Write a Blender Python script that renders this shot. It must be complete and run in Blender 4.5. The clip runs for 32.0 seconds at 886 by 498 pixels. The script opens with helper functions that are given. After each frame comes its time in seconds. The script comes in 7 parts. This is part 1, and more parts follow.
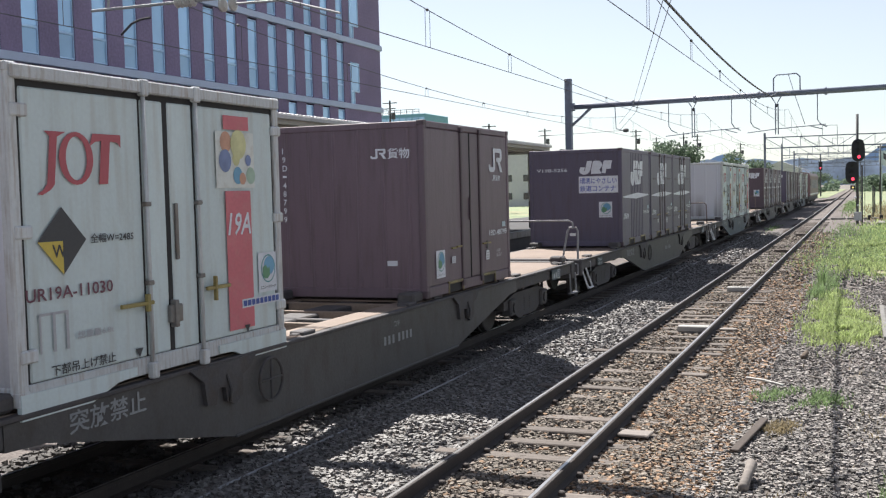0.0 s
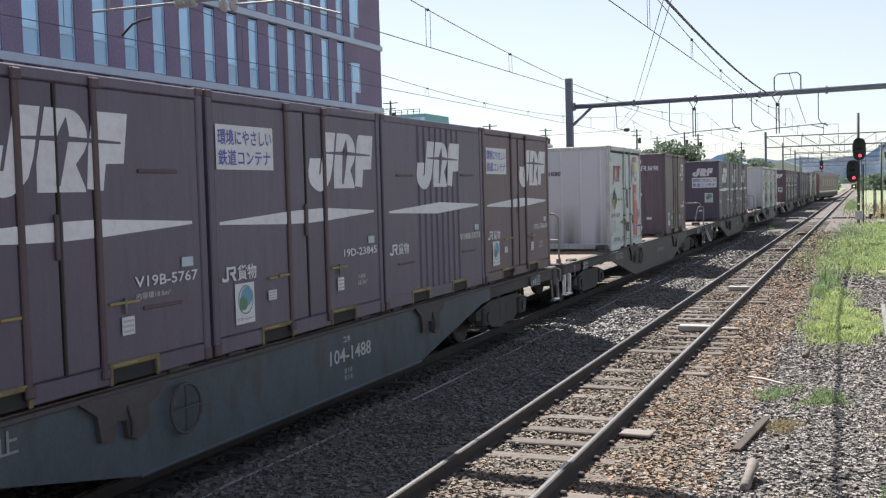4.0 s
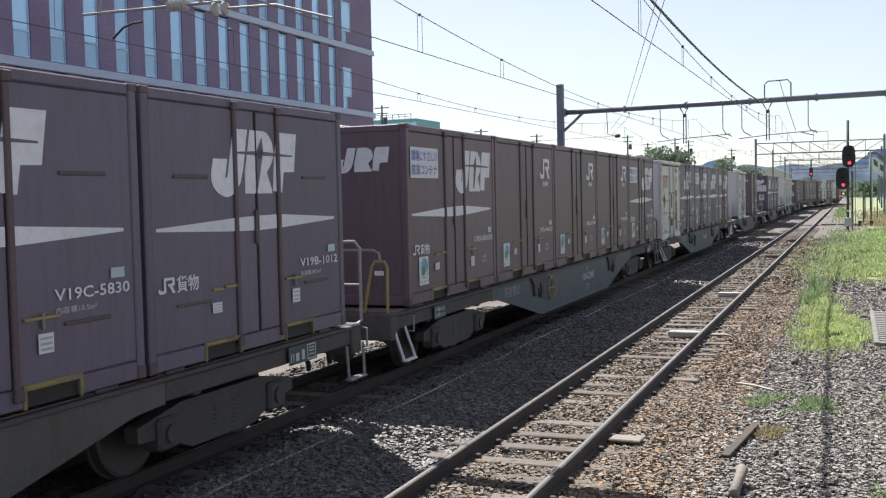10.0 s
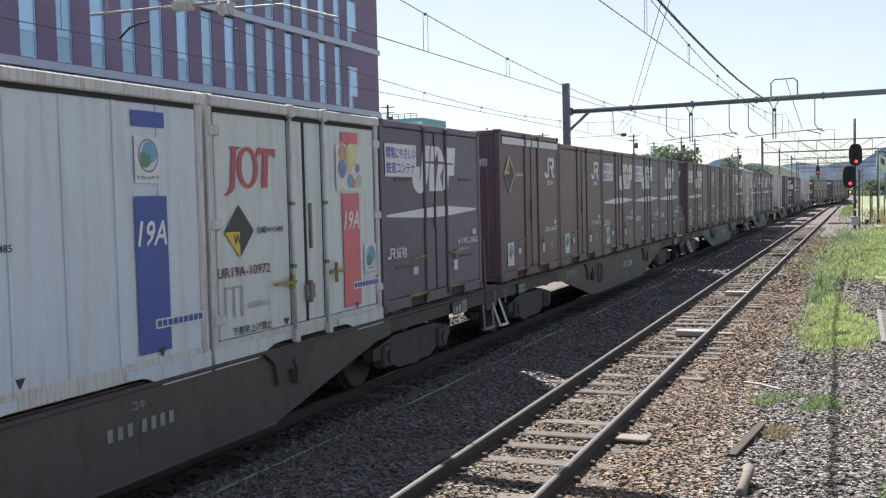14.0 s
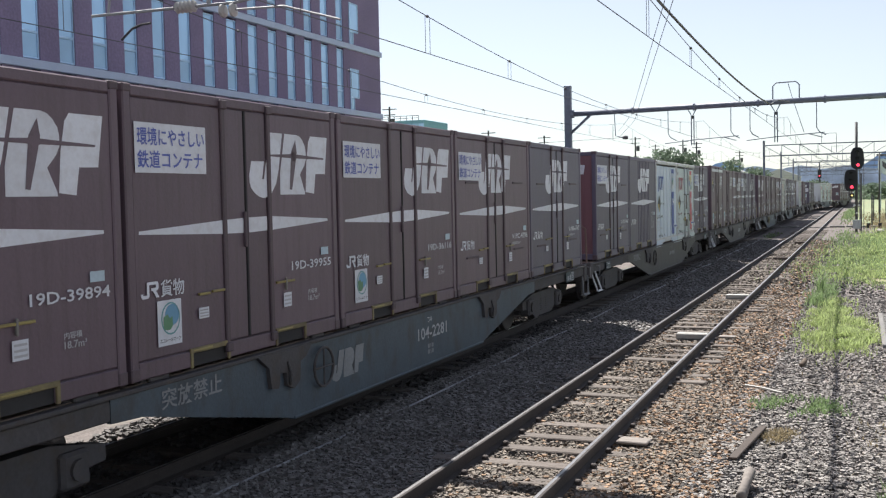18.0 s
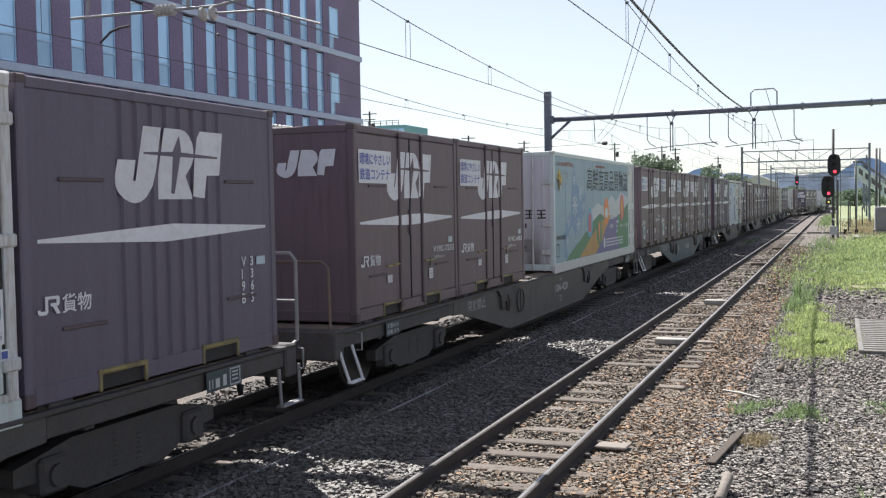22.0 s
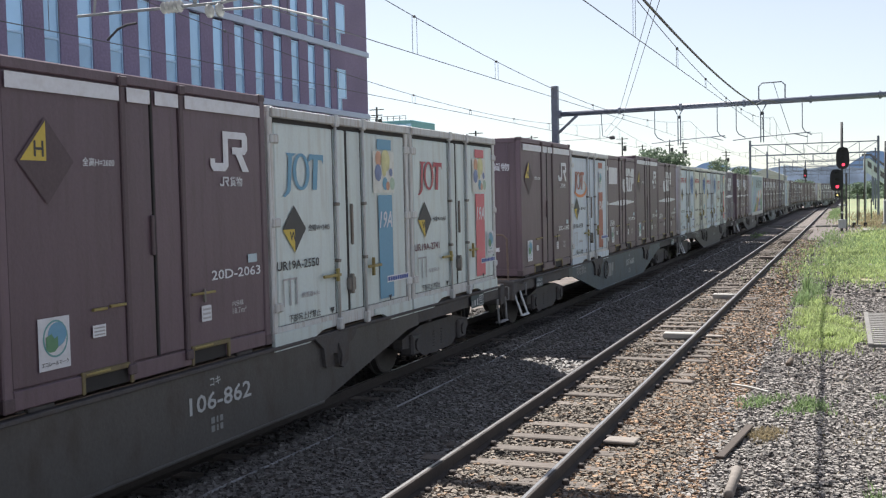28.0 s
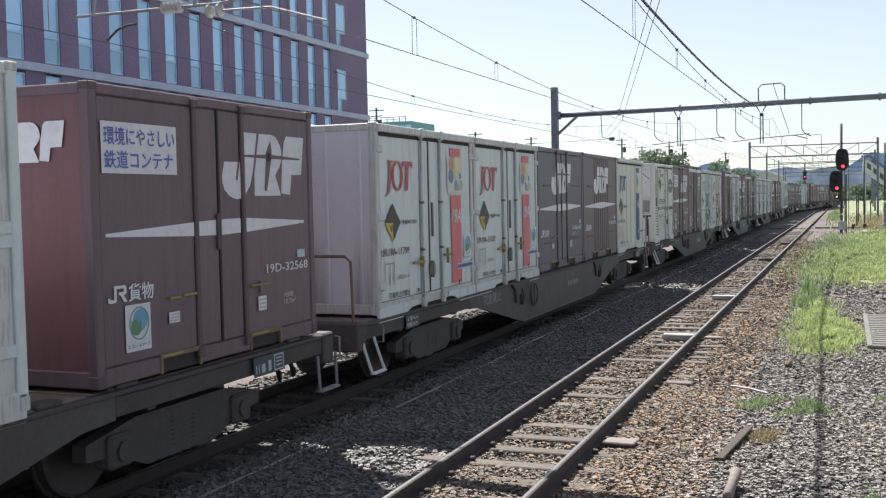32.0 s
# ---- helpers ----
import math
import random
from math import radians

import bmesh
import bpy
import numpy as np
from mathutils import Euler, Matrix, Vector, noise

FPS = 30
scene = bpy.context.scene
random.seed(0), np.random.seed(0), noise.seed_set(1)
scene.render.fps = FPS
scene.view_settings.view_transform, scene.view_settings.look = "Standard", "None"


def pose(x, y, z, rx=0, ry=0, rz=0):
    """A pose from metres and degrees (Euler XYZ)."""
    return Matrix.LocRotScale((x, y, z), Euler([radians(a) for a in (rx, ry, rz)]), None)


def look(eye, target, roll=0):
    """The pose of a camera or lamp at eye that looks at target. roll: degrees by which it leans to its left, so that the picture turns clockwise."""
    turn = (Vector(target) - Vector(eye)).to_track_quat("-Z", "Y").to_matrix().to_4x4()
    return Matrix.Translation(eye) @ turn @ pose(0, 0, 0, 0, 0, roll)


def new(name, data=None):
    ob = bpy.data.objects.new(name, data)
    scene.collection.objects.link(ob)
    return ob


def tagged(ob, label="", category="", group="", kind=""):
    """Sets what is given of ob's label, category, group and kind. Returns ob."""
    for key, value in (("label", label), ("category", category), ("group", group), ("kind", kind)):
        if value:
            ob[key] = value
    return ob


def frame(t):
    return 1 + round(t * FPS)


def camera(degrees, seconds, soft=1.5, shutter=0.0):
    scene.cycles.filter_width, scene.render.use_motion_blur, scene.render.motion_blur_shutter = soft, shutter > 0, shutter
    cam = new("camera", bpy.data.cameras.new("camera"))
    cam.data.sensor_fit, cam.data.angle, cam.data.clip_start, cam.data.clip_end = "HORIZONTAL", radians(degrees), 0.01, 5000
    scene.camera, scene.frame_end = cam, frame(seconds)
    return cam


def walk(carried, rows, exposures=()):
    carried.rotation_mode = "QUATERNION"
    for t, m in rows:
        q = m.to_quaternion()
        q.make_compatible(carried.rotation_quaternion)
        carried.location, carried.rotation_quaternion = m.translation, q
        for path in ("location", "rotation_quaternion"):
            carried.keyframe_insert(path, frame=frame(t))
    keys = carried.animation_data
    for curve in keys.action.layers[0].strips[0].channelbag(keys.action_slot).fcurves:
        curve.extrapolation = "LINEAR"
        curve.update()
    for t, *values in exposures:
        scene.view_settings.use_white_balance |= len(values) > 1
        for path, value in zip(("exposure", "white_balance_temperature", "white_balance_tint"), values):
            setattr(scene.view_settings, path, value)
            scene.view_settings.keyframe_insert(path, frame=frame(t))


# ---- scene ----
EYE = 2.538
cam = camera(46.3, 32.0, soft=1.25)
PATH = [
    (0.0, pose(0, 0, EYE, 86.86, 1.43, 21.99)),
    (0.5, pose(0, 0, EYE, 86.85, 1.45, 21.97)),
    (1.0, pose(0, 0, EYE, 86.87, 1.49, 21.98)),
    (1.5, pose(0, 0, EYE, 86.82, 1.53, 21.95)),
    (2.0, pose(0, 0, EYE, 86.82, 1.53, 21.95)),
    (2.5, pose(0, 0, EYE, 86.87, 1.50, 22.05)),
    (3.0, pose(0, 0, EYE, 86.83, 1.54, 22.08)),
    (3.5, pose(0, 0, EYE, 86.87, 1.57, 22.04)),
    (5.5, pose(0, 0, EYE, 86.78, 1.55, 22.09)),
    (6.0, pose(0, 0, EYE, 86.82, 1.49, 22.21)),
    (6.5, pose(0, 0, EYE, 86.87, 1.49, 22.20)),
    (7.0, pose(0, 0, EYE, 86.99, 1.46, 22.11)),
    (7.5, pose(0, 0, EYE, 87.04, 1.38, 22.09)),
    (8.0, pose(0, 0, EYE, 87.03, 1.48, 22.26)),
    (8.5, pose(0, 0, EYE, 87.00, 1.45, 22.13)),
    (9.0, pose(0, 0, EYE, 86.89, 1.42, 21.90)),
    (9.5, pose(0, 0, EYE, 86.98, 1.38, 21.72)),
    (10.0, pose(0, 0, EYE, 87.12, 1.28, 21.54)),
    (10.5, pose(0, 0, EYE, 87.23, 1.21, 21.41)),
    (11.0, pose(0, 0, EYE, 87.32, 1.20, 21.63)),
    (11.5, pose(0, 0, EYE, 87.23, 1.20, 21.46)),
    (12.0, pose(0, 0, EYE, 87.14, 1.27, 21.63)),
    (12.5, pose(0, 0, EYE, 87.06, 1.36, 22.01)),
    (13.0, pose(0, 0, EYE, 87.09, 1.41, 21.98)),
    (13.5, pose(0, 0, EYE, 87.09, 1.40, 21.89)),
    (15.5, pose(0, 0, EYE, 87.08, 1.35, 21.87)),
    (16.0, pose(0, 0, EYE, 87.07, 1.41, 22.11)),
    (16.5, pose(0, 0, EYE, 87.13, 1.40, 22.26)),
    (17.0, pose(0, 0, EYE, 87.23, 1.36, 22.06)),
    (17.5, pose(0, 0, EYE, 87.29, 1.29, 21.90)),
    (18.0, pose(0, 0, EYE, 87.21, 1.20, 21.95)),
    (18.5, pose(0, 0, EYE, 87.05, 1.39, 22.09)),
    (19.0, pose(0, 0, EYE, 87.34, 1.11, 21.41)),
    (19.5, pose(0, 0, EYE, 87.40, 1.04, 21.19)),
    (20.0, pose(0, 0, EYE, 87.48, 0.96, 21.07)),
    (20.5, pose(0, 0, EYE, 87.45, 0.99, 21.09)),
    (21.0, pose(0, 0, EYE, 87.44, 1.04, 21.42)),
    (21.5, pose(0, 0, EYE, 87.48, 1.06, 21.23)),
    (22.0, pose(0, 0, EYE, 87.46, 0.99, 20.84)),
    (22.5, pose(0, 0, EYE, 87.58, 0.89, 20.71)),
    (23.0, pose(0, 0, EYE, 87.65, 0.83, 20.71)),
    (23.5, pose(0, 0, EYE, 87.64, 0.93, 20.83)),
    (24.0, pose(0, 0, EYE, 87.65, 0.85, 20.65)),
    (24.5, pose(0, 0, EYE, 87.57, 1.02, 20.82)),
    (25.0, pose(0, 0, EYE, 87.47, 1.03, 21.08)),
    (25.5, pose(0, 0, EYE, 87.48, 1.05, 21.05)),
    (26.0, pose(0, 0, EYE, 87.40, 1.15, 21.14)),
    (26.5, pose(0, 0, EYE, 87.31, 1.28, 21.44)),
    (28.5, pose(0, 0, EYE, 87.20, 1.29, 21.21)),
    (29.0, pose(0, 0, EYE, 87.21, 1.21, 21.13)),
    (29.5, pose(0, 0, EYE, 87.36, 1.04, 20.77)),
    (30.0, pose(0, 0, EYE, 87.38, 1.11, 20.83)),
    (30.5, pose(0, 0, EYE, 87.31, 1.22, 21.31)),
    (31.0, pose(0, 0, EYE, 87.27, 1.25, 21.43)),
    (31.5, pose(0, 0, EYE, 87.19, 1.23, 21.30)),
    (32.0, pose(0, 0, EYE, 87.26, 1.20, 21.23)),
]
walk(cam, PATH)

# ---------------------------------------------------------------- light
SUN = Vector((-0.49, 0.53, 1.0)).normalized()
world = bpy.data.worlds.new("world")
scene.world = world
world.use_nodes = True
wn, wl = world.node_tree.nodes, world.node_tree.links
sky = wn.new("ShaderNodeTexSky")
sky.sky_type = "NISHITA"
sky.sun_disc = False
sky.sun_elevation = math.asin(SUN.z)
sky.sun_rotation = math.atan2(SUN.x, SUN.y)
sky.air_density, sky.dust_density, sky.ozone_density, sky.altitude = 1.0, 0.3, 3.0, 100
wn["Background"].inputs["Strength"].default_value = 0.068
pale = wn.new("ShaderNodeHueSaturation")
pale.inputs["Saturation"].default_value = 0.52
pale.inputs["Hue"].default_value = 0.507
wl.new(sky.outputs[0], pale.inputs["Color"])
wl.new(pale.outputs[0], wn["Background"].inputs["Color"])
sun = new("sun", bpy.data.lights.new("sun", "SUN"))
sun.data.energy, sun.data.angle, sun.data.color = 5.0, radians(0.53), (1.0, 0.965, 0.92)
sun.matrix_basis = look((0, 0, 60), Vector((0, 0, 60)) - SUN)
scene.view_settings.exposure = 1.02

# ---------------------------------------------------------------- materials


def material(name, colour, rough=0.6, metal=0.0, vary=0.25, grain=30.0, patch=2.0, bump=0.15, dirt=None, amount=0.0,
             streak=(1, 1, 1), own=0.15, spec=0.5, island=0.0, emit=0.0, low=None, thin=0.0):
    """Principled surface: two scales of noise, dirt in patches or streaks, fine relief, a tone of its own for each object."""
    m = bpy.data.materials.new(name)
    m.use_nodes = True
    n, l = m.node_tree.nodes, m.node_tree.links
    b = n["Principled BSDF"]
    b.inputs["Roughness"].default_value = rough
    b.inputs["Metallic"].default_value = metal
    b.inputs["Specular IOR Level"].default_value = spec
    tc = n.new("ShaderNodeTexCoord")
    mp = n.new("ShaderNodeMapping")
    mp.inputs["Scale"].default_value = streak
    l.new(tc.outputs["Object"], mp.inputs["Vector"])

    def noise_node(scale, vec, detail=4.0):
        t = n.new("ShaderNodeTexNoise")
        t.inputs["Scale"].default_value, t.inputs["Detail"].default_value = scale, detail
        l.new(vec, t.inputs["Vector"])
        return t.outputs["Fac"]

    def math_node(op, a, c):
        t = n.new("ShaderNodeMath")
        t.operation = op
        for i, v in enumerate((a, c)):
            if isinstance(v, (int, float)):
                t.inputs[i].default_value = v
            else:
                l.new(v, t.inputs[i])
        return t.outputs[0]

    fine = noise_node(grain, tc.outputs["Object"])
    broad = noise_node(patch, mp.outputs["Vector"], 6.0)
    info = n.new("ShaderNodeObjectInfo")
    tone = math_node("ADD", math_node("MULTIPLY", math_node("SUBTRACT", fine, 0.5), vary * 1.6),
                     math_node("MULTIPLY", math_node("SUBTRACT", broad, 0.5), vary * 1.6))
    tone = math_node("ADD", tone, math_node("MULTIPLY", math_node("SUBTRACT", info.outputs["Random"], 0.5), own))
    if island:
        geo = n.new("ShaderNodeNewGeometry")
        tone = math_node("ADD", tone, math_node("MULTIPLY", math_node("SUBTRACT", geo.outputs["Random Per Island"], 0.5), island))
    hsv = n.new("ShaderNodeHueSaturation")
    hsv.inputs["Color"].default_value = (*colour, 1)
    l.new(math_node("ADD", tone, 1.0), hsv.inputs["Value"])
    out = hsv.outputs["Color"]
    if dirt:
        ramp = n.new("ShaderNodeValToRGB")
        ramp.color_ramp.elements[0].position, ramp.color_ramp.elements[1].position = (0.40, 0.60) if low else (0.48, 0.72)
        l.new(noise_node(patch * 2.3, mp.outputs["Vector"], 8.0), ramp.inputs["Fac"])
        mix = n.new("ShaderNodeMix")
        mix.data_type = "RGBA"
        soiled = math_node("MULTIPLY", ramp.outputs["Color"], amount)
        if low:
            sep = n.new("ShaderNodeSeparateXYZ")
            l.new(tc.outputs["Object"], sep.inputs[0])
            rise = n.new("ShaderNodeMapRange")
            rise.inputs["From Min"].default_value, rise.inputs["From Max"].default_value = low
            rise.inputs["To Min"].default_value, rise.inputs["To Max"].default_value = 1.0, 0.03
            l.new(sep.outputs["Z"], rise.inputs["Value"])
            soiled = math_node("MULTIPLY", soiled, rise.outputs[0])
        l.new(soiled, mix.inputs["Factor"])
        l.new(out, mix.inputs["A"])
        mix.inputs["B"].default_value = (*dirt, 1)
        out = mix.outputs["Result"]
    l.new(out, b.inputs["Base Color"])
    if bump:
        bp = n.new("ShaderNodeBump")
        bp.inputs["Strength"].default_value, bp.inputs["Distance"].default_value = bump, 0.02
        l.new(math_node("ADD", fine, broad), bp.inputs["Height"])
        l.new(bp.outputs["Normal"], b.inputs["Normal"])
    if thin:
        tr, both_sides = n.new("ShaderNodeBsdfTranslucent"), n.new("ShaderNodeMixShader")
        l.new(out, tr.inputs["Color"])
        both_sides.inputs[0].default_value = thin
        l.new(b.outputs[0], both_sides.inputs[1])
        l.new(tr.outputs[0], both_sides.inputs[2])
        l.new(both_sides.outputs[0], n["Material Output"].inputs["Surface"])
    if emit:
        b.inputs["Emission Color"].default_value = (*colour, 1)
        b.inputs["Emission Strength"].default_value = emit
    return m


DOWN = (5, 5, 0.5)
MAROON = material("maroon_paint", (0.126, 0.087, 0.109), 0.5, vary=0.12, patch=1.2, dirt=(0.085, 0.06, 0.065), amount=0.5, streak=DOWN, own=0.25)
VIOLET = material("violet_maroon_paint", (0.110, 0.095, 0.140), 0.5, vary=0.12, patch=1.2, dirt=(0.085, 0.065, 0.08), amount=0.45, streak=DOWN, own=0.25)
DARK_MAROON = material("dark_maroon_paint", (0.088, 0.062, 0.072), 0.6, patch=1.5, streak=DOWN)
# Redder than the sides: light on these end walls is put into the colour.
RED_END = material("red_lit_end_maroon", (0.165, 0.075, 0.088), 0.5, vary=0.14, patch=0.9, dirt=(0.09, 0.05, 0.055), amount=0.5, streak=DOWN)
DARK_GREEN = material("dark_green_print", (0.07, 0.14, 0.09), 0.55, vary=0.3, patch=3, bump=0)
PALE = material("pale_grey_paint", (0.560, 0.640, 0.645), 0.5, vary=0.1, patch=0.8, dirt=(0.36, 0.33, 0.28), amount=0.38, streak=DOWN, own=0.12, bump=0.08)
PALE_BLUE = material("bluish_grey_paint", (0.55, 0.63, 0.72), 0.5, vary=0.1, patch=0.8, dirt=(0.36, 0.34, 0.32), amount=0.34, streak=DOWN, own=0.1, bump=0.08)
PALE_WARM = material("yellowed_grey_paint", (0.60, 0.62, 0.57), 0.5, vary=0.1, patch=0.8, dirt=(0.36, 0.31, 0.24), amount=0.42, streak=DOWN, own=0.1, bump=0.08)
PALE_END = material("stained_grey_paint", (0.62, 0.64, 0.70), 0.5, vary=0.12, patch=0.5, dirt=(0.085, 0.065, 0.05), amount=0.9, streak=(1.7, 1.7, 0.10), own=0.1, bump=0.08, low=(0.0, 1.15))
PALE_POST = material("worn_grey_steel", (0.53, 0.55, 0.56), 0.5, vary=0.15, patch=3, dirt=(0.25, 0.17, 0.11), amount=0.55, streak=DOWN)
CREAM = material("cream_paint", (0.62, 0.64, 0.61), 0.5, vary=0.1, patch=0.8, dirt=(0.4, 0.36, 0.28), amount=0.35, streak=DOWN, own=0.05, bump=0.08)
CLOUD = material("pale_grey_print", (0.52, 0.57, 0.60), 0.5, vary=0.15, bump=0)
WHITE = material("white_print", (0.66, 0.68, 0.73), 0.55, vary=0.12, patch=4, dirt=(0.45, 0.42, 0.42), amount=0.35, own=0.12, bump=0)
GREY_PRINT = material("greyed_print", (0.42, 0.42, 0.44), 0.6, vary=0.2, own=0.2, bump=0)
BLUE_PRINT = material("blue_print", (0.10, 0.13, 0.42), 0.55, vary=0.1, bump=0)
RED_PRINT = material("red_print", (0.42, 0.09, 0.11), 0.55, vary=0.15, bump=0)
ROSE_PRINT = material("rose_print", (0.58, 0.15, 0.18), 0.55, vary=0.15, patch=3, dirt=(0.5, 0.25, 0.22), amount=0.3, bump=0)
RUST_PRINT = material("faded_red_print", (0.36, 0.14, 0.10), 0.6, vary=0.15, bump=0)
CODE_PRINT = material("dark_wine_print", (0.16, 0.06, 0.085), 0.6, vary=0.15, bump=0)
DOT_ORANGE = material("dull_orange_dot", (0.50, 0.27, 0.18), 0.5, vary=0.5, grain=9, bump=0)
DOT_YELLOW = material("pale_yellow_dot", (0.60, 0.58, 0.30), 0.5, vary=0.4, grain=9, bump=0)
DOT_BLUE = material("dull_blue_dot", (0.17, 0.22, 0.40), 0.5, vary=0.5, grain=9, bump=0)
DOT_GREEN = material("pale_green_dot", (0.34, 0.46, 0.36), 0.5, vary=0.5, grain=9, bump=0)
ORANGE_PRINT = material("orange_print", (0.68, 0.25, 0.09), 0.55, vary=0.1, bump=0)
SKY_PRINT = material("light_blue_print", (0.15, 0.34, 0.50), 0.55, vary=0.1, bump=0)
GLOBE_PRINT = material("globe_blue_print", (0.13, 0.25, 0.46), 0.5, vary=0.5, grain=6, patch=1.6, bump=0)
STICKER_BLUE = material("pale_blue_sticker", (0.42, 0.53, 0.60), 0.5, vary=0.2, bump=0)
NAVY_PRINT = material("navy_print", (0.06, 0.10, 0.34), 0.55, vary=0.1, bump=0)
BLACK_PRINT = material("black_print", (0.045, 0.045, 0.05), 0.55, vary=0.2, bump=0)
YELLOW_PRINT = material("yellow_print", (0.58, 0.44, 0.08), 0.55, vary=0.15, bump=0)
GREEN_PRINT = material("green_print", (0.11, 0.25, 0.14), 0.55, vary=0.15, bump=0)
TEAL_PRINT = material("teal_print", (0.14, 0.32, 0.33), 0.55, vary=0.15, bump=0)
POCKET = material("worn_yellow_edge", (0.20, 0.165, 0.075), 0.6, vary=0.4, grain=50, dirt=(0.09, 0.06, 0.05), amount=0.7, own=0.5)
YELLOW_BAR = material("yellow_paint", (0.30, 0.245, 0.085), 0.5, vary=0.3, grain=60, dirt=(0.2, 0.13, 0.05), amount=0.5)
# Rubber seals and joints; also painted shade under eaves and in fork pockets.
GAP = material("dark_rubber_and_shade", (0.028, 0.027, 0.028), 0.8, bump=0)
STEEL = material("weathered_steel", (0.20, 0.19, 0.18), 0.5, 0.4, dirt=(0.16, 0.09, 0.05), amount=0.5)
RAILTOP = material("polished_rail", (0.402, 0.394, 0.387), 0.3, 0.8, vary=0.15, grain=80, streak=(20, 0.3, 20), bump=0.05)
RAILSIDE = material("rusty_rail_side", (0.045, 0.035, 0.031), 0.8, vary=0.4, patch=4)
WHEEL = material("dark_worn_wheel_steel", (0.085, 0.078, 0.076), 0.55, 0.3, vary=0.3, patch=4)
DARK_WOOD = material("dark_old_timber", (0.062, 0.048, 0.040), 0.9, vary=0.4, grain=25, streak=(4, 0.6, 4))
SILL_PRINT = material("dulled_sill_print", (0.25, 0.26, 0.27), 0.6, vary=0.3, bump=0)
SILL_WHITE = material("white_sill_print", (0.46, 0.48, 0.50), 0.6, vary=0.2, bump=0)
UNDER = material("sooty_underframe", (0.070, 0.065, 0.067), 0.75, vary=0.4, patch=3, dirt=(0.07, 0.05, 0.035), amount=0.5)
SILL_BLUE = material("blue_grey_wagon_paint", (0.066, 0.090, 0.114), 0.55, vary=0.3, patch=1.5, dirt=(0.05, 0.045, 0.04), amount=0.7, streak=(1.2, 1.2, 0.6))
SILL_TAUPE = material("taupe_wagon_paint", (0.082, 0.077, 0.074), 0.6, vary=0.3, patch=1.5, dirt=(0.05, 0.04, 0.035), amount=0.6, streak=(1.2, 1.2, 0.6))
SILL_GREY = material("grey_wagon_paint", (0.075, 0.071, 0.071), 0.6, vary=0.3, patch=1.5, dirt=(0.05, 0.04, 0.035), amount=0.7, streak=(1.2, 1.2, 0.6))
DECK = material("rusty_deck_plate", (0.211, 0.157, 0.122), 0.75, vary=0.3, patch=1.4, dirt=(0.175, 0.117, 0.080), amount=0.6)
WHITE_BAR = material("white_step_paint", (0.66, 0.67, 0.68), 0.5, vary=0.2)
BROWN_BAR = material("brown_handrail_paint", (0.15, 0.105, 0.085), 0.6, vary=0.3)
GREY_BAR = material("grey_handrail_paint", (0.24, 0.24, 0.25), 0.5, vary=0.2)
GROUND = material("dry_ground", (0.179, 0.159, 0.139), 0.95, vary=0.7, grain=22, patch=0.9, bump=0.9, dirt=(0.088, 0.069, 0.051), amount=0.6, own=0)
STONE_GREY = material("grey_ballast", (0.138, 0.128, 0.120), 0.6, vary=0.35, grain=40, own=0, island=0.7, bump=0.3)
STONE_BROWN = material("rusty_ballast", (0.156, 0.132, 0.108), 0.9, vary=0.35, grain=40, own=0, island=1.5, bump=0.3)
SLEEPER = material("weathered_sleeper_wood", (0.142, 0.120, 0.105), 0.9, vary=0.5, grain=16, patch=3, streak=(0.8, 10, 4), bump=0.4, dirt=(0.073, 0.051, 0.036), amount=0.5, own=0.4)
PLATE = material("bleached_plank", (0.20, 0.175, 0.155), 0.85, vary=0.3, grain=20, streak=(1, 8, 4))
CONCRETE = material("weathered_concrete", (0.226, 0.220, 0.204), 0.9, vary=0.3, patch=1.5, dirt=(0.146, 0.131, 0.110), amount=0.4)
GRASS = material("sunlit_grass", (0.181, 0.256, 0.114), 0.7, vary=0.4, own=0, island=0.8, bump=0, thin=0.5)
GRASS_YELLOW = material("yellow_green_weed", (0.335, 0.405, 0.165), 0.7, vary=0.4, own=0, island=0.7, bump=0, thin=0.5)
STRAW = material("dry_straw", (0.276, 0.226, 0.138), 0.85, vary=0.3, own=0, island=0.6, bump=0, thin=0.4)
LEAF = material("tree_foliage", (0.145, 0.195, 0.135), 0.7, vary=0.4, own=0.2, island=0.8, bump=0, thin=0.4)
BARK = material("bark", (0.10, 0.075, 0.055), 0.9, vary=0.4)
GANTRY = material("blue_grey_gantry_paint", (0.16, 0.18, 0.24), 0.55, vary=0.2, dirt=(0.12, 0.12, 0.14), amount=0.4)
POLE = material("dark_pole", (0.075, 0.075, 0.08), 0.7, vary=0.3)
WIRE = material("dark_wire", (0.09, 0.09, 0.10), 0.6, bump=0)
PORCELAIN = material("white_porcelain", (0.380, 0.372, 0.358), 0.3, vary=0.1, bump=0)
BRICK = material("dark_red_brick", (0.215, 0.172, 0.275), 0.85, vary=0.4, grain=9, patch=0.35, own=0.05, bump=0.3)
DARK_PANEL = material("dark_facade_panel", (0.045, 0.047, 0.058), 0.35, vary=0.25, patch=0.4)
PALE_BLOCK = material("white_painted_block", (0.390, 0.377, 0.352), 0.8, vary=0.2, grain=30)
BAND = material("grey_cladding", (0.47, 0.54, 0.70), 0.6, vary=0.1)
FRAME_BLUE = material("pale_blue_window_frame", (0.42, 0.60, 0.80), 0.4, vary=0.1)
# Pale blue of the reflected sky is put into the pane colour.
GLASS = material("sky_reflection_glass", (0.39, 0.61, 0.85), 0.12, 0.25, vary=0.15, grain=0.6, patch=0.25, own=0.3, bump=0.02, spec=0.9)
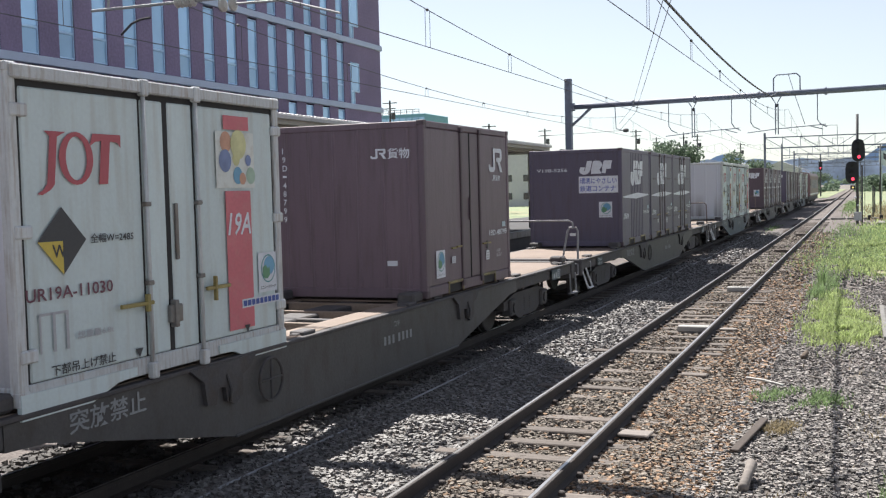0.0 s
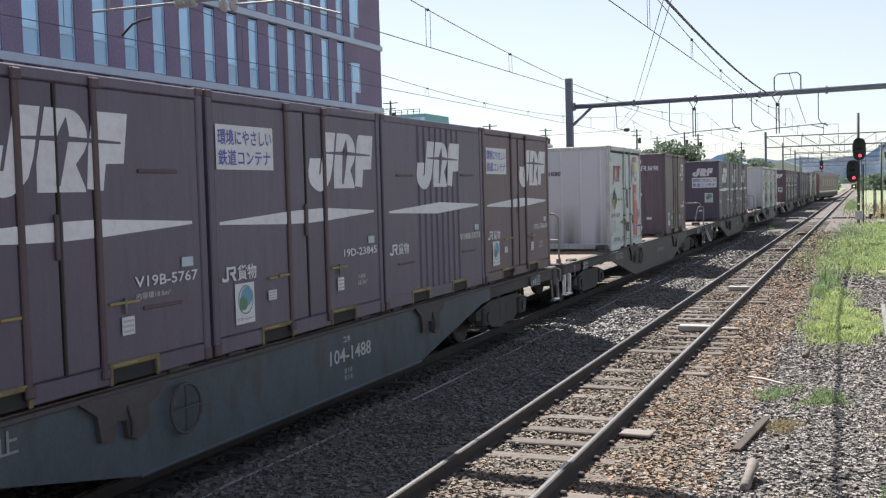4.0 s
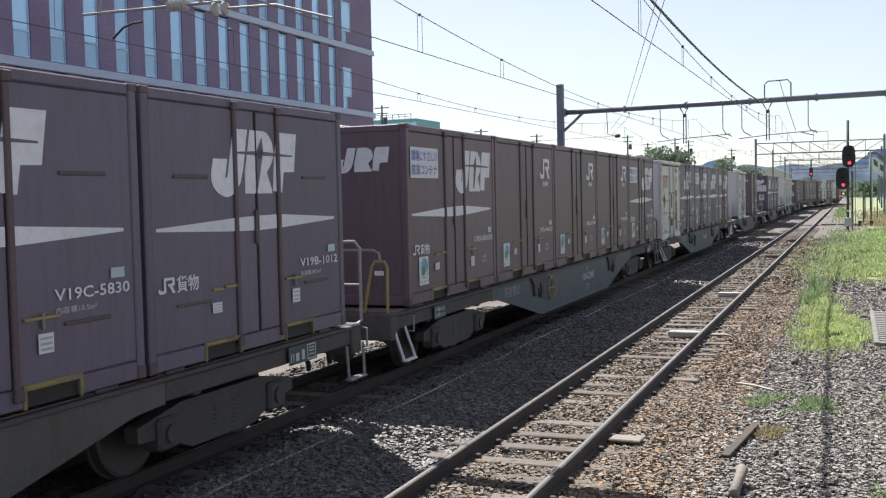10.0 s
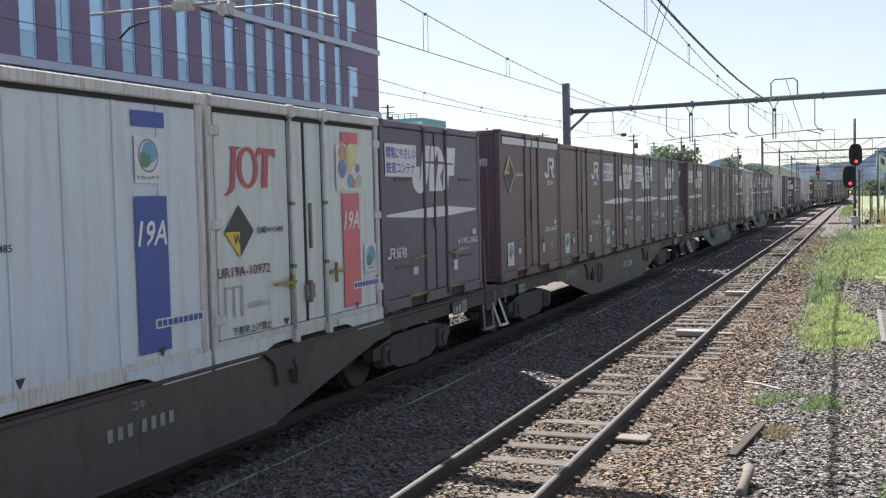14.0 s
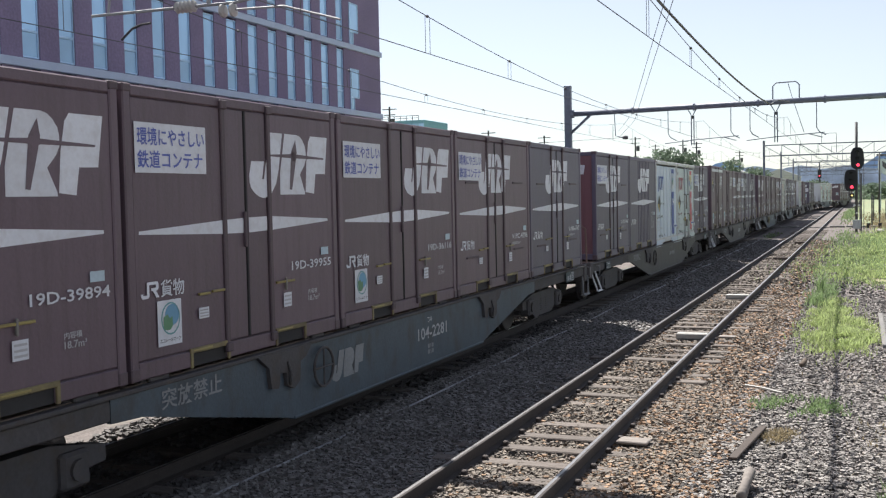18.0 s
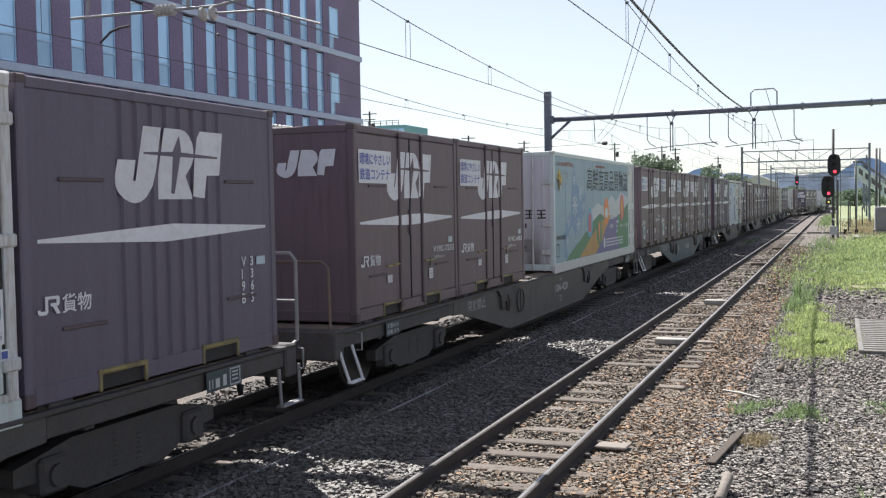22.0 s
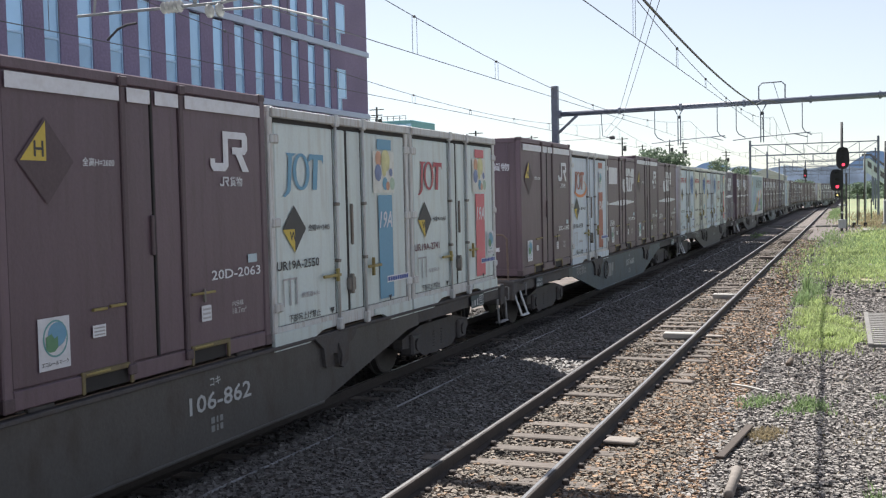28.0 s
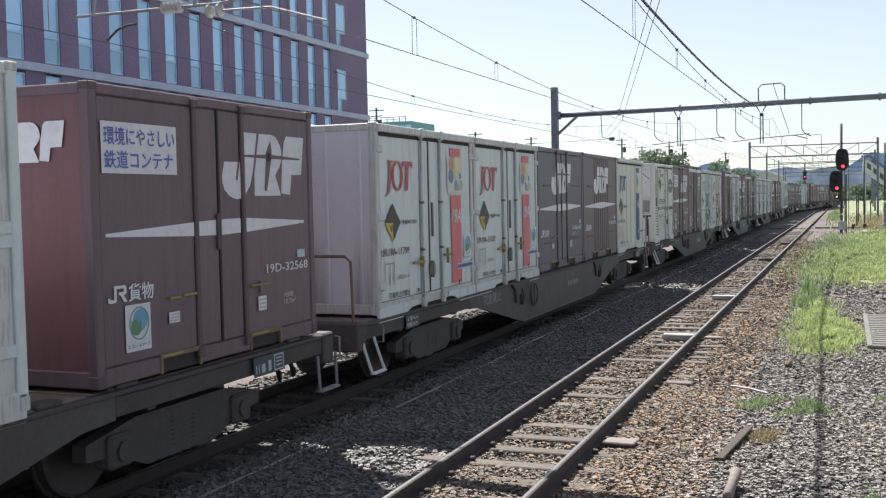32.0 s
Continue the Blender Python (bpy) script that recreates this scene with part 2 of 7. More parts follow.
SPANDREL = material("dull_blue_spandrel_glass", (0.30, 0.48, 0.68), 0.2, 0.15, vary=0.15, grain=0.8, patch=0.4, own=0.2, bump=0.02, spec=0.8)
DARKGLASS = material("dark_glass", (0.02, 0.025, 0.03), 0.08, vary=0.2, own=0.3, bump=0.02, spec=0.9)
ROOF = material("white_corrugated_roof", (0.438, 0.438, 0.438), 0.5, vary=0.15, dirt=(0.219, 0.182, 0.146), amount=0.3)
CANOPY = material("canopy_beige_paint", (0.33, 0.32, 0.28), 0.6, vary=0.15)
PLATFORM = material("platform_asphalt", (0.06, 0.058, 0.058), 0.9, vary=0.3)
TEAL = material("teal_cladding", (0.17, 0.37, 0.44), 0.6, vary=0.15)
TUBE = material("fluorescent_tube", (1.0, 0.97, 0.9), 0.4, vary=0, bump=0, emit=6.0)
RED_LENS = material("lit_red_lens", (1.0, 0.05, 0.10), 0.3, vary=0, bump=0, emit=1.1)
GREEN_LENS = material("lit_green_lens", (0.10, 0.9, 0.6), 0.3, vary=0, bump=0, emit=1.6)
AMBER_LENS = material("lit_amber_lens", (0.9, 0.7, 0.25), 0.3, vary=0, bump=0, emit=0.5)
BLACK = material("matt_black_plate", (0.018, 0.018, 0.022), 0.6, vary=0.2)
# Distance haze is put into the blue of both ridges.
HILL = material("haze_painted_hill", (0.42, 0.52, 0.66), 1.0, vary=0.9, grain=0.09, patch=0.008, own=0, bump=0)
MOUNTAIN = material("haze_painted_mountain", (0.27, 0.43, 0.70), 1.0, vary=0.15, grain=0.01, patch=0.003, own=0, bump=0)
HOUSE = material("pale_house_wall", (0.52, 0.52, 0.52), 0.8, vary=0.15, own=0.3)
HOUSE_ROOF = material("house_roof", (0.16, 0.16, 0.18), 0.7, vary=0.2, own=0.3)
LOCO = material("dull_red_locomotive_paint", (0.15, 0.08, 0.085), 0.45, vary=0.15)

# ---------------------------------------------------------------- mesh tools
BOXF = ((0, 3, 2, 1), (4, 5, 6, 7), (0, 1, 5, 4), (1, 2, 6, 5), (2, 3, 7, 6), (3, 0, 4, 7))


class Geo:
    """Gathers the vertices and faces of one part."""

    def __init__(self):
        self.v, self.f = [], []

    def add(self, verts, faces):
        o = len(self.v)
        self.v += [tuple(p) for p in verts]
        self.f += [tuple(i + o for i in q) for q in faces]
        return self

    def box(self, x0, x1, y0, y1, z0, z1):
        return self.add([(x0, y0, z0), (x1, y0, z0), (x1, y1, z0), (x0, y1, z0), (x0, y0, z1), (x1, y0, z1), (x1, y1, z1), (x0, y1, z1)], BOXF)

    def cbox(self, x0, x1, y0, y1, z0, z1, c=0.012):
        """A box with chamfered edges."""
        lo, hi = (x0, y0, z0), (x1, y1, z1)
        idx, verts = {}, []
        for sx in (0, 1):
            for sy in (0, 1):
                for sz in (0, 1):
                    for k in range(3):
                        p = []
                        for a, s in enumerate((sx, sy, sz)):
                            e = hi[a] if s else lo[a]
                            p.append(e if a == k else e + (-c if s else c))
                        idx[(sx, sy, sz, k)] = len(verts)
                        verts.append(p)
        faces = []
        for k in range(3):
            i, j = (k + 1) % 3, (k + 2) % 3
            for s in (0, 1):
                q = []
                for a, b in ((0, 0), (1, 0), (1, 1), (0, 1)):
                    t = [0, 0, 0]
                    t[k], t[i], t[j] = s, a, b
                    q.append(idx[(*t, k)])
                faces.append(q if s else q[::-1])
            for a in (0, 1):
                for b in (0, 1):
                    t = [0, 0, 0]
                    t[i], t[j] = a, b
                    u = list(t)
                    u[k] = 1
                    q = [idx[(*t, i)], idx[(*u, i)], idx[(*u, j)], idx[(*t, j)]]
                    faces.append(q if a == b else q[::-1])
        for sx in (0, 1):
            for sy in (0, 1):
                for sz in (0, 1):
                    q = [idx[(sx, sy, sz, k)] for k in range(3)]
                    faces.append(q if (sx + sy + sz) % 2 else q[::-1])
        return self.add(verts, faces)

    def tube(self, pts, r, n=8):
        pts = [Vector(p) for p in pts]
        verts, faces = [], []
        ref = None
        for i, p in enumerate(pts):
            d = (pts[min(i + 1, len(pts) - 1)] - pts[max(i - 1, 0)]).normalized()
            if ref is None:
                ref = d.orthogonal().normalized()
            ref = (ref - d * ref.dot(d)).normalized()
            side = d.cross(ref)
            for k in range(n):
                a = 2 * math.pi * k / n
                verts.append(p + (ref * math.cos(a) + side * math.sin(a)) * r)
        for i in range(len(pts) - 1):
            for k in range(n):
                faces.append((i * n + k, i * n + (k + 1) % n, (i + 1) * n + (k + 1) % n, (i + 1) * n + k))
        faces.append(tuple(range(n))[::-1])
        faces.append(tuple(range((len(pts) - 1) * n, len(pts) * n)))
        return self.add(verts, faces)

    def lathe(self, axis0, axis1, prof, n=12):
        """A turned body: prof gives (along 0..1, radius)."""
        a, b = Vector(axis0), Vector(axis1)
        d = (b - a).normalized()
        u = d.orthogonal().normalized()
        w = d.cross(u)
        verts, faces = [], []
        for t, r in prof:
            for k in range(n):
                an = 2 * math.pi * k / n
                verts.append(a.lerp(b, t) + (u * math.cos(an) + w * math.sin(an)) * r)
        for i in range(len(prof) - 1):
            for k in range(n):
                faces.append((i * n + k, i * n + (k + 1) % n, (i + 1) * n + (k + 1) % n, (i + 1) * n + k))
        faces += [tuple(range(n))[::-1], tuple(range((len(prof) - 1) * n, len(prof) * n))]
        return self.add(verts, faces)

    def flat(self, poly, to):
        """A flat polygon given in (a, b), set in space by to(a, b)."""
        return self.add([to(*p) for p in poly], [tuple(range(len(poly)))])

    def slab(self, poly, to0, to1):
        n = len(poly)
        faces = [tuple(range(n))[::-1], tuple(range(n, 2 * n))] + [(i, (i + 1) % n, n + (i + 1) % n, n + i) for i in range(n)]
        return self.add([to0(*p) for p in poly] + [to1(*p) for p in poly], faces)

    def mesh(self, name, mat, smooth=False):
        me = bpy.data.meshes.new(name)
        me.from_pydata(self.v, [], self.f)
        me.materials.append(mat)
        if smooth:
            me.polygons.foreach_set("use_smooth", [True] * len(me.polygons))
        me.update()
        return me


MESHES = {}


def part(name, geo, mat, parent, label="", at=None, smooth=False):
    """One mesh object under a thing or part (or on its own, without a parent). geo: a Geo, or a mesh made before."""
    me = geo if isinstance(geo, bpy.types.Mesh) else geo.mesh(name, mat, smooth)
    ob = new(name, me)
    if parent:
        ob.parent = parent
    if at is not None:
        ob.matrix_basis = at
    if label:
        ob["label"] = label
    return ob


def shared(key, make, mat, smooth=False):
    """A mesh that alike parts share: made at the first call."""
    k = (key, mat.name)
    if k not in MESHES:
        MESHES[k] = make().mesh(key if isinstance(key, str) else str(key[0]), mat, smooth)
    return MESHES[k]


def thing(name, label, category, group="", at=None, kind=""):
    ob = new(name)
    ob.empty_display_size = 0.3
    if at is not None:
        ob.matrix_basis = at
    return tagged(ob, label, category, group, kind)


def single(name, geo, mat, label, category="", group="", kind="", at=None, smooth=False):
    return tagged(part(name, geo, mat, None, at=at, smooth=smooth), label, category, group, kind)


TEXTS = {}


def text_mesh(body, height, mat, shear=0.0, width=None, bold=0.014):
    """Letters of the built-in font as a flat mesh in (x, y), its lower left corner at the origin, scaled to that height (and width)."""
    key = (body, height, mat.name, shear, width)
    if key in TEXTS:
        return TEXTS[key]
    cu = bpy.data.curves.new("lettering", "FONT")
    cu.body, cu.size, cu.shear, cu.resolution_u, cu.offset = body, 1.0, shear, 2, bold
    ob = bpy.data.objects.new("lettering", cu)
    scene.collection.objects.link(ob)
    bpy.context.view_layer.update()
    me = bpy.data.meshes.new_from_object(ob.evaluated_get(bpy.context.evaluated_depsgraph_get()))
    bpy.data.objects.remove(ob)
    co = np.empty(len(me.vertices) * 3)
    me.vertices.foreach_get("co", co)
    co = co.reshape(-1, 3)
    lo, hi = co.min(0), co.max(0)
    k = height / (hi[1] - lo[1])
    co = (co - lo) * k
    if width:
        co[:, 0] *= width / ((hi[0] - lo[0]) * k)
    co[:, 2] = 0
    me.vertices.foreach_set("co", co.ravel())
    me.materials.clear()
    me.materials.append(mat)
    me.update()
    TEXTS[key] = me
    return me


def facing_side(a, z, x):
    """Pose of a flat print on a side wall: reads along +y, upright, facing +x."""
    return Matrix(((0, 0, 1, x), (1, 0, 0, a), (0, 1, 0, z), (0, 0, 0, 1)))


def facing_end(x, z, y):
    """Pose of a flat print on an end wall: reads along +x, upright, facing -y."""
    return Matrix(((1, 0, 0, x), (0, 0, -1, y), (0, 1, 0, z), (0, 0, 0, 1)))


def ellipse(cx, cy, rx, ry, n=20):
    return [(cx + rx * math.cos(2 * math.pi * i / n), cy + ry * math.sin(2 * math.pi * i / n)) for i in range(n)]


def rect(a0, b0, a1, b1):
    return [(a0, b0), (a1, b0), (a1, b1), (a0, b1)]


def flat_geo(polys):
    g = Geo()
    for p in polys:
        g.flat(p, lambda a, b: (a, b, 0.0))
    return g

# ---------------------------------------------------------------- ground and tracks
TRACK_FAR, TRACK_NEAR, TRACK_THIRD = -6.87, -3.113, -10.65
single("ground", Geo().add([(-900, -60, -.24), (900, -60, -.24), (900, 3500, -.24), (-900, 3500, -.24)], [(0, 1, 2, 3)]), GROUND, "dry gravelly ground with dust and weeds", "ground", kind="structure")


def bed_height(x, y):
    """Top of the ballast across the tracks."""
    z = -.215 + .012 * math.sin(x * 3.1 + y * .7) + .012 * math.sin(y * 1.9 - x)
    for c in (TRACK_FAR, TRACK_NEAR, TRACK_THIRD):
        d = abs(x - c)
        z += .045 * max(0.0, 1 - max(0.0, d - 1.1) / .7) if d < 1.8 else 0
    if -6.0 < x < -4.1:
        z += .055 * min(1.0, (x + 6.0) / .3, (-4.1 - x) / .3)
    return z


def bed():
    xs, ys = np.arange(-12.0, 3.61, .2), np.concatenate([np.arange(2, 40, .25), np.arange(40, 140, 1.0), np.arange(140, 320, 6.0)])
    g = Geo()
    n = len(xs)
    verts = [(x, y, bed_height(x, y) - .012 - max(0, x - 2.2) * .03) for y in ys for x in xs]
    return g.add(verts, [(j * n + i, j * n + i + 1, (j + 1) * n + i + 1, (j + 1) * n + i) for j in range(len(ys) - 1) for i in range(n - 1)])


BED = material("ballast_bed", (0.138, 0.118, 0.108), 0.95, vary=0.9, grain=24, patch=1.3, bump=1.0, dirt=(0.105, 0.090, 0.080), amount=0.5, own=0)
single("ballast_bed", bed(), BED, "rusty brown and grey track ballast", "ballast", kind="structure")


def stone_shapes(rng, n=14):
    """A few angular stones, as vertices and triangles."""
    out = []
    for _ in range(n):
        v = np.array([(a, b, c) for a in (-1, 1) for b in (-1, 1) for c in (-1, 1)], float)
        v = v * rng.uniform(.55, 1.0, (8, 3)) * np.array([1, .8, .62])
        q = [(0, 1, 3, 2), (4, 6, 7, 5), (0, 4, 5, 1), (2, 3, 7, 6), (0, 2, 6, 4), (1, 5, 7, 3)]
        out.append((v, np.array([t for a, b, c, d in q for t in ((a, b, c), (a, c, d))])))
    return out


def stones(name, mat, label, areas, seed):
    """Scatters stones: areas of (x0, x1, y0, y1, stones per square metre, size)."""
    rng = np.random.default_rng(seed)
    shapes = stone_shapes(rng)
    vs, fs, off = [], [], 0
    for x0, x1, y0, y1, dens, size in areas:
        n = int((x1 - x0) * (y1 - y0) * dens)
        px, py = rng.uniform(x0, x1, n), rng.uniform(y0, y1, n)
        for x, y in zip(px, py):
            if min(abs(x - TRACK_NEAR - .566), abs(x - TRACK_NEAR + .566)) < .05:
                continue
            v, f = shapes[rng.integers(len(shapes))]
            a, b = rng.uniform(0, 6.283), rng.uniform(-.5, .5)
            s = size * rng.uniform(.55, 1.35)
            ca, sa, cb, sb = math.cos(a), math.sin(a), math.cos(b), math.sin(b)
            m = np.array([[ca, -sa * cb, sa * sb], [sa, ca * cb, -ca * sb], [0, sb, cb]])
            vs.append(v @ m.T * s + (x, y, bed_height(x, y) + s * rng.uniform(-.15, .35)))
            fs.append(f + off)
            off += 8
    v, f = np.concatenate(vs), np.concatenate(fs)
    me = bpy.data.meshes.new(name)
    me.vertices.add(len(v))
    me.vertices.foreach_set("co", v.ravel())
    me.loops.add(f.size)
    me.loops.foreach_set("vertex_index", f.ravel().astype(np.int32))
    me.polygons.add(len(f))
    me.polygons.foreach_set("loop_start", np.arange(0, f.size, 3, dtype=np.int32))
    me.update(calc_edges=True)
    me.shade_flat()
    me.materials.append(mat)
    return tagged(new(name, me), label, "ballast", kind="stuff")


stones("ballast_stones", STONE_GREY, "grey crushed stone between the two tracks", [(-5.75, -3.75, 5.5, 16, 560, .026), (-5.75, -3.75, 16, 30, 330, .030), (-5.75, -3.75, 30, 60, 70, .042)], 1)
# The train's shade is put into this darker stone colour.
stones("ballast_stones", material("shade_dark_ballast", (0.092, 0.084, 0.079), 0.85, vary=0.35, grain=40, own=0, island=0.6, bump=0.3), "dark soiled crushed stone under the train", [(-8.5, -5.75, 5, 24, 240, .034)], 5)
stones("ballast_stones", STONE_BROWN, "rust-brown crushed stone along the near track", [(-3.75, -1.55, 6.5, 15, 800, .0225), (-3.75, -1.55, 15, 28, 460, .025), (-3.75, -1.55, 28, 60, 80, .04)], 2)
stones("ballast_stones", material("earthy_ballast", (0.200, 0.183, 0.168), 0.9, vary=0.35, grain=40, own=0, island=1.5, bump=0.3), "earthy grey-brown gravel beside the track", [(-1.55, 1.2, 7.5, 15, 780, .0210), (-1.55, 1.9, 15, 28, 440, .023), (-1.55, 2.2, 28, 60, 50, .04)], 3)
stones("ballast_stones", material("orange_ballast", (0.228, 0.146, 0.090), 0.9, vary=0.35, grain=40, own=0, island=1.3, bump=0.3), "orange-brown stones beside the near rail", [(-2.5, -1.25, 6.5, 15, 400, .0215), (-2.5, -1.25, 15, 30, 210, .026), (-2.5, -1.4, 30, 60, 30, .04), (-3.6, -2.5, 6.5, 28, 40, .026)], 4)

RAIL = [(-.062, -.153), (.062, -.153), (.062, -.143), (.010, -.125), (.010, -.045), (.0325, -.035), (.0325, -.006), (.027, 0), (-.027, 0), (-.0325, -.006), (-.0325, -.035), (-.010, -.045), (-.010, -.125), (-.062, -.143)]
HEAD = [(-.022, .0015), (.008, .0015), (.008, .0005), (-.022, .0005)]


def rail(x, name, path=None):
    """A rail along the track: path gives x for each y where the track bends."""
    ys = [-40, 137] + [137 + 5 * i for i in range(1, 11)] + [420] if path else [-40, 420]
    t = thing(name, "steel running rail, rusty sides and polished head", "rail", "running rails", kind="structure")
    g, h = Geo(), Geo()
    for prof, q in ((RAIL, g), (HEAD, h)):
        n = len(prof)
        verts = [((path(y) + x if path else x) + a, y, b) for y in ys for a, b in prof]
        q.add(verts, [(j * n + i, j * n + (i + 1) % n, (j + 1) * n + (i + 1) % n, (j + 1) * n + i) for j in range(len(ys) - 1) for i in range(n)])
    part("rail_section", g, RAILSIDE, t, "rusty rail")
    part("rail_head", h, RAILTOP, t, "polished running surface")


def join(y):
    q = min(1.0, max(0.0, (y - 137) / 50))
    return TRACK_FAR + (TRACK_NEAR - TRACK_FAR) * q * q * (3 - 2 * q)


for s in (-.566, .566):
    rail(TRACK_NEAR + s, "rail_near")
    rail(s, "rail_far", join)
    rail(TRACK_THIRD + s, "rail_third")

rng = random.Random(7)
TIE = {k: Geo().cbox(-1.05, 1.05, -.105, .105, -.30, -.142 - .006 * k, .012).mesh("sleeper", SLEEPER) for k in range(4)}
for nm, tx, lo, hi, step in (("near", TRACK_NEAR, 6.2, 75, .62), ("far", TRACK_FAR, 4.0, 60, .66), ("third", TRACK_THIRD, 6, 45, .9)):
    tr = thing("sleepers_" + nm, "weathered timber sleepers half sunk in ballast", "sleepers", kind="structure")
    y = lo
    while y < hi:
        part("sleeper", TIE[rng.randrange(4)], SLEEPER, tr, at=pose(tx + rng.uniform(-.03, .03), y, rng.uniform(-.010, .008), rng.uniform(-1, 1), rng.uniform(-.5, .5), rng.uniform(-1.6, 1.6)))
        if nm == "near" and y < 32:
            for s in (-.566, .566):
                for d in (-.10, .10):
                    part("rail_fastening", shared("fastening", lambda: Geo().cbox(-.03, .03, -.03, .03, -.15, -.10, .01), RAILSIDE), RAILSIDE, tr, at=Matrix.Translation((tx + s + d, y, 0)))
        y += step * rng.uniform(.93, 1.07)

# pale plates on sleeper ends, planks between the rails
for i, (x, y, w, d) in enumerate(((-2.28, 11.03, .34, .24), (-2.30, 19.6, .3, .20))):
    single("sleeper_end", Geo().cbox(-w / 2, w / 2, -d / 2, d / 2, -.14, -.105, .01), PLATE, "bleached exposed end of a timber sleeper", "sleeper", "bleached sleeper ends", at=pose(x, y, 0, 0, 0, 4 * (i % 3) - 4))
for y, ln, m in ((19.3, .62, PALE_BLOCK), (26.9, .62, PALE_BLOCK), (42.6, .70, SLEEPER), (56, .6, SLEEPER)):
    single("wooden_block", Geo().cbox(-ln / 2, ln / 2, -.11, .11, -.14, -.03, .015), m, "pale wooden block lying between the rails", "block", "blocks between the rails", at=pose(-2.86, y, 0))
# cable duct across the track
for i in range(7):
    single("duct_cover", Geo().cbox(-.52, .52, -.14, .14, -.16, -.03 if i not in (2, 3) else -.10, .015), CONCRETE, "pale concrete duct cover laid across the track", "duct cover", "duct covers across the track", at=pose(-6.0 + i * 1.1, 80.3, 0))
# debris beside the track
single("timber_stump", Geo().lathe((0, -.25, -.16), (0, .25, -.04), ((0, .035), (.04, .050), (.5, .044), (.95, .052), (1, .035)), 10), PLATE, "short weathered timber stump on the gravel", "stump", at=pose(-.98, 9.7, -.02, 0, 0, -4), smooth=True)
single("timber_stump", Geo().lathe((0, -.13, -.12), (0, .13, -.07), ((0, .03), (.05, .04), (.95, .04), (1, .03)), 10), BARK, "short weathered timber stump on the gravel", "stump", at=pose(-.84, 17.0, -.05, 0, 0, -10), smooth=True)
single("plank", Geo().cbox(-.045, .045, -.8, .8, -.225, -.195, .006), DARK_WOOD, "weathered brown plank lying on gravel", "plank", at=pose(-1.14, 11.6, 0.03, 0, 0, -6))
single("stick", Geo().tube([(-.3, .25, -.15), (-.05, 0, -.13), (.22, -.25, -.14)], .018, 6), PALE_BLOCK, "thin pale stick on the gravel", "stick", at=pose(-1.2, 14.6, 0))
single("stick", Geo().tube([(-.1, .1, -.15), (.1, -.08, -.15)], .012, 6), PLATE, "thin pale stick on the gravel", "stick", at=pose(-.62, 15.1, 0))

# cable laid along the ballast between the tracks
single("lineside_cable", Geo().tube([(-5.42 + .03 * math.sin(y * .5) + .005 * max(0, y - 18), y, bed_height(-5.42, y) + .010) for y in range(6, 62, 2)], .014, 6), GREY_BAR, "grey cable laid along the ballast between the tracks", "cable")
# slotted drain cover
GRATE = material("dusty_grating", (0.163, 0.157, 0.148), 0.85, vary=0.3, patch=2, dirt=(0.110, 0.095, 0.073), amount=0.5)
drain = thing("drain_grating", "grey concrete slotted drain cover beside the track", "drain cover", at=pose(.34, 19.4, 0))
for j in range(4):
    part("long_bar", shared("drain_bar", lambda: Geo().cbox(0, .09, -.1, 4.9, -.26, -.135, .012), GRATE), GRATE, drain, at=Matrix.Translation((j * .70, 0, 0)))
for i in range(17):
    part("slat", shared("drain_slat", lambda: Geo().cbox(.02, 2.17, 0, .17, -.26, -.145, .01), GRATE), GRATE, drain, at=Matrix.Translation((0, -.08 + i * .295, 0)))


# ---------------------------------------------------------------- weeds
def blades(name, mat, label, spots, seed, kind_name="grass"):
    """Tufts of narrow bent blades: spots of (x, y, half width, half depth, number, height)."""
    rng = np.random.default_rng(seed)
    g = Geo()
    for cx, cy, rx, ry, n, h in spots:
        for _ in range(n):
            x, y = cx + rng.normal(0, .52) * rx, cy + rng.normal(0, .52) * ry
            if math.sin(x * 7.3 + 2.1 * math.sin(y * 1.7)) + math.sin(y * 3.1 + 1.4 * math.sin(x * 4.0)) < rng.uniform(-1.6, .5):
                continue
            z = -.24 if y > 60 else bed_height(x, y) - .02
            hh = h * rng.uniform(.45, 1.25)
            d = rng.uniform(0, 6.283)
            w = .0025 + .005 * rng.random() + .00022 * y
            lean = hh * rng.uniform(.2, .8)
            ux, uy = math.cos(d), math.sin(d)
            sx, sy = -uy * w, ux * w
            g.add([(x - sx, y - sy, z), (x + sx, y + sy, z), (x + ux * lean * .35 + sx * .8, y + uy * lean * .35 + sy * .8, z + hh * .65), (x + ux * lean * .35 - sx * .8, y + uy * lean * .35 - sy * .8, z + hh * .65),
                   (x + ux * lean, y + uy * lean, z + hh)], [(0, 1, 2, 3), (3, 2, 4)])
    return single(name, g, mat, label, kind_name, kind="stuff")


blades("grass_tuft", GRASS_YELLOW, "yellow-green sunlit weeds growing in the gravel", [(-.42, 21.3, .55, 2.2, 11000, .12), (-.25, 20.5, .42, 1.2, 5600, .13), (-.62, 25, .4, 2.4, 3200, .13), (.6, 37, 1.9, 4.2, 8000, .15), (0.4, 47, 1.7, 8, 7000, .16), (2.2, 60, 2.0, 14, 9000, .2)], 1)
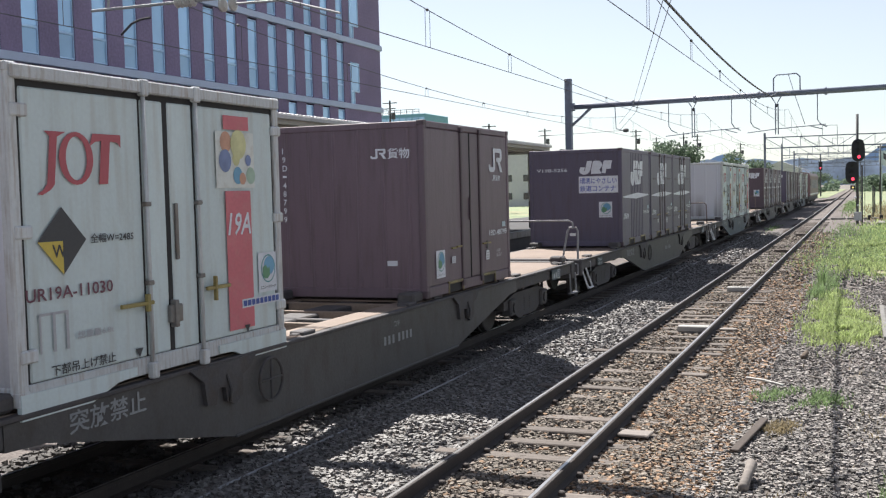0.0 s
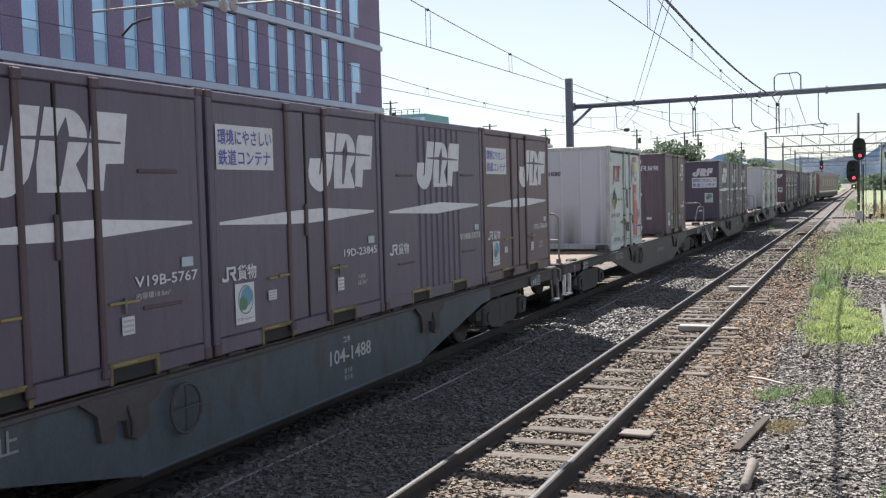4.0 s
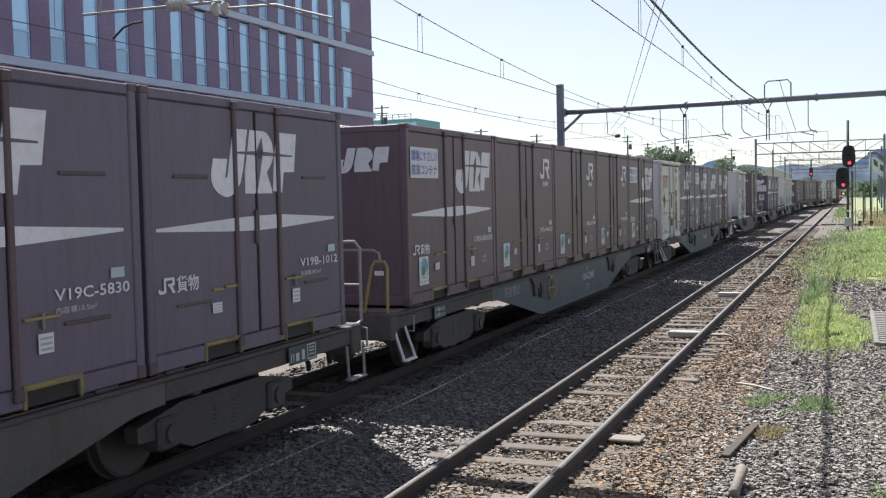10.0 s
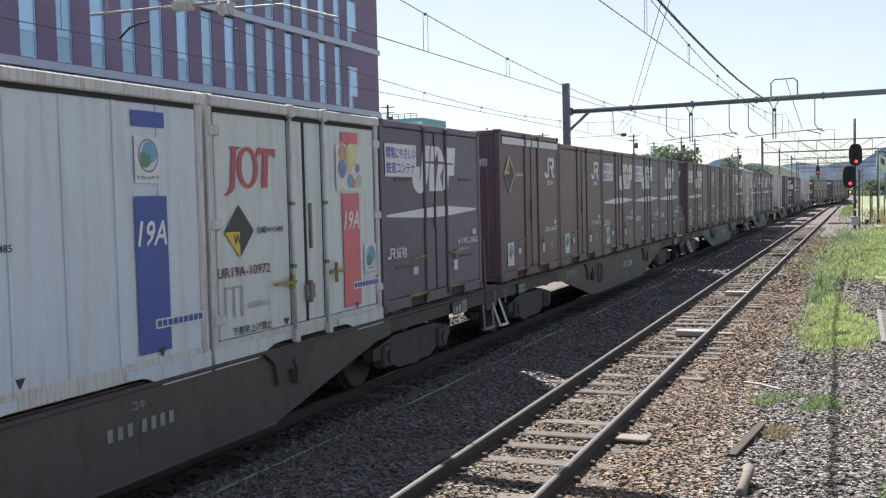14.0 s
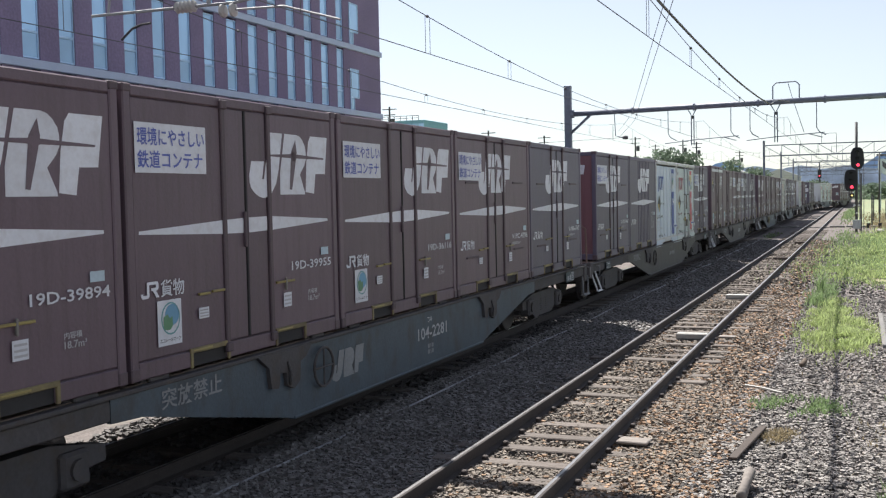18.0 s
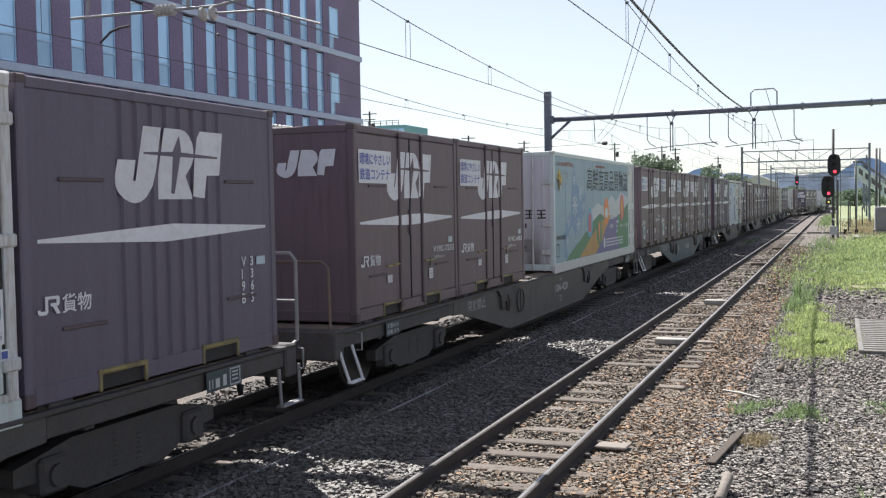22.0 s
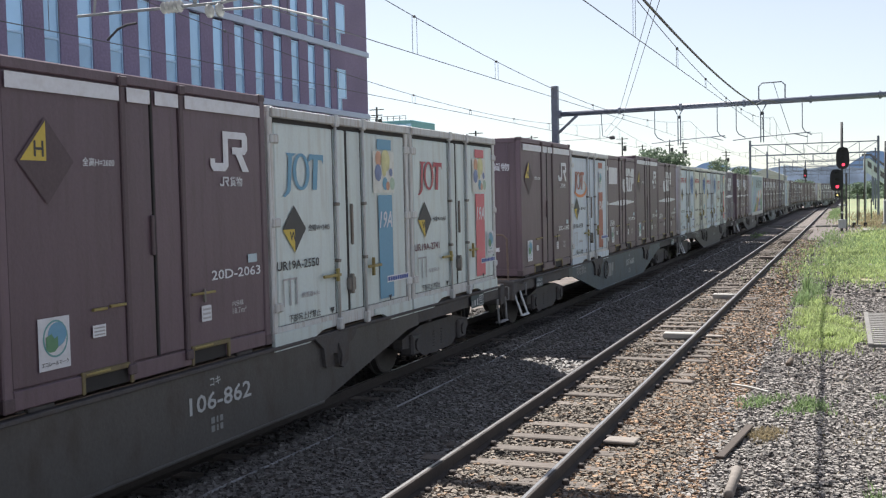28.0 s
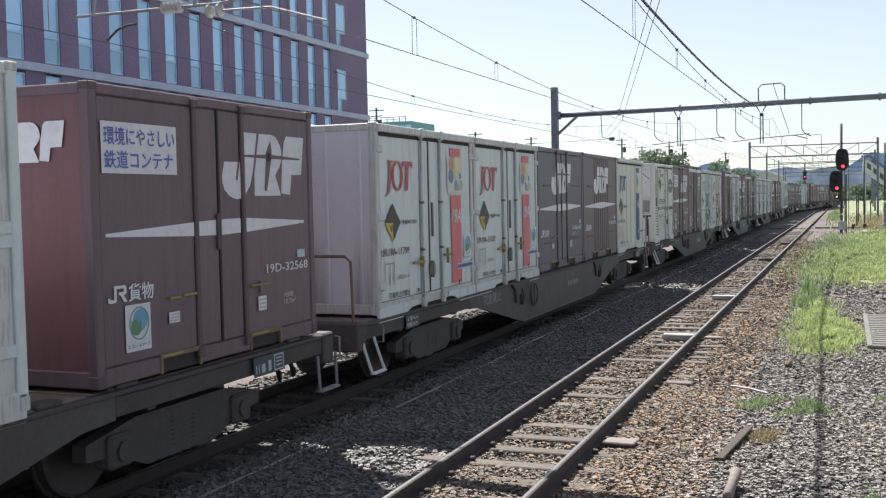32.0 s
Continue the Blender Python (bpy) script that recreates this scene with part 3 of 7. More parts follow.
blades("grass_tuft", GRASS, "green grass growing in the gravel", [(-.72, 13.75, .5, .5, 1900, .095), (.25, 9.5, .3, .4, 380, .12), (.62, 14.6, .3, .6, 350, .09), (-.9, 29.5, .3, 3.5, 1500, .16), (.3, 40, 2.0, 7, 7000, .14), (1.5, 55, 2.6, 14, 9000, .2),
                                                                (-1.0, 27, .22, 1.6, 260, .30), (-.95, 62, .5, 14, 900, .12), (-5.0, 66, .4, 4, 260, .2), (4.5, 70, 2.6, 20, 5000, .3)], 2)
blades("grass_tuft", STRAW, "dry straw and dead weeds on the gravel", [(-.86, 12.15, .20, .28, 900, .07), (-.8, 9.4, .4, .3, 110, .07), (.35, 12.3, .5, 1.2, 220, .07), (-.1, 17, .8, 2.0, 160, .05), (3.2, 100, 3.2, 28, 5000, .3), (2.4, 84, 1.6, 8, 2400, .28), (-1.9, 10.5, .4, 1, 60, .06)], 3)
blades("tall_weed", GRASS, "tall dark green weeds beside the line", [(-1.0, 29, .1, .4, 60, .7), (6.5, 95, 2.2, 22, 3000, .9), (5.4, 60, 1.6, 12, 1600, .6), (-1.2, 128, .7, 30, 1800, .22), (-9.6, 120, 2.0, 40, 2500, .6)], 4)

# ---------------------------------------------------------------- platform, canopy and the brick building
single("platform", Geo().cbox(-18.75, -12.35, -30, 60, -.24, .92, .03), PLATFORM, "dark asphalt station platform behind the train", "platform", kind="structure")
edge = thing("platform_edge", "pale concrete platform edge stones", "platform edge", kind="structure")
for i in range(60):
    part("edge_stone", shared("edge_stone", lambda: Geo().cbox(-12.62, -12.30, .006, .994, .70, .935, .012), CONCRETE), CONCRETE, edge, at=Matrix.Translation((0, -4 + i, 0)))

canopy = thing("platform_canopy", "corrugated station canopy on beige steel columns", "canopy", kind="structure")


def corrugated():
    g = Geo()
    ys = np.arange(-12, 42.81, .09)
    verts = []
    for j, y in enumerate(ys):
        k = .025 if j % 2 else 0
        verts += [(-12.25, y, 4.42 + k), (-20.2, y, 5.06 + k), (-12.25, y, 4.39 + k), (-20.2, y, 5.03 + k)]
    n = len(ys)
    f = []
    for j in range(n - 1):
        a, b = 4 * j, 4 * j + 4
        f += [(a, b, b + 1, a + 1), (a + 2, a + 3, b + 3, b + 2), (a, a + 2, b + 2, b)]
    return g.add(verts, f)


part("roof_sheet", corrugated(), ROOF, canopy, "white corrugated roof sheet")
part("fascia", Geo().cbox(-12.36, -12.30, -12, 42.7, 4.18, 4.38, .01), CANOPY, canopy, "pale fascia board")
part("gutter", Geo().cbox(-12.30, -12.20, -12, 42.7, 4.30, 4.40, .01), ROOF, canopy)
for x in (-13.1, -15.2, -17.4):
    part("purlin", Geo().cbox(x - .05, x + .05, -12, 42.6, 4.12, 4.32, .01), CANOPY, canopy)
for k in range(10):
    y = -9.9 + 5.85 * k
    if y > 43:
        break
    part("column", shared("canopy_column", lambda: Geo().cbox(-13.28, -13.10, -.09, .09, 2.05, 4.2, .015), CANOPY), CANOPY, canopy, "beige steel column", at=Matrix.Translation((0, y, 0)))
    part("column_foot", shared("canopy_column2", lambda: Geo().cbox(-13.285, -13.095, -.095, .095, .92, 2.05, .015), UNDER), UNDER, canopy, "dark painted lower column", at=Matrix.Translation((0, y, 0)))
    part("rafter", shared("canopy_rafter", lambda: Geo().cbox(-20.0, -12.4, -.07, .07, 4.1, 4.34, .01), CANOPY), CANOPY, canopy, at=Matrix.Translation((0, y, 0)))
for y in (4.3, 10.0, 15.7, 21.4, 27.1, 32.8, 38.5):
    lamp = thing("strip_light", "lit white fluorescent tube under the canopy", "lamp", "lamps under the canopy", at=pose(-14, y, 3.94))
    part("housing", shared("lamp_housing", lambda: Geo().cbox(-.08, .08, 0, 1.3, .02, .10, .01).box(-.02, .02, .2, .24, .10, .3).box(-.02, .02, 1.0, 1.04, .10, .3), WHITE_BAR), WHITE_BAR, lamp)
    part("tube", shared("lamp_tube", lambda: Geo().tube([(0, .04, 0), (0, 1.26, 0)], .02, 8), TUBE), TUBE, lamp, "glowing tube")
FX, B0, B1 = -30.0, 14.0, 63.6
hall = thing("brick_office_building", "dark red brick building with narrow pale blue windows", "building", at=pose(FX, 0, 0))
STRIPS = [17.84 + 2.0 * i for i in range(21)]
FLOORS = ((.3, 3.75), (4.3, 7.85), (8.35, 11.95), (12.5, 16.1), (16.6, 20.2))


def pier_wall():
    cuts = [B0] + [v for s in STRIPS for v in (s - .46, s + .46)] + [B1]
    return cuts


part("wall", Geo().box(-18, -.45, B0, B1, -.24, 21), BRICK, hall, "dark red brick wall")
cuts = pier_wall()
for a, b in zip(cuts[::2], cuts[1::2]):
    part("brick_pier", Geo().box(-.45, 0, a, b, 3.86, 21), BRICK, hall, "dark red brick pier")
    part("ground_floor_panel", Geo().box(-.45, .02, a, b, -.24, 3.86), DARK_PANEL, hall, "dark ground-floor panel")
part("roof", Geo().cbox(-18.2, .2, B0 - .2, B1 + .2, 21, 21.4, .04), BAND, hall, "grey roof edge")
for z in (4.05, 8.12, 12.24, 16.35, 20.5):
    part("floor_band", Geo().cbox(-.2, .14, B0, B1 + .05, z - .17, z + .17, .02), BAND, hall, "grey horizontal cladding band")
    part("floor_band", Geo().cbox(-18, .10, B1 - .05, B1 + .06, z - .14, z + .14, .02), BAND, hall, "grey horizontal cladding band")
for fl, (z0, z1) in enumerate(FLOORS):
    for s in STRIPS:
        if s < 27:
            continue
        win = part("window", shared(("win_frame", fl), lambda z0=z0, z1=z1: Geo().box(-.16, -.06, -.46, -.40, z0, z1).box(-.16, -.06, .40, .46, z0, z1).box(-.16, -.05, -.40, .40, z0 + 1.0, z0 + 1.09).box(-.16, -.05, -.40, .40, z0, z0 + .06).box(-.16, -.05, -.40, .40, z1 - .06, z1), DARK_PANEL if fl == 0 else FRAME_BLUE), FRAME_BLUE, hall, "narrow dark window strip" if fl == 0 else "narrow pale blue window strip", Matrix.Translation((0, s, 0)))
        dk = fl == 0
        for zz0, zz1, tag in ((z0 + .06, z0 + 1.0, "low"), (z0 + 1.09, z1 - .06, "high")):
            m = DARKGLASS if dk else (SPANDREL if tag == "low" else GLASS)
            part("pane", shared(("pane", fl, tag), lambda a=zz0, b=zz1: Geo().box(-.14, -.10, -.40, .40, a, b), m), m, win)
    if fl in (2, 3, 1):
        side_win = part("side_window", Geo().box(0, .05, 59.10, 59.17, z0 - .05, z0 + 2.55).box(0, .05, 60.25, 60.32, z0 + .72, z0 + 2.55).box(0, .05, 59.17, 60.25, z0 + 2.48, z0 + 2.55).box(0, .05, 59.17, 60.25, z0 + .70, z0 + .78).box(0, .05, 59.60, 59.66, z0 - .05, z0 + .70), FRAME_BLUE, hall, "stepped corner window")
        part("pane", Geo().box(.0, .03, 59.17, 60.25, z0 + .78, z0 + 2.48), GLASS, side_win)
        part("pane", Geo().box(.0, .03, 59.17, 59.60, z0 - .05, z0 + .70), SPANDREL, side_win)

# ---------------------------------------------------------------- overhead line


def sag(y):
    """Height of the carrier wire between two gantries."""
    span = 37.2
    q = ((y - 31.4) / (span / 2) + 1) % 2 - 1
    return 5.15 + .78 * q * q


def tube_gantry(y, x0, x1, zb, top):
    g = thing("catenary_gantry", "blue-grey steel catenary gantry across the tracks", "gantry", "catenary gantries", at=pose(0, y, 0))
    part("post", Geo().cbox(x0 - .16, x0 + .16, -.16, .16, -.24, top, .02), GANTRY, g, "square steel post")
    part("post", Geo().cbox(x1 - .16, x1 + .16, -.16, .16, -.24, top, .02), GANTRY, g, "square steel post")
    part("beam", Geo().tube([(x0, 0, zb), (x1, 0, zb + .18)], .13, 12), GANTRY, g, "tubular beam", smooth=True)
    part("brace", Geo().tube([(x0 + .1, 0, zb - .95), (x0 + 1.15, 0, zb - .05)], .07, 8), GANTRY, g)
    part("collar", Geo().lathe((x0 + .16, 0, zb), (x0 + .3, 0, zb), ((0, .2), (1, .2)), 12), GANTRY, g)
    for x in np.arange(x0 + 3.2, x1 - 1, 2.9):
        part("clamp", shared("beam_clamp", lambda: Geo().lathe((-.05, 0, 0), (.05, 0, 0), ((0, .18), (1, .18)), 12), GANTRY), GANTRY, g, at=Matrix.Translation((x, 0, zb + .18 * (x - x0) / (x1 - x0))))
    for tx in (TRACK_FAR, TRACK_NEAR):
        part("hanger", Geo().tube([(tx - .75, 0, zb), (tx - .52, 0, zb - .4), (tx - .30, 0, zb)], .03, 6).tube([(tx - .56, 0, zb - .35), (tx - .56, 0, zb - 1.75)], .028, 6).tube([(tx - .44, 0, zb - .35), (tx - .44, 0, zb - 1.75)], .028, 6), GANTRY, g, "forked drop bracket")
        part("steady_arm", Geo().tube([(tx - 1.8, 0, zb - 1.62), (tx - .5, 0, zb - 1.5), (tx + 1.6, 0, zb - 1.38)], .022, 6).tube([(tx + .9, 0, zb - 1.42), (tx + 1.5, 0, zb - 1.6)], .02, 6), GANTRY, g)
        for dx in (-1.65, 1.25):
            part("drop_rod", Geo().tube([(tx + dx, 0, zb), (tx + dx, 0, zb - 1.15), (tx + dx + .12, 0, zb - 1.35), (tx + dx + .4, 0, zb - 1.5)], .022, 6), GANTRY, g)
        part("insulator", Geo().lathe((tx - .5, 0, zb - .50), (tx - .5, 0, zb - .36), [(i / 4, .06 if i % 2 else .04) for i in range(5)], 10), POLE, g)
    return g


g1 = tube_gantry(50.0, -13.4, 6.5, 6.55, 7.95)
part("loop_frame", Geo().tube([(-3.75, 0, 6.75), (-3.75, 0, 7.35), (-3.6, 0, 7.5), (-2.75, 0, 7.52), (-2.6, 0, 7.37), (-2.6, 0, 6.75)], .03, 8).tube([(-3.1, 0, 7.5), (-2.9, 0, 6.8), (-2.4, 0, 5.2)], .014, 6), GANTRY, g1, "bent tube frame on the beam")
part("drop_rod", Geo().tube([(-11.1, 0, 6.5), (-11.05, 0, 5.4), (-10.7, 0, 5.3)], .022, 6), GANTRY, g1)
part("insulator", Geo().lathe((-10.7, 0, 5.3), (-10.45, 0, 5.3), ((0, .08), (.5, .1), (1, .08)), 10), POLE, g1)
g2 = thing("catenary_gantry", "blue-grey steel catenary gantry with white insulators", "gantry", "catenary gantries", at=pose(0, 12.8, 0))
part("post", Geo().cbox(-14.1, -13.8, -.15, .15, .9, 8.0, .02), GANTRY, g2)
part("post", Geo().cbox(4.6, 4.9, -.15, .15, -.24, 8.0, .02), GANTRY, g2)
part("beam", Geo().tube([(-14, 0, 6.95), (4.8, 0, 7.05)], .13, 12), GANTRY, g2, smooth=True)
part("arm", Geo().tube([(-10.86, 0, 5.42), (-8.3, 0, 5.40), (-6.4, 0, 5.62)], .022, 8), GREY_BAR, g2, "grey cantilever tube")
part("hanger", Geo().tube([(-10.55, 0, 5.42), (-10.3, 0, 6.95)], .02, 6).tube([(-8.75, 0, 6.95), (-8.75, 0, 5.42)], .03, 6), GREY_BAR, g2)
part("insulator", Geo().lathe((-9.32, 0, 5.41), (-8.97, 0, 5.41), [(i / 10, .09 if i % 2 else .055) for i in range(11)], 14), PORCELAIN, g2, "white ribbed insulator")
for x in (-8.55, -8.38):
    part("insulator", Geo().lathe((x, 0, 5.30), (x + .09, 0, 5.30), ((0, .05), (.3, .10), (.7, .10), (1, .05)), 14), PORCELAIN, g2, "white disc insulator")
part("steady_arm", Geo().tube([(-8.3, 0, 5.30), (-7.5, 0, 5.28), (-6.62, 0, 5.02)], .018, 6), GREY_BAR, g2)
part("pull_arm", Geo().tube([(-10.32, 0, 5.02), (-10.12, 0, 5.17), (-9.95, 0, 5.22), (-9.78, 0, 5.23)], .018, 6), BLACK, g2)
for x in (-6.35, -6.15):
    part("insulator", Geo().lathe((x, .6, 5.72), (x + .08, .6, 5.72), ((0, .04), (.3, .09), (.7, .09), (1, .04)), 12), GREY_BAR, g2)


def truss_gantry(y, x0, x1, zt, zb):
    g = thing("catenary_gantry", "far steel lattice gantry over the tracks", "gantry", "catenary gantries", at=pose(0, y, 0))
    for x in (x0, x1):
        part("post", Geo().cbox(x - .11, x + .11, -.11, .11, -.24, zt + .5, .02), GANTRY, g)
    ch = Geo().box(x0, x1, -.06, .06, zt - .05, zt + .05).box(x0, x1, -.06, .06, zb - .05, zb + .05)
    part("chord", ch, GANTRY, g)
    n = 7
    web = Geo()
    for i in range(n):
        xa, xb = x0 + (x1 - x0) * i / n, x0 + (x1 - x0) * (i + 1) / n
        web.tube([(xa, 0, zt), (xa, 0, zb)], .03, 6)
        web.tube([(xa, 0, zt if i < n // 2 + 1 else zb), (xb, 0, zb if i < n // 2 + 1 else zt)], .03, 6)
    part("web", web, GANTRY, g)
    for tx in (TRACK_FAR, TRACK_NEAR):
        part("drop_rod", Geo().tube([(tx, 0, zb), (tx, 0, 5.1)], .03, 6).tube([(tx - .8, 0, 5.1), (tx + .8, 0, 5.2)], .02, 6), GANTRY, g)
    part("loop_frame", Geo().tube([(-3.7, 0, zt), (-3.7, 0, zt + 1.0), (-2.3, 0, zt + 1.0), (-2.3, 0, zt)], .03, 6), GANTRY, g)


truss_gantry(112, -9.3, 2.95, 7.3, 6.2)
truss_gantry(150, -10.2, 3.6, 7.5, 6.4)
truss_gantry(188, -10.8, 4.2, 7.6, 6.5)
truss_gantry(235, -12.5, 5.0, 7.7, 6.6)
truss_gantry(290, -15, 6.5, 7.8, 6.7)


def wire(name, pts, r, label="thin dark overhead stay wire", n=6):
    return single(name, Geo().tube(pts, r, n), WIRE, label, "wire", "overhead wires")


for tx in (TRACK_FAR, TRACK_NEAR, TRACK_THIRD):
    w = thing("overhead_line", "contact wire hung by droppers from a sagging carrier wire", "wire", "overhead wires")
    ys = [1.0 * i for i in range(-6, 126)]
    up = 0.0 if tx != TRACK_THIRD else 0.05
    part("carrier_wire", Geo().tube([(tx, y, sag(y) + up) for y in ys], .0075, 5), WIRE, w)
    part("contact_wire", Geo().tube([(tx, -6, 5.02 + up), (tx, 125, 5.02 + up)], .0075, 5), WIRE, w)
    y = 7.6
    while y < 90:
        part("dropper", Geo().tube([(tx, y - .1, sag(y) + up), (tx, y - .1, 5.02 + up)], .005, 4).tube([(tx, y + .1, sag(y) + up), (tx, y + .1, 5.02 + up)], .005, 4), WIRE, w)
        if y < 42:
            part("wire_clip", shared("wire_clip", lambda: Geo().lathe((0, -.05, 0), (0, .05, 0), ((0, .012), (.5, .03), (1, .012)), 8), WIRE), WIRE, w, at=Matrix.Translation((tx, y, sag(y) + up)))
        y += 4.45
wire("feeder_cable", [(-3.5, -8, 6.9), (-3.45, 6, 6.5)] + [(-3.4, y, 5.84 + .00135 * (y - 31) ** 2) for y in range(12, 46, 2)] + [(-3.3, 46.5, 6.42), (-3.0, 49.6, 6.6)], .026, "thick dark sagging feeder cable", 8)
wire("stay_wire", [(-10.91, 50, 5.61), (-9.24, 45, 6.0), (-3.38, 20, 6.41), (-1.0, 10, 6.6)], .008)
wire("stay_wire", [(-10.91, 50, 5.28), (-9.1, 45, 5.75), (-3.22, 20, 6.40), (-.8, 10, 6.6)], .008)
wire("stay_wire", [(-15, 50, 5.2), (-10.7, 50, 5.3)], .010)
wire("stay_wire", [(-3.11, 12.6, 5.03), (-3.0, 13.1, 5.4), (-2.2, 14, 5.9)], .018)

# ---------------------------------------------------------------- signal and lineside
sg = thing("railway_signal", "black two-headed colour-light signal showing red", "signal", at=pose(-.28, 71.6, 0))
part("mast", Geo().tube([(0, 0, -.24), (0, 0, 6.86)], .085, 10), POLE, sg, smooth=True)
part("mast", Geo().tube([(.28, .1, -.24), (.28, .1, 3.6)], .05, 8), POLE, sg)
part("ladder", Geo().tube([(.20, -.12, 0), (.20, -.12, 4.6)], .02, 6).tube([(.44, -.12, 0), (.44, -.12, 4.6)], .02, 6), POLE, sg)


def signal_head(x, z, lens_x, lens_z):
    o = [(x + a * .40, z + b * .70) for a, b in [(math.copysign(abs(math.cos(t)) ** .6, math.cos(t)), math.copysign(abs(math.sin(t)) ** .75, math.sin(t))) for t in [2 * math.pi * k / 28 for k in range(28)]]]
    hd = part("signal_head", Geo().slab(o, lambda a, b: (a, -.14, b), lambda a, b: (a, -.05, b)), BLACK, sg, "black oval signal head")
    for k in range(3):
        zz = z + .42 - .42 * k
        lit = k == 2
        part("lens", Geo().lathe((x + (.05 if lit else 0), -.17, zz), (x + (.05 if lit else 0), -.145, zz), ((0, .085), (1, .10)), 16), RED_LENS if lit else BLACK, hd, "lit red lens" if lit else "")
        part("hood", Geo().slab([(x + .16 * math.cos(t), zz + .16 * math.sin(t)) for t in np.linspace(0, math.pi, 9)] + [(x + .14 * math.cos(t), zz + .14 * math.sin(t)) for t in np.linspace(math.pi, 0, 9)], lambda a, b: (a, -.42, b), lambda a, b: (a, -.14, b)), BLACK, hd)
    part("bracket", Geo().box(min(x, 0), max(x, 0) + .02, -.05, .02, z - .05, z + .05), BLACK, sg)


signal_head(.05, 4.55, 0, 0)
signal_head(-.32, 3.15, 0, 0)
part("indicator", Geo().cbox(-.42, -.12, -.16, -.02, 2.05, 2.32, .02), BLACK, sg)
part("indicator_lamp", Geo().lathe((-.27, -.18, 2.18), (-.27, -.16, 2.18), ((0, .05), (1, .06)), 12), AMBER_LENS, sg, "small amber light")
for x, z in ((-.12, 1.55), (.16, 1.56), (.02, 1.05)):
    part("indicator_lamp", Geo().lathe((x, -.16, z), (x, -.10, z), ((0, .06), (1, .07)), 12), WHITE_BAR, sg)
part("control_box", Geo().cbox(-.22, .26, -.22, .0, .05, .62, .02), PALE_POST, sg, "pale control box")
far_sig = thing("railway_signal", "far lineside signal mast with a lit red lamp", "signal", at=pose(-7.5, 215, 0))
part("mast", Geo().tube([(0, 0, -.24), (0, 0, 8.0)], .14, 8), POLE, far_sig)
part("signal_head", Geo().cbox(-.35, .35, -.24, -.14, 4.9, 6.6, .04), BLACK, far_sig)
part("lens", Geo().lathe((0, -.28, 5.4), (0, -.24, 5.4), ((0, .12), (1, .13)), 12), RED_LENS, far_sig, "lit red lens")

POLES = ((2.95, 92, 6.4), (3.3, 78, 5.9), (4.1, 118, 7.5), (1.9, 126, 6.6), (5.2, 105, 6.8))
for x, y, z in POLES:
    p = thing("utility_pole", "dark slender line pole beside the railway", "pole", "line poles", at=pose(x, y, 0))
    part("shaft", Geo().lathe((0, 0, -.24), (0, 0, z), ((0, .11), (1, .08)), 10), POLE, p, smooth=True)
for x, y, z in ((0.75, 84, 2.2), (1.35, 88, 1.5), (1.0, 97, 2.0), (2.0, 98, 1.6)):
    single("marker_post", Geo().cbox(-.05, .05, -.05, .05, -.24, z, .01), POLE, "short dark marker post in the grass", "post", "marker posts", at=pose(x, y, 0))
cab = thing("relay_cabinet", "grey lineside relay cabinet on a concrete plinth", "cabinet", at=pose(3.3, 80, 0))
part("plinth", Geo().cbox(-.95, 1.3, -.5, .5, -.24, .12, .02), CONCRETE, cab)
part("body", Geo().cbox(-.85, 1.2, -.4, .4, .12, 1.75, .03), HOUSE, cab)
part("door", Geo().cbox(-.80, .15, -.43, -.4, .2, 1.65, .015), GREY_BAR, cab)
part("door", Geo().cbox(.2, 1.15, -.43, -.4, .2, 1.65, .015), GREY_BAR, cab)
single("footpath", Geo().cbox(.9, 7, 74, 79, -.24, -.17, .02), CONCRETE, "grey concrete lineside path", "path", kind="structure")
for i, (x, y) in enumerate(((0.5, 79.9), (1.25, 79.9))):
    single("track_box", Geo().cbox(-.12, .12, -.12, .12, -.2, .16, .02), BLACK, "small black lineside box", "box", at=pose(x, y, 0))

# footbridge stairs
st = thing("footbridge_stairs", "white enclosed stairway of a far footbridge", "stairs", at=pose(1.9, 150, 0))
part("stair_flight", Geo().slab([(0.2, 5.1), (.2, 6.5), (.9, 6.6), (6.4, 1.9), (6.4, .4)], lambda a, z: (a, -1.0, z), lambda a, z: (a, 1.0, z)), PALE, st, "white stair side wall")
part("roof", Geo().slab([(0, 7.0), (0, 7.2), (1.1, 7.2), (6.8, 2.4), (6.8, 2.2), (1.0, 7.0)], lambda a, z: (a, -1.2, z), lambda a, z: (a, 1.2, z)), HOUSE_ROOF, st)
for a, z in ((.5, 5.2), (3.2, 3.2), (5.8, 1.0)):
    part("support", Geo().box(a - .07, a + .07, -.9, .9, -.24, z), PALE, st)
for k in range(7):
    part("window", shared("stair_window", lambda: Geo().slab([(0, 0), (.5, -.42), (.5, .35), (0, .75)], lambda a, z: (a, -1.02, z), lambda a, z: (a, -1.0, z)), DARKGLASS), DARKGLASS, st, at=Matrix.Translation((.7 + k * .78, 0, 5.55 - k * .667)))


MEADOW = material("sunlit_meadow", (0.190, 0.235, 0.125), 0.9, vary=0.8, grain=1.2, patch=0.12, bump=0.6, dirt=(0.307, 0.256, 0.146), amount=0.95, own=0)


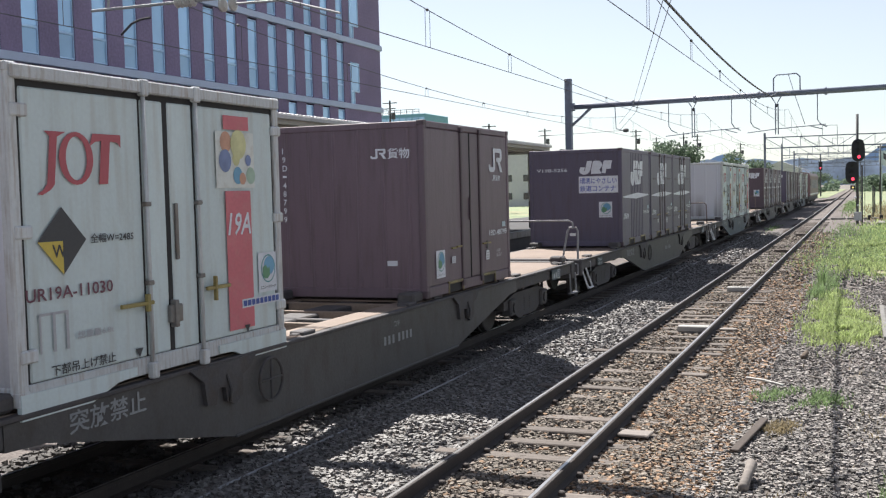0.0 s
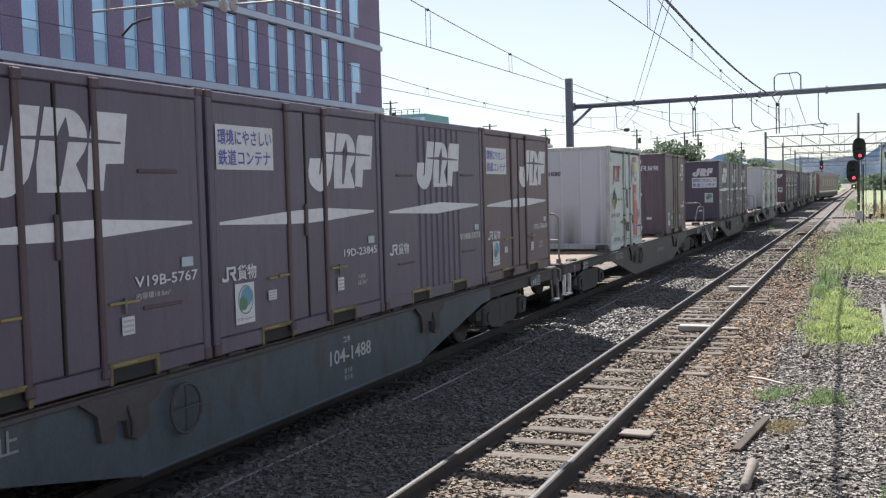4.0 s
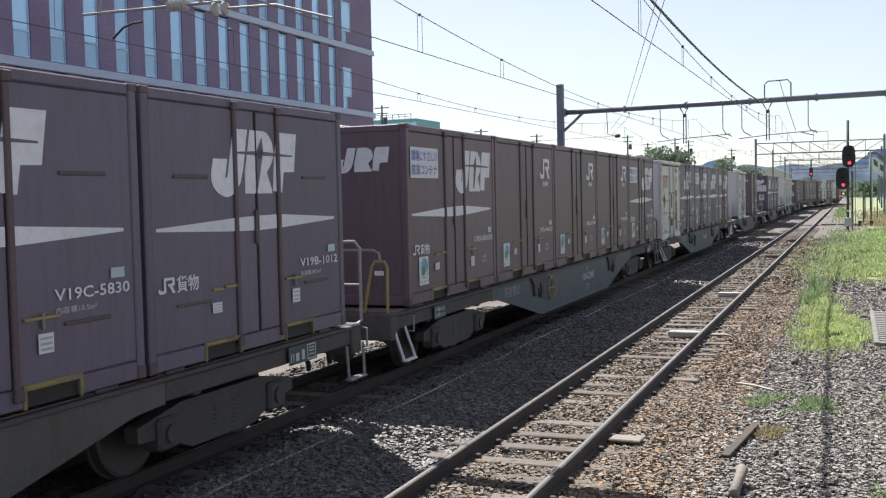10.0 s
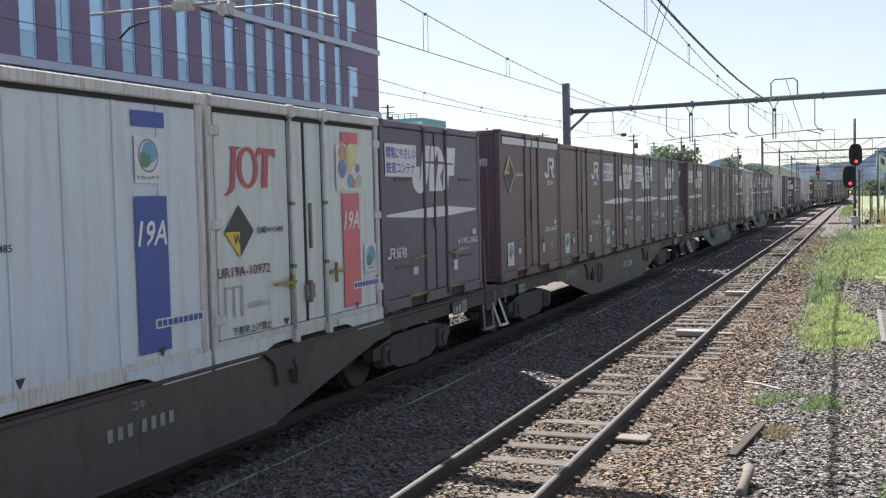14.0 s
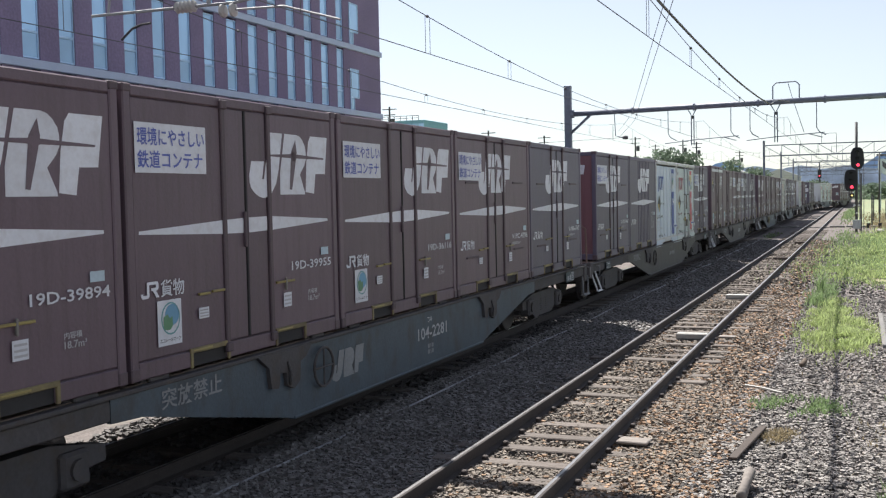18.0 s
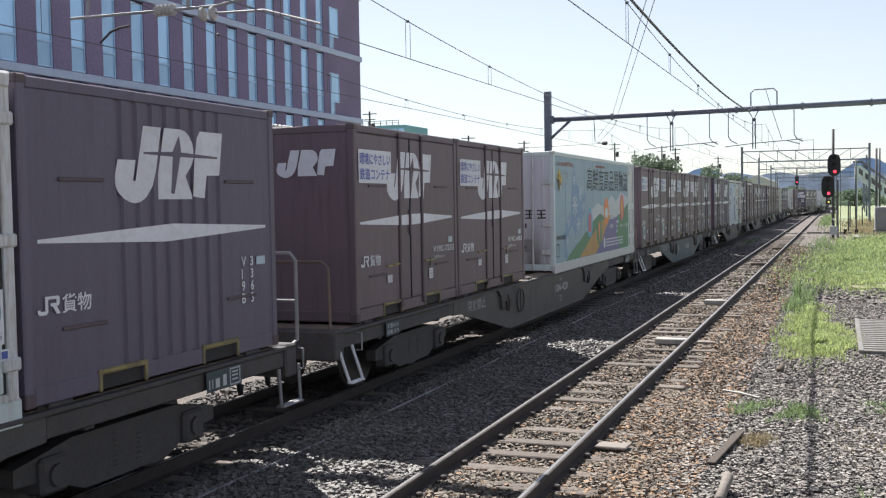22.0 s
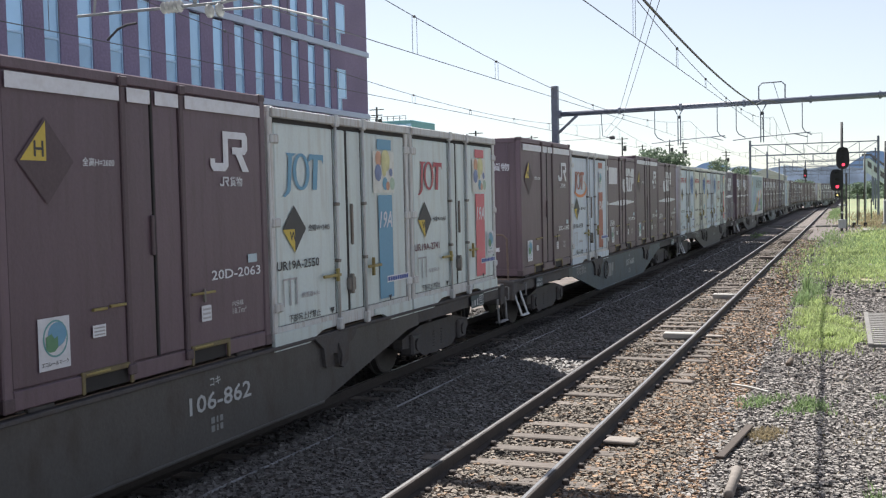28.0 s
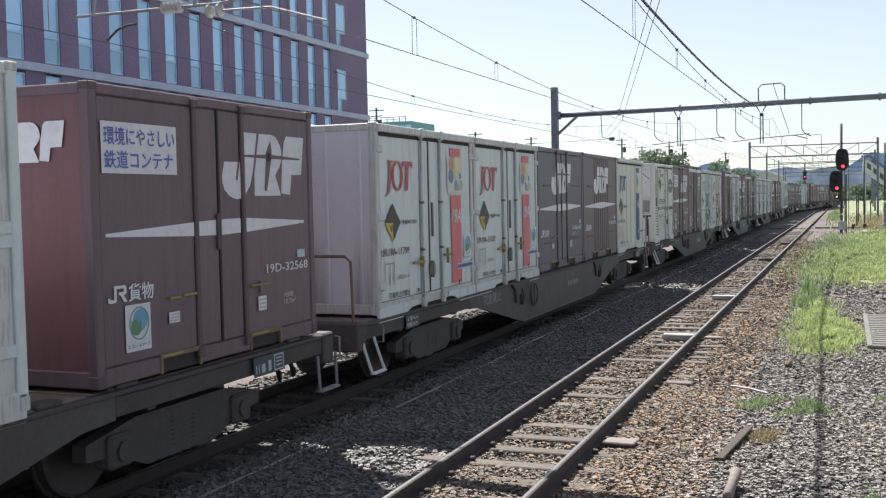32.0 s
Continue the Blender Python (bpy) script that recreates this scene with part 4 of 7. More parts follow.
def meadow(x0, x1, y0, y1):
    """A strip of grass with an uneven edge, just above the ground."""
    ys = np.arange(y0, y1, 1.5)
    verts = []
    for y in ys:
        wob = .35 * math.sin(y * .9) + .25 * math.sin(y * 2.3 + 1)
        verts += [(x0 + wob, y, -.19), ((x0 + x1) / 2, y, -.12 + .04 * math.sin(y * .7)), (x1, y, -.10)]
    return Geo().add(verts, [f for j in range(len(ys) - 1) for f in ((3 * j, 3 * j + 1, 3 * j + 4, 3 * j + 3), (3 * j + 1, 3 * j + 2, 3 * j + 5, 3 * j + 4))])


single("grass_verge", meadow(-.5, 60, 82, 420), MEADOW, "green and straw-yellow grass beyond the lineside path", "grass", kind="structure")
single("grass_verge", meadow(.6, 40, 33, 73.5), MEADOW, "low green grass along the line", "grass", kind="structure")
single("grass_verge", meadow(-13, -5.6, 192, 420), MEADOW, "low grass beside the far track", "grass", kind="structure")
single("grass_verge", meadow(-60, -13.2, 66, 420), MEADOW, "green and straw-yellow grass behind the sidings", "grass", kind="structure")

# ---------------------------------------------------------------- distance
def ridge(name, mat, label, y, x0, x1, zs, seed, step):
    r = random.Random(seed)
    xs = np.arange(x0, x1 + step, step)
    g = Geo()
    verts = []
    for i, x in enumerate(xs):
        q = (x - x0) / (x1 - x0)
        z = zs(q) * (1 + .06 * math.sin(x * 7.1 / step * .13 + seed)) + r.uniform(-.02, .02) * zs(q)
        verts += [(x, y, -2), (x, y + step * r.uniform(-.1, .1), max(z, .5)), (x, y + 400, max(z * .6, .3))]
    g.add(verts, [f for i in range(len(xs) - 1) for f in ((3 * i, 3 * i + 3, 3 * i + 4, 3 * i + 1), (3 * i + 1, 3 * i + 4, 3 * i + 5, 3 * i + 2))])
    return single(name, g, mat, label, "hills", kind="structure")


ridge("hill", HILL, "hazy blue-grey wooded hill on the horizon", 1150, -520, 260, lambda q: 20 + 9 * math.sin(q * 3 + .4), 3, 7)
ridge("mountain", MOUNTAIN, "pale blue mountain range beyond the town", 3000, -900, 900, lambda q: 30 + 70 * math.exp(-((q - .545) / .06) ** 2) + 55 * math.exp(-((q - .30) / .06) ** 2) + 40 * math.exp(-((q - .75) / .1) ** 2), 5, 20)


def crown(cx, cy, cz, rx, ry, rz, n, seed, size):
    """Small leaf clumps in an uneven crown."""
    rng = np.random.default_rng(seed)
    lobes = rng.uniform(-.6, .6, (7, 3))
    g = Geo()
    for _ in range(n):
        lb = lobes[rng.integers(7)]
        d = rng.normal(0, 1, 3)
        d = d / np.linalg.norm(d) * rng.uniform(.25, .55)
        p = (lb + d) * (rx, ry, rz) + (cx, cy, cz)
        u, w = rng.normal(0, 1, 3), rng.normal(0, 1, 3)
        u, w = u / np.linalg.norm(u) * size, w / np.linalg.norm(w) * size * .8
        g.add([p - u, p + w, p + u, p - w * .7], [(0, 1, 2, 3)])
    return g


def tree(x, y, h, r, seed):
    t = thing("tree", "full green broadleaf tree behind the station", "tree", "trees", at=pose(x, y, -.2))
    part("trunk", Geo().lathe((0, 0, 0), (.2, 0, h * .6), ((0, .3), (.3, .2), (1, .1)), 8).tube([(.1, 0, h * .4), (r * .5, .2, h * .7)], .08, 6).tube([(.1, 0, h * .45), (-r * .5, -.2, h * .72)], .08, 6), BARK, t)
    part("crown", crown(0, 0, h * .68, r, r, h * .36, 2600, seed, .30), LEAF, t, "crown of many small leaves")


for i, (x, y, h, r) in enumerate(((-32.5, 172, 9.6, 4.6), (-28.0, 170, 9.4, 4.4), (-23.5, 205, 8.6, 4), (-19, 230, 8, 4.5), (15, 185, 6, 4), (-40, 190, 8, 4), (4.2, 300, 4.5, 4), (-2.5, 420, 5, 5), (9, 330, 6, 6), (16, 340, 7, 7), (-14, 340, 6, 6), (24, 300, 7, 7))):
    tree(x, y, h, r, 20 + i)


def bushes(x0, x1, y0, y1, h, n, seed, size):
    """A belt of low bushes with an uneven top."""
    r = np.random.default_rng(seed)
    g = Geo()
    for _ in range(n):
        x, y = r.uniform(x0, x1), r.uniform(y0, y1)
        top = h * (.55 + .25 * math.sin(x * .55 + seed) + .2 * math.sin(x * 1.7 + y * .2))
        c = np.array((x, y, -.2 + top * r.uniform(.05, 1)))
        u, w = r.normal(0, 1, 3), r.normal(0, 1, 3)
        u, w = u / np.linalg.norm(u) * size, w / np.linalg.norm(w) * size * .8
        g.add([c - u, c + w, c + u, c - w * .7], [(0, 1, 2, 3)])
    return g


single("bushes", bushes(-2, 70, 300, 330, 4.5, 6000, 2, .55), LEAF, "belt of green bushes beyond the tracks", "bushes", kind="stuff")
single("bushes", bushes(-70, -6.5, 330, 350, 5, 5000, 5, .55), LEAF, "belt of green bushes beyond the tracks", "bushes", kind="stuff")


def house(x, y, w, d, h, seed, roof=HOUSE_ROOF, wall=HOUSE, flat=False):
    b = thing("house", "pale low building beyond the tracks", "building", "far buildings", at=pose(x, y, 0))
    part("wall", Geo().cbox(-w / 2, w / 2, -d / 2, d / 2, -.24, h, .05), wall, b)
    if flat:
        part("roof", Geo().cbox(-w / 2 - .2, w / 2 + .2, -d / 2 - .2, d / 2 + .2, h, h + .35, .05), roof, b)
    else:
        part("roof", Geo().slab([(-w / 2 - .4, h), (w / 2 + .4, h), (0, h + w * .22)], lambda a, z: (a, -d / 2 - .4, z), lambda a, z: (a, d / 2 + .4, z)), roof, b)
    for k in range(max(2, int(w / 3))):
        for f in range(max(1, int(h / 3))):
            part("window", shared("house_window", lambda: Geo().box(-.5, .5, -.06, 0, 0, 1.1), DARKGLASS), DARKGLASS, b, at=Matrix.Translation((-w / 2 + 1.5 + k * 3, -d / 2, 1 + f * 3)))


teal = thing("teal_building", "teal-clad flat-roofed building with rooftop railing", "building", at=pose(-53.7, 122, 0))
part("wall", Geo().cbox(-3.0, 3.0, -2, 6, -.24, 12.45, .05), TEAL, teal)
for i in range(7):
    part("window_bay", shared("teal_bay", lambda: Geo().box(-.36, .36, -.05, 0, 0, 1.1), GLASS), GLASS, teal, at=Matrix.Translation((-2.6 + i * .87, -2, 10.9)))
part("railing", Geo().box(-2.9, 2.2, -1.8, -1.74, 13.0, 13.06).box(-2.9, 2.2, -1.8, -1.74, 12.72, 12.76), POLE, teal)
for i in range(7):
    part("railing_post", shared("teal_rail_post", lambda: Geo().box(0, .06, -1.8, -1.74, 12.4, 13.03), POLE), POLE, teal, at=Matrix.Translation((-2.9 + i * .84, 0, 0)))
house(-40, 215, 14, 10, 7.0, 1, wall=HOUSE)
house(-29, 260, 12, 12, 6.0, 2, roof=ROOF)
house(-20.5, 300, 10, 10, 6.5, 3, roof=ROOF)
house(-62, 230, 16, 10, 8, 4)
house(-52, 170, 9, 8, 8.5, 5, flat=True)
house(-38, 160, 6, 6, 7.2, 6, flat=True)
house(22, 260, 18, 10, 6, 7)
for x, y, z in ((-50.8, 110, 13.3), (-41, 140, 11.0), (-32.3, 160, 11.4), (-28.2, 180, 11.7), (-42.2, 120, 10.7), (-25.2, 175, 11.0), (-36.5, 200, 12), (-22.5, 215, 10.8)):
    p = thing("utility_pole", "concrete utility pole with crossarms and a transformer", "pole", "utility poles", at=pose(x, y, 0))
    part("shaft", Geo().lathe((0, 0, -.24), (0, 0, z), ((0, .18), (1, .11)), 8), POLE, p)
    part("crossarm", Geo().box(-.9, .9, -.06, .06, z - .35, z - .25).box(-.7, .7, -.06, .06, z - 1.0, z - .9), POLE, p)
    part("transformer", Geo().lathe((.4, 0, z - 2.2), (.4, 0, z - 1.4), ((0, .2), (.1, .25), (.9, .25), (1, .2)), 10), POLE, p)

# ---------------------------------------------------------------- marks, drawn as plain shapes
def slanted(polys, w, h, shear):
    return [[(x * w + y * h * shear, y * h) for x, y in p] for p in polys]


MARK_J = [(.027, .527), (.174, .53), (.147, .248), (.168, .248), (.244, 1), (.40, 1), (.347, .41), (.311, .175), (.253, .025), (.205, -.035), (.158, -.053), (.108, -.03), (.062, .02), (.020, .105), (.004, .185), (.001, .31)]
MARK_R = [(.428, 1), (.582, 1), (.625, .975), (.66, .915), (.69, .82), (.70, .72), (.70, .60), (.678, .495), (.616, .335), (.674, .06), (.678, 0), (.36, 0), (.362, .34)]
MARK_F = [(.768, 1), (1, 1), (.959, .357), (.826, .35), (.80, .01), (.686, .04), (.705, .535), (.737, .90)]
BIG_MARK = slanted([MARK_J, MARK_R, MARK_F], 1.64, 0.64, 0)
BIG_MARK_CUT = slanted([[(.24, .645), (.50, .672), (.535, .73), (.575, .672), (.94, .635), (.94, .607), (.575, .605), (.535, .54), (.50, .605), (.24, .617)],
                        [(.562, .91), (.578, .70), (.548, .42), (.506, .075), (.476, .085), (.506, .70)]], 1.64, 0.64, 0)
SMALL_MARK = [[(x * 0.52, y * 0.52) for x, y in p] for p in BIG_MARK]
HOOK_MARK = [[(0, .12), (0, .05), (.05, 0), (.25, 0), (.31, .05), (.31, .39), (.22, .39), (.22, .08), (.08, .08), (.08, .12)],
             [(.31, .39), (.62, .39), (.66, .35), (.66, .22), (.61, .17), (.56, .17), (.68, 0), (.56, 0), (.44, .17), (.38, .17), (.38, .24), (.56, .24), (.56, .32), (.31, .32)]]
TALL_MARK = slanted([[(.0, -.18), (.06, -.20), (.16, -.1), (.20, 0), (.20, .9), (.30, 1), (.04, 1), (.11, .9), (.11, .02), (.07, -.1)],
                     [(.76, 0), (.88, 0), (.88, .86), (.98, .84), (1.03, .74), (1.02, 1), (.64, 1), (.61, .74), (.68, .84), (.76, .86)]], 0.88, 0.40, 0.12)
_o, _i = ellipse(0.42, 0.2, 0.19, 0.205, 24), ellipse(0.42, 0.2, 0.115, 0.17, 24)
TALL_MARK += [[_o[k], _o[(k + 1) % 24], _i[(k + 1) % 24], _i[k]] for k in range(24)]
GLYPHS = {"S": ((0, 0, 1, .24), (.68, .24, 1, .38), (0, .38, 1, .62), (0, .62, .32, .76), (0, .76, 1, 1)), "U": ((0, 0, 1, .24), (0, .24, .32, 1), (.68, .24, 1, 1)),
          "P": ((0, 0, .32, 1), (.32, .36, 1, .58), (.32, .78, 1, 1), (.68, .58, 1, .78)), "E": ((0, 0, .32, 1), (.32, 0, 1, .22), (.32, .39, .9, .61), (.32, .78, 1, 1)),
          "R": ((0, 0, .32, 1), (.32, .40, .95, .60), (.32, .78, 1, 1), (.68, .60, 1, .78), (.62, 0, .98, .40))}
SLANT_MARK = []
for _k, _ch in enumerate("SUPER UR"):
    SLANT_MARK += [[(_k * .162 + x * .14 + z * .045, z * .17) for x, z in rect(*r)] for r in GLYPHS.get(_ch, ())]


def bar_signs(n, size, step):
    """A row of plain bars, three strokes and a stem to each sign."""
    out = []
    for i in range(n):
        x = i * step
        out += [rect(x, size * q, x + size, size * (q + .14)) for q in (0, .42, .84)] + [rect(x + size * .42, size * .14, x + size * .58, size * .84)]
    return out


WEDGE = [[(0.16, 1.235), (1.40, 1.195), (1.40, 1.325), (0.16, 1.262)], [(1.46, 1.195), (1.80, 1.19), (1.80, 1.34), (1.46, 1.327)],
         [(1.86, 1.19), (2.20, 1.20), (2.20, 1.345), (1.86, 1.34)], [(2.27, 1.20), (3.50, 1.262), (3.50, 1.29), (2.27, 1.345)]]
WEDGE_WHOLE = [[(0.18, 1.235), (1.8, 1.185), (3.52, 1.262), (3.52, 1.29), (1.9, 1.345), (0.18, 1.262)]]
_o, _i = ellipse(.18, .235, .135, .145, 20), ellipse(.18, .235, .12, .13, 20)
RING = [(_o[k], _o[(k + 1) % 20], _i[(k + 1) % 20], _i[k]) for k in range(20)]


def print_on(name, key, polys, mat, parent, at, label=""):
    return part(name, shared(key, lambda: flat_geo(polys), mat), mat, parent, label, at)


def letters(body, h, mat, parent, at, label="", **k):
    return part("lettering", text_mesh(body, h, mat, **k), mat, parent, label, at)


def freight_print(parent, at, k=1.0):
    """The carrier's small angular sign and the word for freight."""
    print_on("mark", ("hook_small", k), [[(x * .36 * k, z * .36 * k) for x, z in p] for p in HOOK_MARK], WHITE, parent, at)
    letters("貨物", .15 * k, WHITE, parent, at @ Matrix.Translation((.265 * k, -.005 * k, 0)), width=.34 * k)


def eco_sticker(parent, at, faded=False):
    st = print_on("sticker", "sticker", [rect(0, 0, .34, .40)], WHITE, parent, at, "pale sticker with a blue and green round mark")
    up = Matrix.Translation((0, 0, 0.003))
    print_on("ring", "sticker_ring", [[_p, _q, _r, _s] for _p, _q, _r, _s in RING], TEAL_PRINT, st, up)
    print_on("globe", "sticker_globe", [ellipse(.20, .265, .10, .095)], GREY_PRINT if faded else SKY_PRINT, st, up)
    print_on("leaf", "sticker_leaf", [[(.075, .16), (.075, .255), (.135, .275), (.165, .235), (.20, .255), (.205, .17), (.165, .135), (.11, .135)]], GREEN_PRINT, st, up @ Matrix.Translation((0, 0, 0.003)))
    letters("エコレールマーク", .035, BLACK_PRINT, st, up @ Matrix.Translation((.025, .03, 0)), width=.29)
    return st


def small_plate(parent, at, w=0.16, h=0.13):
    pl = print_on("plate", ("plate", w, h), [rect(0, 0, w, h)], WHITE, parent, at)
    print_on("mark", ("plate_bars", w, h), [rect(w * .1, h * k, w * .9, h * (k + .12)) for k in (.15, .42, .7)], GREY_PRINT, pl, Matrix.Translation((0, 0, 0.003)))


def diamond(parent, at, letter="W", r=0.26):
    d = part("hazard_diamond", shared(("diamond", r), lambda: flat_geo([[(0, 0), (r, 0), (0, r)], [(0, 0), (0, r), (-r, 0)], [(0, 0), (0, -r), (r, 0)]]), BLACK_PRINT), BLACK_PRINT, parent, "black and yellow diamond mark", at)
    print_on("quarter", ("diamond_q", r), [[(0, 0), (-r, 0), (0, -r)]], YELLOW_PRINT, d, Matrix.Translation((0, 0, 0.003)))
    letters(letter, r * .38, BLACK_PRINT, d, Matrix.Translation((-r * .45, -r * .48, 0.006)))
    letters("全幅W=2485", .075, BLACK_PRINT, d, Matrix.Translation((.31, -.035, 0)), width=.52)
    return d


L, W = 3.715, 2.45
HALF = L / 2


def side(a, z, lift=0.004, w=W):
    return facing_side(a - HALF, z, w / 2 + lift)


def frame_parts(c, mat, dark, H, length=L, w=W, pockets=True):
    """Posts, rails and fork pockets that all the short containers share."""
    h = length / 2
    key = (H, length, w)
    for sx in (-1, 1):
        for sy in (-1, 1):
            x, y = sx * (w / 2 - .05), sy * (h - .05)
            part("corner_post", shared(("corner_post", *key, sx, sy), lambda x=x, y=y: Geo().cbox(x - .05, x + .05, y - .05, y + .05, 0, H, .012), mat), mat, c)
            part("corner_casting", shared(("corner_casting", *key, sx, sy), lambda x=x, y=y: Geo().cbox(x - .056, x + .056, y - .056, y + .056, -.004, .11, .01), dark), dark, c)
            if sx > 0:
                part("corner_casting", shared(("top_casting", *key, sx, sy), lambda x=x, y=y: Geo().cbox(x - .056, x + .056, y - .056, y + .056, H - .07, H + .004, .01), dark), dark, c)
    for sx in (-1, 1):
        x = sx * (w / 2 - .045)
        part("top_rail", shared(("top_rail", *key, sx), lambda x=x: Geo().cbox(x - .04, x + .04, -h + .1, h - .1, H - .10, H - .004, .012), mat), mat, c)

        def bottom(x=x):
            g = Geo()
            cuts = [0.1, .86, 1.42, 2.34, 2.90, length - .1] if pockets else [0.1, length - .1]
            for a0, a1 in zip(cuts[::2], cuts[1::2]):
                g.cbox(x - .04, x + .04, a0 - h, a1 - h, .0, .15, .01)
            if pockets:
                g.box(x - .035, x + .035, .86 - h, 2.90 - h, .13, .15)
            return g
        part("bottom_rail", shared(("bottom_rail", *key, sx, pockets), bottom, mat), mat, c)
    for sy in (-1, 1):
        y = sy * (h - .045)
        part("end_rail", shared(("end_rail", *key, sy), lambda y=y: Geo().cbox(-w / 2 + .1, w / 2 - .1, y - .04, y + .04, H - .10, H - .004, .012), mat), mat, c)
        part("end_sill", shared(("end_sill", *key, sy), lambda y=y: Geo().cbox(-w / 2 + .1, w / 2 - .1, y - .04, y + .04, .0, .14, .012), mat), mat, c)


def shell(c, mat, H, length=L, w=W, ribs=0, end_mat=None):
    h = length / 2

    def box():
        g = Geo().cbox(-w / 2 + .035, w / 2 - .035, -h + .06, h - .06, .10, H - .02, .01)
        return g
    part("body", shared(("body", H, length, w), box, mat), mat, c)

    def end(y0, y1):
        g = Geo()
        if not ribs or y0 > 0:
            return g.box(-w / 2 + .1, w / 2 - .1, min(y0, y1), max(y0, y1), .14, H - .1)
        line = [(-w / 2 + .1, y0)]
        for i in range(ribs):
            x = -w / 2 + .25 + (w - .5) * i / (ribs - 1)
            line += [(x - .03, y0), (x - .018, y0 - .012), (x + .018, y0 - .012), (x + .03, y0)]
        line += [(w / 2 - .1, y0), (w / 2 - .1, y1), (-w / 2 + .1, y1)]
        return g.slab(line, lambda a, b: (a, b, .14), lambda a, b: (a, b, H - .1))
    em = end_mat or mat
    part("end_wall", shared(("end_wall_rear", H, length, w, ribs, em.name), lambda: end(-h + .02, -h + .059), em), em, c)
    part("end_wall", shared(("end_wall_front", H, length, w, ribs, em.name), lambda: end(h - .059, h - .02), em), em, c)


def fork_pockets(c, lit):
    for a in (0.86, 2.34):
        # Near-black sheet stands in for the shade inside the pocket.
        part("fork_pocket", shared(("fork_pocket", a), lambda a=a: Geo().box(W / 2 - .06, W / 2 - .03, a - HALF, a + .56 - HALF, .0, .13), GAP), GAP, c)
        part("pocket_lip", shared(("pocket_lip", a), lambda a=a: Geo().cbox(W / 2 - .01, W / 2 + .01, a - HALF, a + .30 - HALF, .14, .158, .004), YELLOW_BAR), YELLOW_BAR, c)
        part("pocket_frame", shared(("pocket_frame", a), lambda a=a: Geo().cbox(W / 2 - .02, W / 2 + .006, a - .04 - HALF, a + .60 - HALF, .125, .172, .006).cbox(W / 2 - .02, W / 2 + .006, a - .04 - HALF, a - HALF, -.01, .14, .006).cbox(W / 2 - .02, W / 2 + .006, a + .56 - HALF, a + .60 - HALF, -.01, .14, .006), lit), lit, c)


def brown_container(code, mat, style="mark", sign=False, eco=True, vent=False, bars="two", tall=False, end="", at=None, code_upright=False, blank=False):
    """A maroon steel side-door container, 12 feet long."""
    H = 2.6 if tall else 2.5
    words = {"mark": "a slanted white mark and wedge stripe", "hook": "a small white angular mark"}[style]
    shade = "maroon" if mat is MAROON else "violet-brown"
    c = thing("freight_container", f"{shade} steel container with {words}", "container", "containers on the train", at)
    frame_parts(c, mat, DARK_MAROON, H)
    shell(c, mat, H, ribs=6 if style == "hook" else 0, end_mat=RED_END if code in ("V19C-4467", "19D-32568") else None)
    fork_pockets(c, POCKET)
    f1 = W / 2 - .012

    if bars == "ribs":
        def wall():
            line = [(f1 - .034, .1), (f1, .1)]
            for i in range(8):
                a = 1.12 + i * .21
                line += [(f1, a), (f1 - .026, a + .02), (f1 - .026, a + .075), (f1, a + .095)]
            line += [(f1, 3.615), (f1 - .034, 3.615)]
            return Geo().slab([(x, a - HALF) for x, a in line], lambda x, a: (x, a, .15), lambda x, a: (x, a, H - .1))
        part("side_panel", shared(("ribbed_wall", H), wall, mat), mat, c)
    else:
        b1, b2 = (1.43, 2.25)
        for a0, a1, nm in ((.1, b1 - .03, "left_door"), (b1 + .04, 1.805, "middle_door"), (1.845, b2 - .04, "middle_door"), (b2 + .03, 3.615, "right_door")):
            part("door", shared((nm, a0, H), lambda a0=a0, a1=a1: Geo().cbox(f1 - .03, f1, a0 - HALF, a1 - HALF, .16, H - .105, .01), mat), mat, c)
        part("door_gap", shared(("door_gap", H), lambda: Geo().cbox(f1 - .03, f1 + .008, 1.812 - HALF, 1.838 - HALF, .16, H - .11, .004), GAP), GAP, c, "black rubber door gasket")
        for b in (b1, b2):
            part("locking_bar", shared(("locking_bar", b, H), lambda b=b: Geo().cbox(f1 - .02, f1 + .022, b - .03 - HALF, b + .035 - HALF, .12, H - .06, .01), DARK_MAROON), DARK_MAROON, c)
            part("cam_lock", shared(("cam_lock", b, H), lambda b=b: Geo().cbox(f1, f1 + .04, b - .05 - HALF, b + .05 - HALF, H - .12, H - .03, .01), DARK_MAROON), DARK_MAROON, c)
            part("cam_foot", shared(("cam_foot", b), lambda b=b: Geo().cbox(f1, f1 + .04, b - .05 - HALF, b + .05 - HALF, .06, .15, .01), DARK_MAROON), DARK_MAROON, c)
        part("door_handle", shared("grab_handle", lambda: Geo().cbox(f1, f1 + .03, 1.76 - HALF, 1.80 - HALF, 1.05, 1.40, .008), DARK_MAROON), DARK_MAROON, c)
        for a0, a1, z in ((.97, 1.14, .655), (1.18, 1.38, .665), (2.33, 2.70, .65)):
            part("lever", shared(("lever", a0), lambda a0=a0, a1=a1, z=z: Geo().cbox(f1 + .002, f1 + .03, a0 - HALF, a1 - HALF, z - .012, z + .012, .005), YELLOW_BAR), YELLOW_BAR, c)
        part("lever", shared("lever_up", lambda: Geo().cbox(f1 + .01, f1 + .035, 2.505 - HALF, 2.53 - HALF, .56, .69, .006), STEEL), STEEL, c)
        small_plate(c, side(2.47, .38), .16, .15)
        small_plate(c, side(.96, .43), .16, .10)
